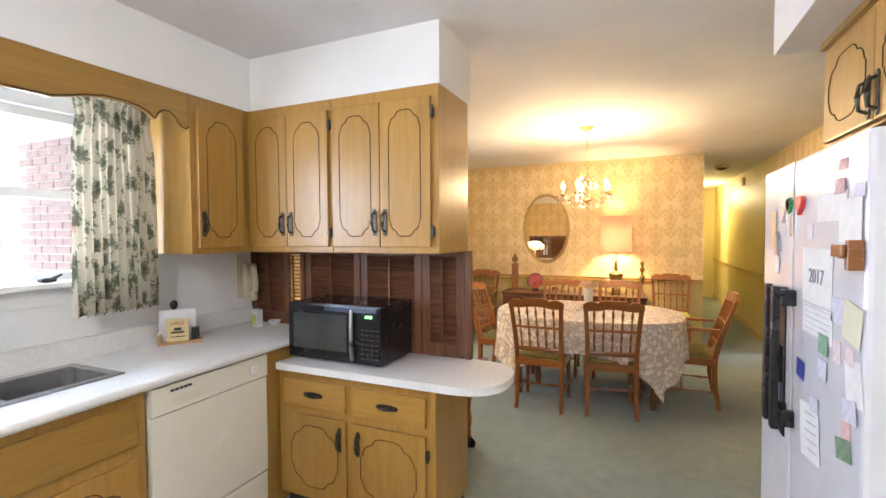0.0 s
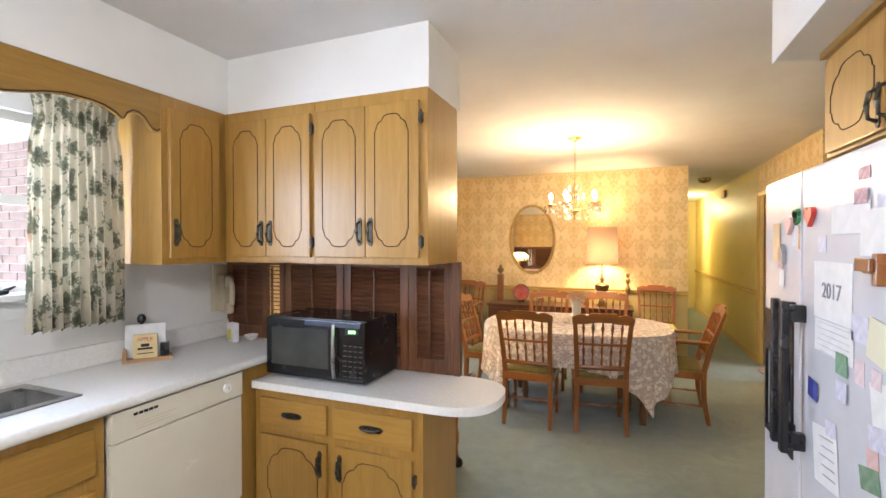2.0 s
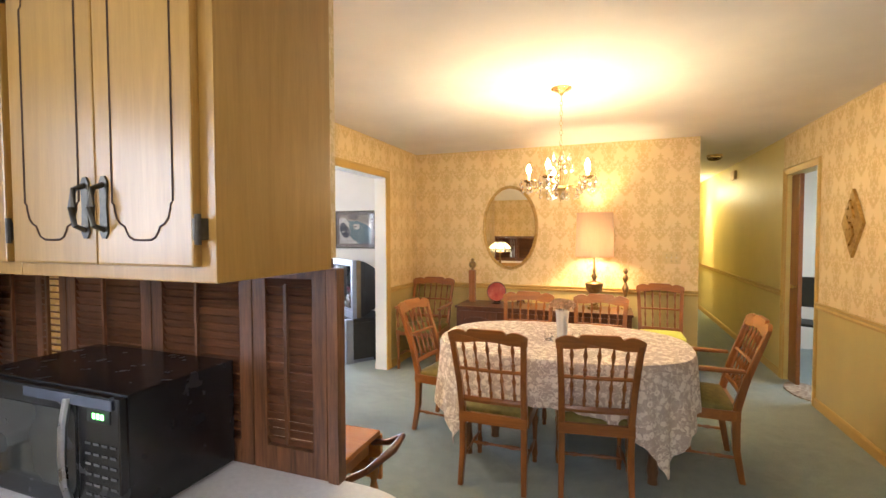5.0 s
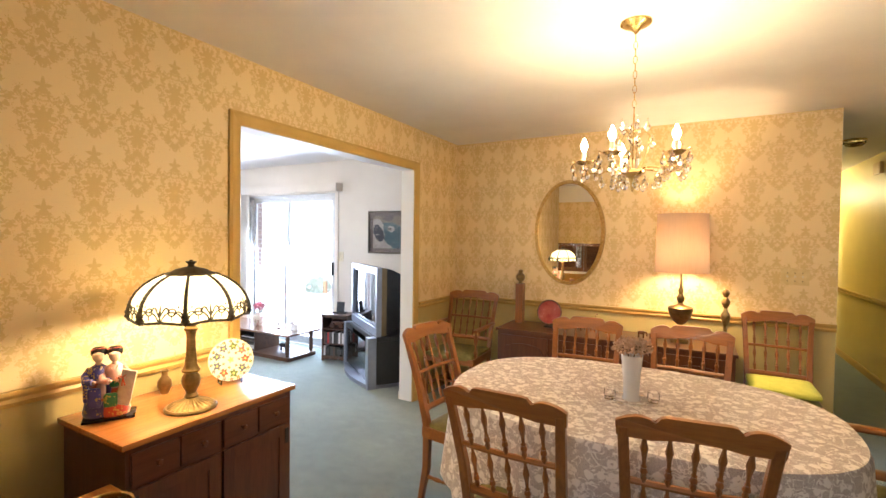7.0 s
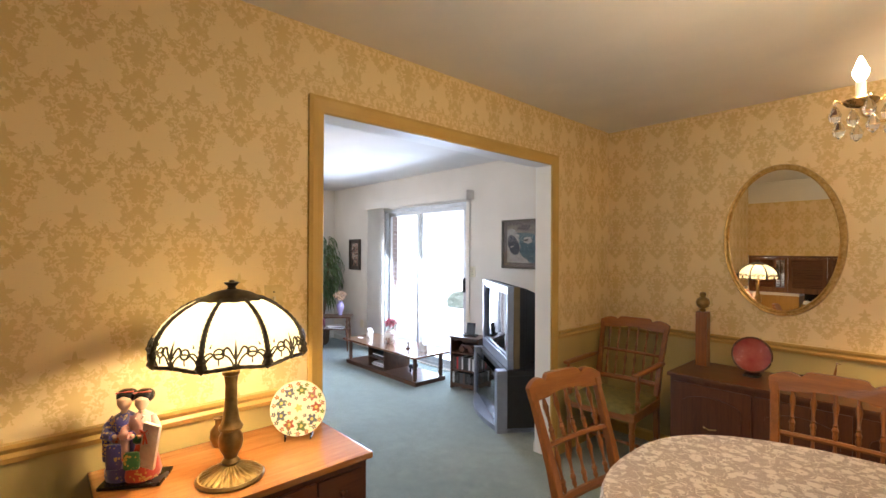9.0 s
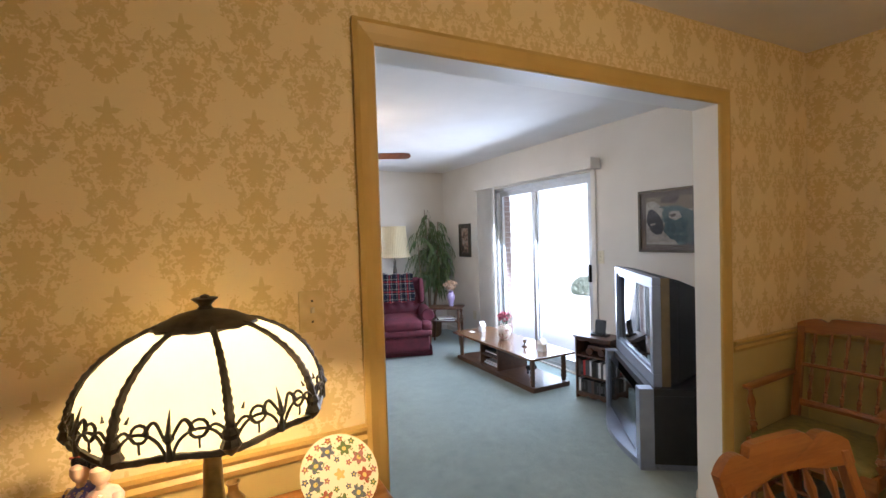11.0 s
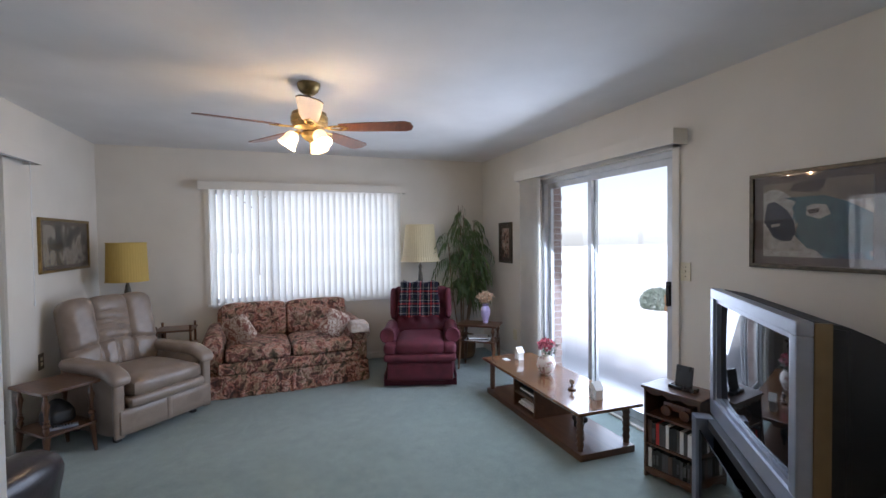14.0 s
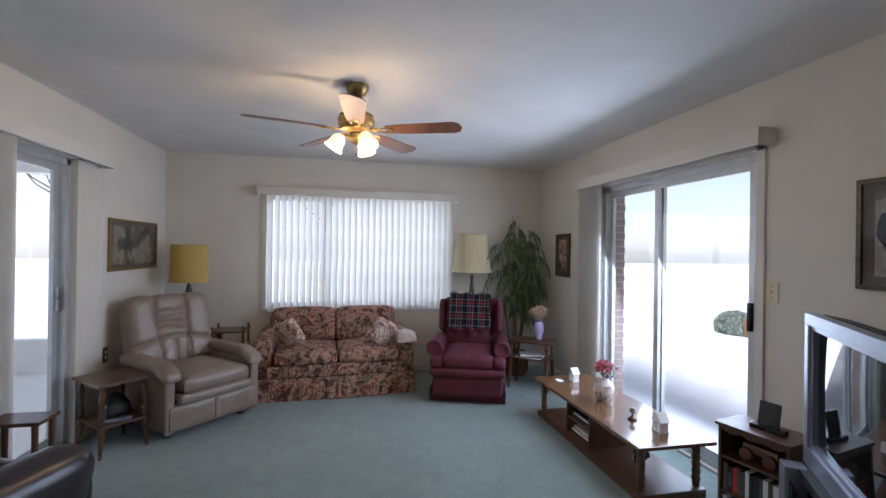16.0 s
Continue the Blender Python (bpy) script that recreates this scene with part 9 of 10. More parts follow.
def build_west_window():
    w = thing("window_2", (-7.33, 4.3, 0.76), label="wide white picture window behind the loveseat")
    tagged(w, kind="structure")
    Y0, Y1, Z0, Z1 = WWIN
    part("window_frame", boxes((-7.38, -7.32, Y0, Y0 + 0.05, Z0, Z1), (-7.38, -7.32, Y1 - 0.05, Y1, Z0, Z1), (-7.38, -7.32, Y0 + 0.05, Y1 - 0.05, Z1 - 0.05, Z1), (-7.38, -7.32, Y0 + 0.05, Y1 - 0.05, Z0, Z0 + 0.05), (-7.375, -7.325, 3.88, 3.94, Z0 + 0.05, Z1 - 0.05), bev=0.003), ALU, w, w=True)
    part("pane", boxes((-7.352, -7.348, Y0 + 0.05, 3.88, Z0 + 0.05, Z1 - 0.05), (-7.352, -7.348, 3.94, Y1 - 0.05, Z0 + 0.05, Z1 - 0.05)), PANE, w, w=True)
    part("window_sill", boxes((-7.32, -7.225, Y0 - 0.03, Y1 + 0.03, Z0 - 0.025, Z0 - 0.001), bev=0.003), WHITEP, w, w=True)
    part("trim_boards", boxes((-7.253, -7.238, Y0 - 0.05, Y0 - 0.001, Z0, Z1 + 0.02), (-7.253, -7.238, Y1 + 0.001, Y1 + 0.05, Z0, Z1 + 0.02)), LIVP, w, w=True)
    c = thing("blind_valance", (-7.2, 4.28, 1.985), label="off-white box valance above the picture window", category="valance")
    part("front_board", boxes((-7.145, -7.13, 3.17, 5.39, 1.985, 2.07), bev=0.003), LIVP, c, w=True)
    part("top_board", boxes((-7.253, -7.1455, 3.17, 5.39, 2.058, 2.07)), LIVP, c, w=True)
    part("end_board", boxes((-7.253, -7.1455, 3.17, 3.184, 1.985, 2.0575), (-7.253, -7.1455, 5.376, 5.39, 1.985, 2.0575)), LIVP, c, w=True)
    c = thing("vertical_blinds", (-7.19, 4.3, 0.72), label="white vertical blinds half turned across the picture window", category="vertical blind")
    first = None
    n = 30
    for k in range(n):
        y = 3.27 + (5.33 - 3.27) * (k + 0.5) / n
        if first is None:
            bm = bmesh.new()
            lo, hi = [], []
            for i in range(5):
                t = -1 + i / 2
                p = Matrix.Rotation(radians(90 - 44), 3, "Z") @ Vector((t * 0.044, 0.006 * (1 - t * t), 0))
                lo.append(bm.verts.new((p.x, p.y, 0)))
                hi.append(bm.verts.new((p.x, p.y, 1.27)))
            for i in range(4):
                bm.faces.new((lo[i], lo[i + 1], hi[i + 1], hi[i]))
            bmesh.ops.solidify(bm, geom=bm.faces[:], thickness=0.001)
            first = part("vane", bm, BLIND, c, smooth=True)
            o = first
        else:
            o = first.copy()
            scene.collection.objects.link(o)
        o.location = (0, y - 4.3, 0)


build_west_window()


def build_coffee_table():
    X0, X1, Y0, Y1, H = -5.66, -4.25, 5.76, 6.19, 0.31
    c = thing("coffee_table", (-4.95, 5.97, 0), label="long low oak coffee table with twisted legs and a plank base", category="coffee table")
    part("top", boxes((X0 - 0.10, X1 - 0.02, Y0 + 0.0, Y1 + 0.09, H - 0.022, H), bev=0.006), TABLETOPC, c, w=True)
    part("base", boxes((X0, X1, Y0, Y1, 0.0, 0.05), bev=0.006), WALT, c, w=True)
    tw = [(0.022, 0)] + [(0.020 + 0.007 * (k % 2), 0.02 + 0.021 * k) for k in range(11)] + [(0.022, 0.238)]
    for x in (X0 + 0.04, X1 - 0.06):
        for y in (Y0 + 0.04, Y1 - 0.02):
            part("leg", lathe(bmesh.new(), tw, 10, (x, y, 0.05)), WALTZ, c, "rope-turned leg", smooth=True, w=True)
    part("cabinet", boxes((-5.20, -4.86, Y0 + 0.03, Y0 + 0.045, 0.05, 0.055), (-5.20, -5.185, Y0 + 0.03, Y1 - 0.03, 0.05, 0.287), (-4.875, -4.86, Y0 + 0.03, Y1 - 0.03, 0.05, 0.287), (-5.185, -4.875, Y1 - 0.045, Y1 - 0.03, 0.05, 0.287), (-5.185, -4.875, Y0 + 0.035, Y1 - 0.045, 0.16, 0.172)), WALT, c, w=True)
    rnd = random.Random(8)
    for z in (0.055, 0.173):
        for k in range(3):
            t = thing("magazine", (-5.03 + rnd.uniform(-0.02, 0.02), Y0 + 0.16, z + 0.0155 * k), label="closed magazine stacked in the coffee table shelf", category="magazine", group="magazines in the coffee table")
            part("pages", boxes((-0.125, 0.125, -0.10 + rnd.uniform(0, 0.02), 0.10, 0.0005, 0.0145), bev=0.001), (PAPER, BLACKM, MATS["grey_print"])[rnd.randrange(3)], t)
    t = thing("dark_ornament", (-4.60, 6.0, 0.05), label="dark carved animal ornament under the coffee table", category="ornament")
    bm = puff(bmesh.new(), -0.06, 0.06, -0.025, 0.025, 0.04, 0.09, 0.022, sub=3)
    for x in (-0.04, 0.04):
        tube(bm, [(x, 0, 0), (x, 0, 0.05)], 0.012, 6)
    puff(bm, 0.04, 0.09, -0.02, 0.02, 0.07, 0.115, 0.018, sub=2)
    part("body", bm, BLACKM, t, smooth=True)
    t = thing("flower_vase", (-5.08, 6.03, H), label="round painted china vase of red and pink silk roses", category="vase")
    fm = print_mat("painted_vase", [(0.40, (0.72, 0.68, 0.62)), (0.52, (0.76, 0.72, 0.66)), (0.58, (0.50, 0.22, 0.22)), (0.64, (0.30, 0.32, 0.22))], 26)
    part("vase", lathe(bmesh.new(), [(0.035, 0), (0.045, 0.01), (0.07, 0.05), (0.078, 0.09), (0.066, 0.13), (0.035, 0.155), (0.04, 0.168), (0.036, 0.168), (0.03, 0.15), (0, 0.10)], 24), fm, t, smooth=True)
    puffball("roses", t, ROSE, (0, 0, 0.245), 0.075, 260, 0.014, 3, "red and pink rose heads")
    puffball("rose_leaves", t, HEDGELEAF, (0.03, 0.01, 0.225), 0.085, 70, 0.013, 4, "small green leaves")
    part("stem", tube(bmesh.new(), [(0, 0, 0.10), (0, 0, 0.25)], 0.006, 6), HEDGELEAF, t)
    for x, s in ((-5.57, 1.0), (-4.47, 1.05)):
        t = thing("lantern_ornament", (x, 6.05, H), label="small white china house lantern on the coffee table", category="ornament", group="china house lanterns")
        part("walls", boxes((-0.04 * s, 0.04 * s, -0.03 * s, 0.03 * s, 0, 0.008), (-0.036 * s, -0.026 * s, -0.027 * s, 0.027 * s, 0.008, 0.065 * s), (0.026 * s, 0.036 * s, -0.027 * s, 0.027 * s, 0.008, 0.065 * s), (-0.006 * s, 0.006 * s, -0.027 * s, 0.027 * s, 0.008, 0.065 * s), bev=0.001), CERAMIC, t)
        part("roof", prism(bmesh.new(), [(-0.045 * s, 0.065 * s), (0.045 * s, 0.065 * s), (0.0, 0.115 * s)], "y", -0.034 * s, 0.034 * s, 0.002), CERAMIC, t)
    t = thing("bird_figurine", (-4.68, 6.0, H), label="small brown and white bird figurine on a base", category="figurine")
    part("base", lathe(bmesh.new(), [(0.03, 0), (0.03, 0.01), (0.008, 0.02), (0.006, 0.04)], 12), WALTZ, t, smooth=True)
    part("bird", puff(bmesh.new(), -0.022, 0.022, -0.016, 0.016, 0.04, 0.078, 0.015, sub=3), print_mat("speckled_bird", [(0.45, (0.10, 0.06, 0.04)), (0.55, (0.65, 0.60, 0.55))], 60), t, smooth=True)
    t = thing("coaster", (-5.60, 5.93, H), label="small white paper slip on the coffee table", category="paper")
    part("slip", boxes((-0.04, 0.04, -0.025, 0.025, 0.0003, 0.003)), PAPER, t)


TABLETOPC = wood("coffee_table_oak", (0.075, 0.032, 0.014), (0.20, 0.095, 0.042), "x", 0.12, coat=0.8)
build_coffee_table()


def build_bookshelf():
    c = thing("small_bookcase", (-3.86, 6.17, 0), rz=14, label="small walnut bookcase with scalloped rails, full of tapes", category="bookcase")
    W, D, H = 0.165, 0.11, 0.555
    part("sides", boxes((-W, -W + 0.014, -D, D, 0, H - 0.016), (W - 0.014, W, -D, D, 0, H - 0.016), bev=0.003), WALTZ, c)
    part("top", boxes((-W - 0.012, W + 0.012, -D - 0.012, D, H - 0.016, H), bev=0.004), WALT, c)
    for z in (0.055, 0.20, 0.375):
        part("shelf", boxes((-W + 0.014, W - 0.014, -D + 0.005, D, z, z + 0.012)), WALT, c)
    part("back", boxes((-W + 0.014, W - 0.014, D - 0.006, D - 0.0005, 0.0, H - 0.016)), WALT, c)
    for z, s in ((0.055, -1), (H - 0.016, -1)):
        pts = [(-W + 0.014, z), (W - 0.014, z)] + [((W - 0.014) * (1 - 2 * k / 24), z - 0.016 - 0.014 * abs(math.sin(k * math.pi / 8))) for k in range(25)]
        part("scalloped_rail", prism(bmesh.new(), pts, "y", -D + 0.001, -D + 0.011), WALT, c)
    rnd = random.Random(6)
    mats = [BLACK, BLACKM, BLACKM, PAPER, RED, mottled("brown_case", (0.08, 0.05, 0.04), (0.12, 0.08, 0.06), 9, 0.5, 0, 0), MATS["grey_print"]]
    base = pose(-3.86, 6.17, 0, 0, 0, 14)
    for z, h in ((0.0675, 0.115), (0.2125, 0.14)):
        x = -W + 0.018
        while x < W - 0.04:
            w = rnd.uniform(0.016, 0.027)
            hh = h * rnd.uniform(0.88, 1.0)
            p = base @ Vector((x, -0.01, z))
            t = thing("video_tape", tuple(p), rz=14, label="upright boxed video tape on the bookcase shelf", category="video tape", group="boxed tapes")
            mt = RED if (z > 0.2 and abs(x + 0.10) < 0.014) else rnd.choice(mats[:4] + mats[5:])
            part("case", boxes((0, w - 0.001, -0.085, 0.09, 0, hh), bev=0.001), mt, t)
            if mt in (BLACK, BLACKM) and rnd.random() < 0.7:
                part("spine_label", boxes((0.003, w - 0.004, -0.0862, -0.0852, hh * 0.2, hh * 0.75)), MATS["grey_print"], t, "pale spine label")
            x += w
    p = base @ Vector((0.0, 0.0, 0.3875))
    t = thing("wooden_toy", tuple(p), rz=14, label="dark reddish wooden toy carriage on the top shelf", category="toy")
    bm = puff(bmesh.new(), -0.09, 0.08, -0.04, 0.04, 0.03, 0.08, 0.015, sub=2)
    for x in (-0.06, 0.05):
        lathe(bm, [(0, -0.01), (0.03, -0.01), (0.03, 0.01), (0, 0.01)], 12, (x, -0.05, 0.03), m=pose(0, 0, 0, 90, 0, 0))
    part("body", bm, CHERRY, t, smooth=True)
    p = base @ Vector((0.02, -0.01, H))
    t = thing("photo_frame", tuple(p), rz=14, label="black desk photo stand on the bookcase", category="photo frame")
    part("base", boxes((-0.075, 0.075, -0.03, 0.03, 0, 0.022), bev=0.004), BLACK, t)
    part("frame", box(bmesh.new(), -0.048, 0.048, -0.006, 0.006, 0.0, 0.115, 0.002, m=pose(0, 0.0, 0.0215, -10, 0, 0)), BLACK, t)


build_bookshelf()


def build_tv():
    rz = math.degrees(math.atan2(5.49 - 6.15, -2.74 + 3.66))
    ox, oy = (-3.66 - 2.74) / 2 - 0.047, (6.15 + 5.49) / 2 + 0.034
    c = thing("television", (ox, oy, 0.50), rz=rz, label="large silver tube television on a silver stand", category="television")
    W = 0.49
    H = 0.665
    # back shell that tapers
    bm = bmesh.new()
    secs = [(0.05, W - 0.01, 0.0, H), (0.16, W - 0.03, 0.01, H - 0.02), (0.30, 0.36, 0.05, H - 0.08), (0.44, 0.26, 0.07, H - 0.16)]
    rows = []
    for y, w, z0, z1 in secs:
        rows.append([bm.verts.new(v) for v in ((-w, y, z0), (w, y, z0), (w, y, z1), (-w, y, z1))])
    for a, b in zip(rows, rows[1:]):
        for k in range(4):
            bm.faces.new((a[k], a[(k + 1) % 4], b[(k + 1) % 4], b[k]))
    bm.faces.new(rows[0])
    bm.faces.new(rows[-1][::-1])
    bmesh.ops.bevel(bm, geom=bm.edges[:], offset=0.012, segments=2, affect="EDGES")
    part("back_shell", bm, BLACKM, c, "dark tapering back shell", smooth=False)
    part("bezel", boxes((-W, W, 0.0, 0.05, H - 0.05, H), (-W, W, 0.0, 0.05, 0.0, 0.08), (-W, -W + 0.055, 0.0, 0.05, 0.08, H - 0.05), (W - 0.055, W, 0.0, 0.05, 0.08, H - 0.05), bev=0.008), SILVER, c, "silver plastic bezel")
    part("inner_bezel", boxes((-W + 0.055, -W + 0.078, 0.012, 0.05, 0.08, H - 0.05), (W - 0.078, W - 0.055, 0.012, 0.05, 0.08, H - 0.05), (-W + 0.078, W - 0.078, 0.012, 0.05, H - 0.07, H - 0.05), (-W + 0.078, W - 0.078, 0.012, 0.05, 0.08, 0.10)), SILVER, c)
    bm = bmesh.new()
    n = 12
    g = []
    for i in range(n + 1):
        row = []
        for j in range(n + 1):
            u, v = -1 + 2 * i / n, -1 + 2 * j / n
            row.append(bm.verts.new((u * (W - 0.078), 0.035 - 0.010 * (1 - u * u) - 0.004 * (1 - v * v), 0.10 + (H - 0.17) * (v + 1) / 2)))
        g.append(row)
    for a, b in zip(g, g[1:]):
        for k in range(n):
            bm.faces.new((a[k], a[k + 1], b[k + 1], b[k]))
    part("screen", bm, SCREEN, c, "dark curved glass screen", smooth=True)
    part("side_strip", boxes((W - 0.012, W + 0.001, 0.0505, 0.10, 0.004, H - 0.004), bev=0.002), mottled("bronze_side_strip", (0.16, 0.11, 0.05), (0.22, 0.15, 0.07), 9, 0.4, 0.3, 0), c, "bronze side strip")
    c = thing("television_stand", (ox - 0.015, oy - 0.06, 0), rz=rz, label="silver and smoked glass television stand on the carpet", category="tv stand")
    part("top_panel", boxes((-W + 0.02, W + 0.0, 0.02, 0.50, 0.455, 0.499), bev=0.006), BLACKM, c)
    for x in (-W + 0.0, W - 0.075):
        part("post", boxes((x, x + 0.085, -0.035, 0.05, 0.0, 0.50), bev=0.006), SILVER, c, "silver front post")
    for xa in (-W + 0.03, W - 0.02):
        part("side_panel", boxes((xa, xa + 0.02, 0.05, 0.48, 0.0, 0.454)), BLACKM, c)
    part("back_panel", boxes((-W + 0.05, W - 0.02, 0.465, 0.48, 0.0, 0.454)), BLACKM, c)
    part("mid_shelf", boxes((-W + 0.086, W - 0.08, 0.0, 0.46, 0.19, 0.205)), BLACK, c)
    pts = [(-W + 0.02, 0.0), (W - 0.0, 0.0)] + [(W * math.cos(t * math.pi / 12) * 0.98, -0.10 * math.sin(t * math.pi / 12)) for t in range(13)]
    part("plinth", prism(bmesh.new(), [(-W, 0.30), (-W, -0.01)] + [(-W + 2 * W * k / 12, -0.02 - 0.09 * math.sin(math.pi * k / 12)) for k in range(13)] + [(W, 0.30)], "z", 0.001, 0.045, 0.004), SILVER, c, "silver bowed plinth")
    gl = part("glass_door", boxes((-W + 0.088, W - 0.08, -0.02, -0.014, 0.06, 0.44), bev=0.002), SMOKE, c, "smoked glass door")


SMOKE = glass("smoked_glass", 0.02, (0.25, 0.27, 0.30))
build_tv()
switch_plate("light_switch", (-4.09, 6.459, 1.21), "y", -1, 0.075, 0.12, 1, IVORY, "ivory single light switch by the patio door")
switch_plate("wall_socket", (-6.40, 6.459, 0.34), "y", -1, 0.075, 0.12, 1, IVORY, "ivory wall socket by the side table", "socket")
switch_plate("wall_socket", (-6.07, 2.251, 0.55), "y", 1, 0.075, 0.12, 1, BRONZE, "bronze wall socket with a plugged cord", "socket")
c = thing("dark_armchair", (-3.83, 2.72, 0), rz=-20, label="dark leather armchair, its rolled back just in view", category="armchair")
part("seat", puff(bmesh.new(), -0.32, 0.32, -0.30, 0.30, 0.10, 0.42, 0.05, sub=5), DKLEATHER, c, smooth=True)
part("backrest", puff(bmesh.new(), -0.33, 0.33, -0.10, 0.10, 0.0, 0.33, 0.08, m=pose(0, 0.24, 0.34, -14, 0, 0), sub=6), DKLEATHER, c, smooth=True)
for s in (-1, 1):
    part("arm", puff(bmesh.new(), *sorted((s * 0.30, s * 0.42)), -0.30, 0.28, 0.08, 0.52, 0.05, sub=5), DKLEATHER, c, smooth=True)
c = thing("side_table", (-4.80, 2.44, 0), rz=0, label="walnut side table with a curved rail by the blinds", category="side table")
part("top", boxes((-0.09, 0.09, -0.14, 0.14, 0.48, 0.50), bev=0.004), WALT, c)
for x in (-0.07, 0.07):
    for y in (-0.11, 0.11):
        part("leg", tube(bmesh.new(), [(x, y, 0), (x, y, 0.48)], [0.011, 0.016], 8), WALTZ, c, smooth=True)

# ---- outside ----
solid("pavement_patio", boxes((-9.5, -2.6, 6.76, 13.0, -0.16, -0.03), (-9.5, -2.5, -4.5, 2.0, -0.16, -0.03)), CONCRETE, "pale concrete patio slabs beside the house")


def hedge(name, loc, size, n, seed, label):
    c = thing(name, loc, label=label, category="shrub")
    rnd = random.Random(seed)
    bm = bmesh.new()
    for k in range(n):
        d = Vector((rnd.gauss(0, 1), rnd.gauss(0, 1), rnd.gauss(0, 1))).normalized() * rnd.uniform(0.75, 1.05)
        p = Vector((d.x * size[0], d.y * size[1], size[2] + d.z * size[2]))
        if p.z < 0:
            continue
        q = 0.028 * rnd.uniform(0.7, 1.4)
        mt = Matrix.Translation(p) @ Euler((rnd.uniform(0, 3), rnd.uniform(0, 3), rnd.uniform(0, 3))).to_matrix().to_4x4()
        bm.faces.new([bm.verts.new(mt @ Vector(v)) for v in ((-q, 0, 0), (0, -q * 0.5, 0), (q, 0, 0), (0, q * 0.5, 0))])
    part("leaves", bm, HEDGELEAF, c, "small dark green leaves", kind="stuff")
    part("stem", tube(bmesh.new(), [(0, 0, 0), (0, 0, size[2] * 1.6)], [0.02, 0.01], 6), BARK, c)


hedge("clipped_shrub", (-8.95, 11.05, -0.16), (0.34, 0.32, 0.27), 2600, 3, "rounded dark green shrub beyond the patio")
c = thing("fence_post", (-8.62, 10.95, -0.16), label="short dark post at the patio's edge", category="post")
part("post", boxes((-0.04, 0.04, -0.04, 0.04, 0, 0.45), bev=0.01), BARK, c)


def bare_tree(name, loc, h, seed, label):
    c = thing(name, loc, label=label, category="tree")
    rnd = random.Random(seed)
    bm = bmesh.new()
    tube(bm, [(0, 0, 0), (0.05, 0, h * 0.3), (0, 0.05, h * 0.55), (0.05, 0, h * 0.95)], [0.16, 0.13, 0.09, 0.02], 8)
    part("trunk", bm, BARK, c, smooth=True)
    bm = bmesh.new()
    for k in range(26):
        z = h * rnd.uniform(0.28, 0.9)
        a, ln = rnd.uniform(0, 6.28), h * rnd.uniform(0.15, 0.32)
        p1 = Vector((ln * 0.6 * math.cos(a), ln * 0.6 * math.sin(a), z + ln * 0.4))
        p2 = p1 + Vector((ln * 0.4 * math.cos(a + 0.4), ln * 0.4 * math.sin(a + 0.4), ln * 0.5))
        tube(bm, [(0, 0, z), p1, p2], [0.04, 0.025, 0.006], 5)
        for j in range(5):
            q = p1.lerp(p2, j / 4)
            tube(bm, [q, q + Vector((rnd.uniform(-1, 1), rnd.uniform(-1, 1), rnd.uniform(0, 1))) * ln * 0.3], [0.008, 0.003], 4)
    part("branches", bm, BARK, c, "bare winter branches")


for k, (x, y, h) in enumerate(((-24, 3, 9), (-27, 9, 11), (-22, -6, 8), (-14, 40, 10), (-3, 44, 12), (-20, 36, 9))):
    bare_tree("tree", (x, y, -0.16), h, 20 + k, "bare leafless tree beyond the lawn")
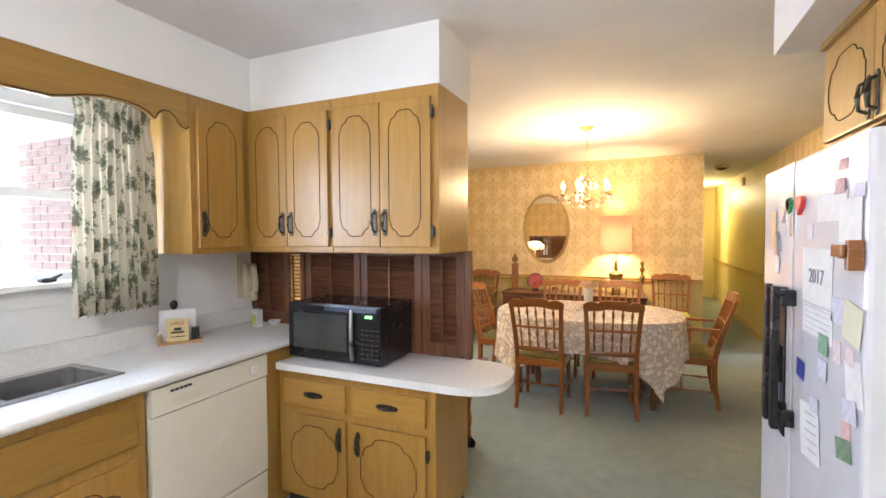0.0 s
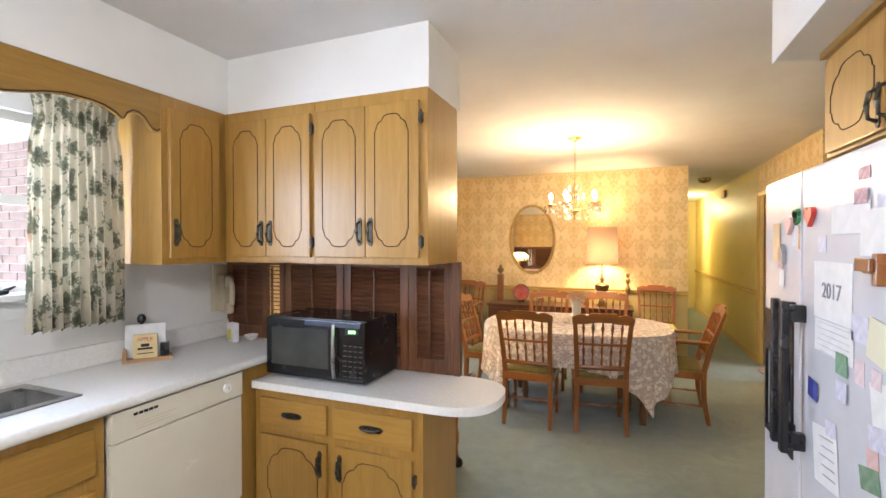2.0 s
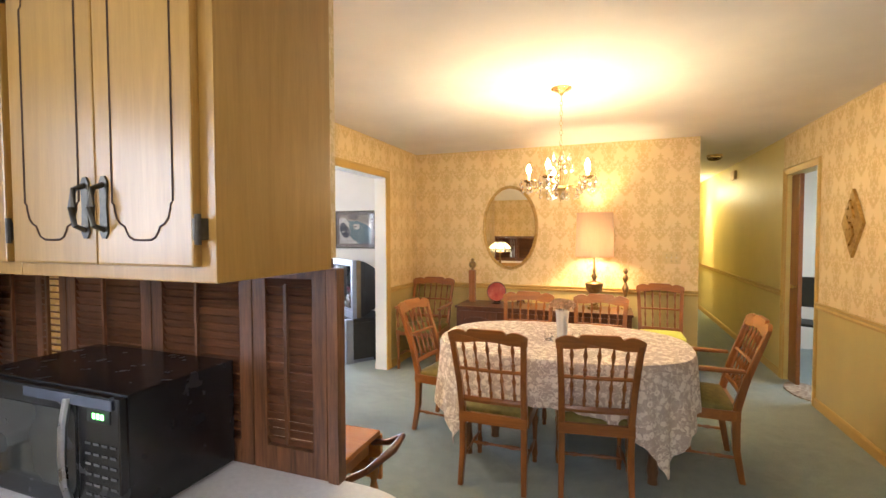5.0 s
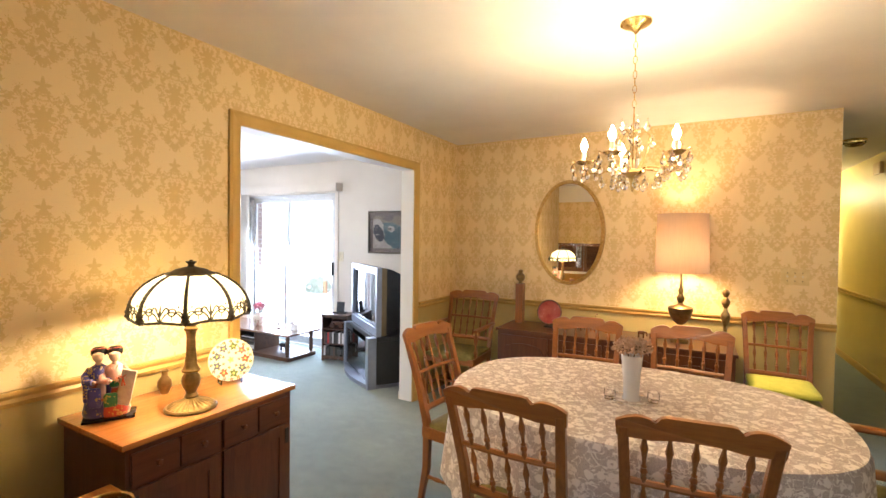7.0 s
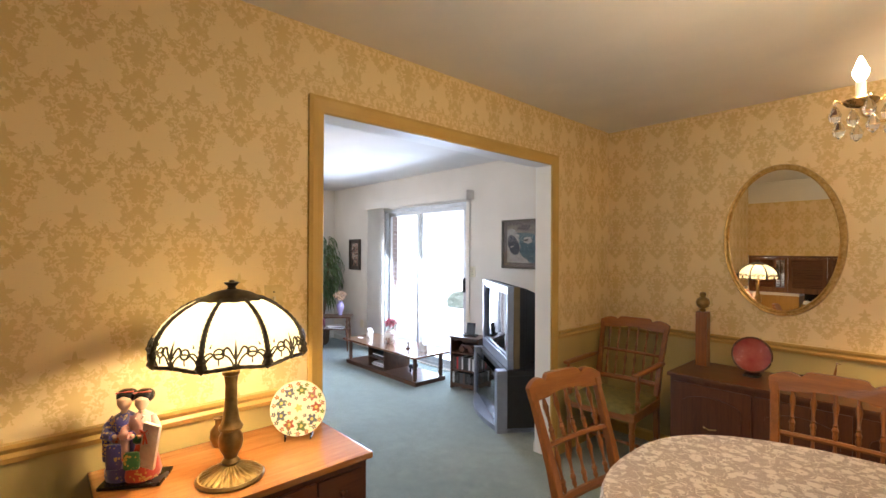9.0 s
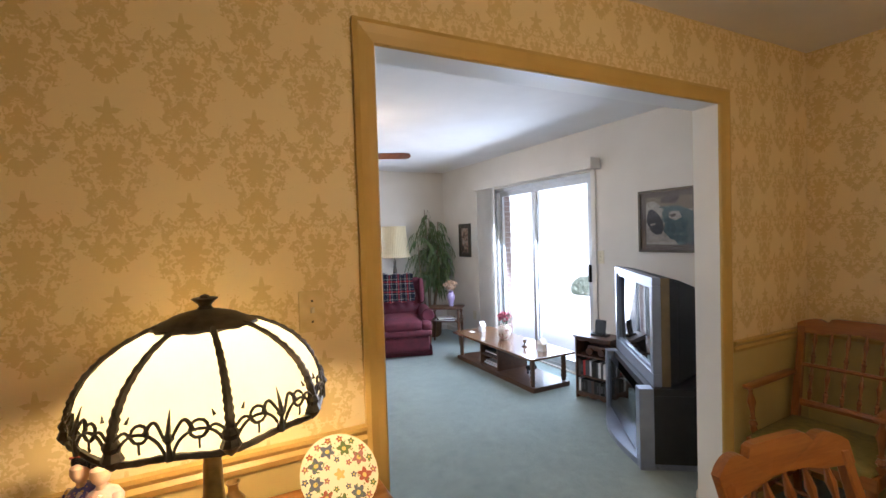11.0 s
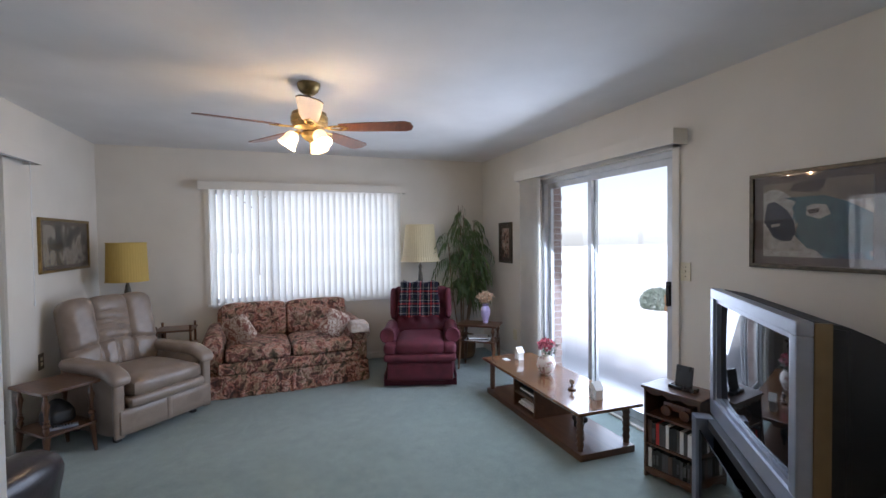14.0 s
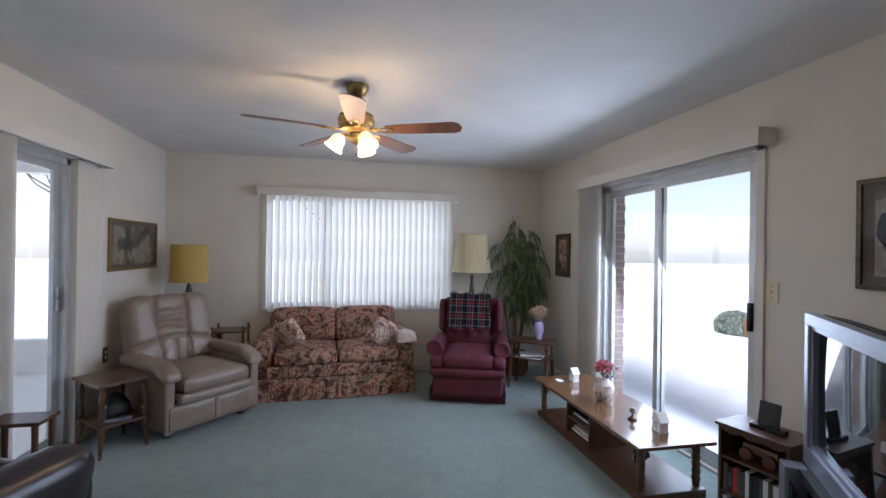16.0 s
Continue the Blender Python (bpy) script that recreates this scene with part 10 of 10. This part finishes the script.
# porch outside the kitchen window
pr = thing("porch_roof", (-4.5, 0.4, 2.42), label="white flat porch roof with posts and a beam", category="porch")
part("roof_deck", boxes((-8.0, -2.5, -2.6, 2.11, 2.46, 2.54)), WHITEP, pr, w=True)
part("beam", boxes((-8.0, -7.85, -2.6, 2.11, 2.22, 2.459), (-7.85, -2.5, -2.6, -2.45, 2.22, 2.459), bev=0.01), WHITEP, pr, w=True)
for x, y in ((-7.93, -2.52), (-7.93, 1.95), (-5.3, -2.52), (-2.7, -2.52), (-7.93, -0.3)):
    part("post", boxes((x - 0.05, x + 0.05, y - 0.05, y + 0.05, -0.03, 2.219), bev=0.008), WHITEP, pr, w=True)
part("low_wall", boxes((-7.98, -7.88, -2.45, 1.9, -0.03, 0.35), (-7.88, -2.6, -2.57, -2.47, -0.03, 0.35)), WHITEP, pr, "white low porch wall", w=True)
c = thing("bird_feeder", (-7.6, 0.62, 1.45), label="small dark hanging bird feeder under the porch beam", category="bird feeder")
part("feeder", lathe(bmesh.new(), [(0.0, -0.08), (0.07, -0.07), (0.04, -0.05), (0.05, 0.03), (0.08, 0.05), (0.0, 0.09)], 10), BLACKM, c, smooth=True)
part("wire", tube(bmesh.new(), [(0, 0, 0.08), (0, 0, 1.0)], 0.004, 5), BLACKM, c)

# ---- bricks of the outer wall seen from the kitchen window ----
solid("brick_wall_backing", boxes((-4.91, -3.98, 2.075, 2.119, -0.16, 2.27), (-5.98, -5.875, 6.621, 6.72, -0.1, 2.2)), MORTAR, "pale mortar bed of the red brick wall")
bmesh_b = boxes((-0.0975, 0.0975, -0.006, 0.006, -0.0285, 0.0285))
bk = part("brick", bmesh_b, BRICK, bpy.data.objects["brick_wall_backing"])
rnd = random.Random(3)
row, z = 0, 0.35
first = True
while z < 2.23:
    x = -4.80 + (0.1 if row % 2 else 0.0)
    while x < -4.05:
        o = bk if first else bk.copy()
        if not first:
            scene.collection.objects.link(o)
        first = False
        o.location = (x, 2.071 - rnd.uniform(0, 0.003), z)
        x += 0.205
    z += 0.067
    row += 1
z = 0.1
row = 0
while z < 2.15:
    o = bk.copy()
    scene.collection.objects.link(o)
    o.matrix_basis = pose(-5.872, 6.665 + (0.0 if row % 2 else 0.012), z, 0, 0, 90) @ Matrix.Diagonal((0.45, 1, 1, 1))
    z += 0.067
    row += 1
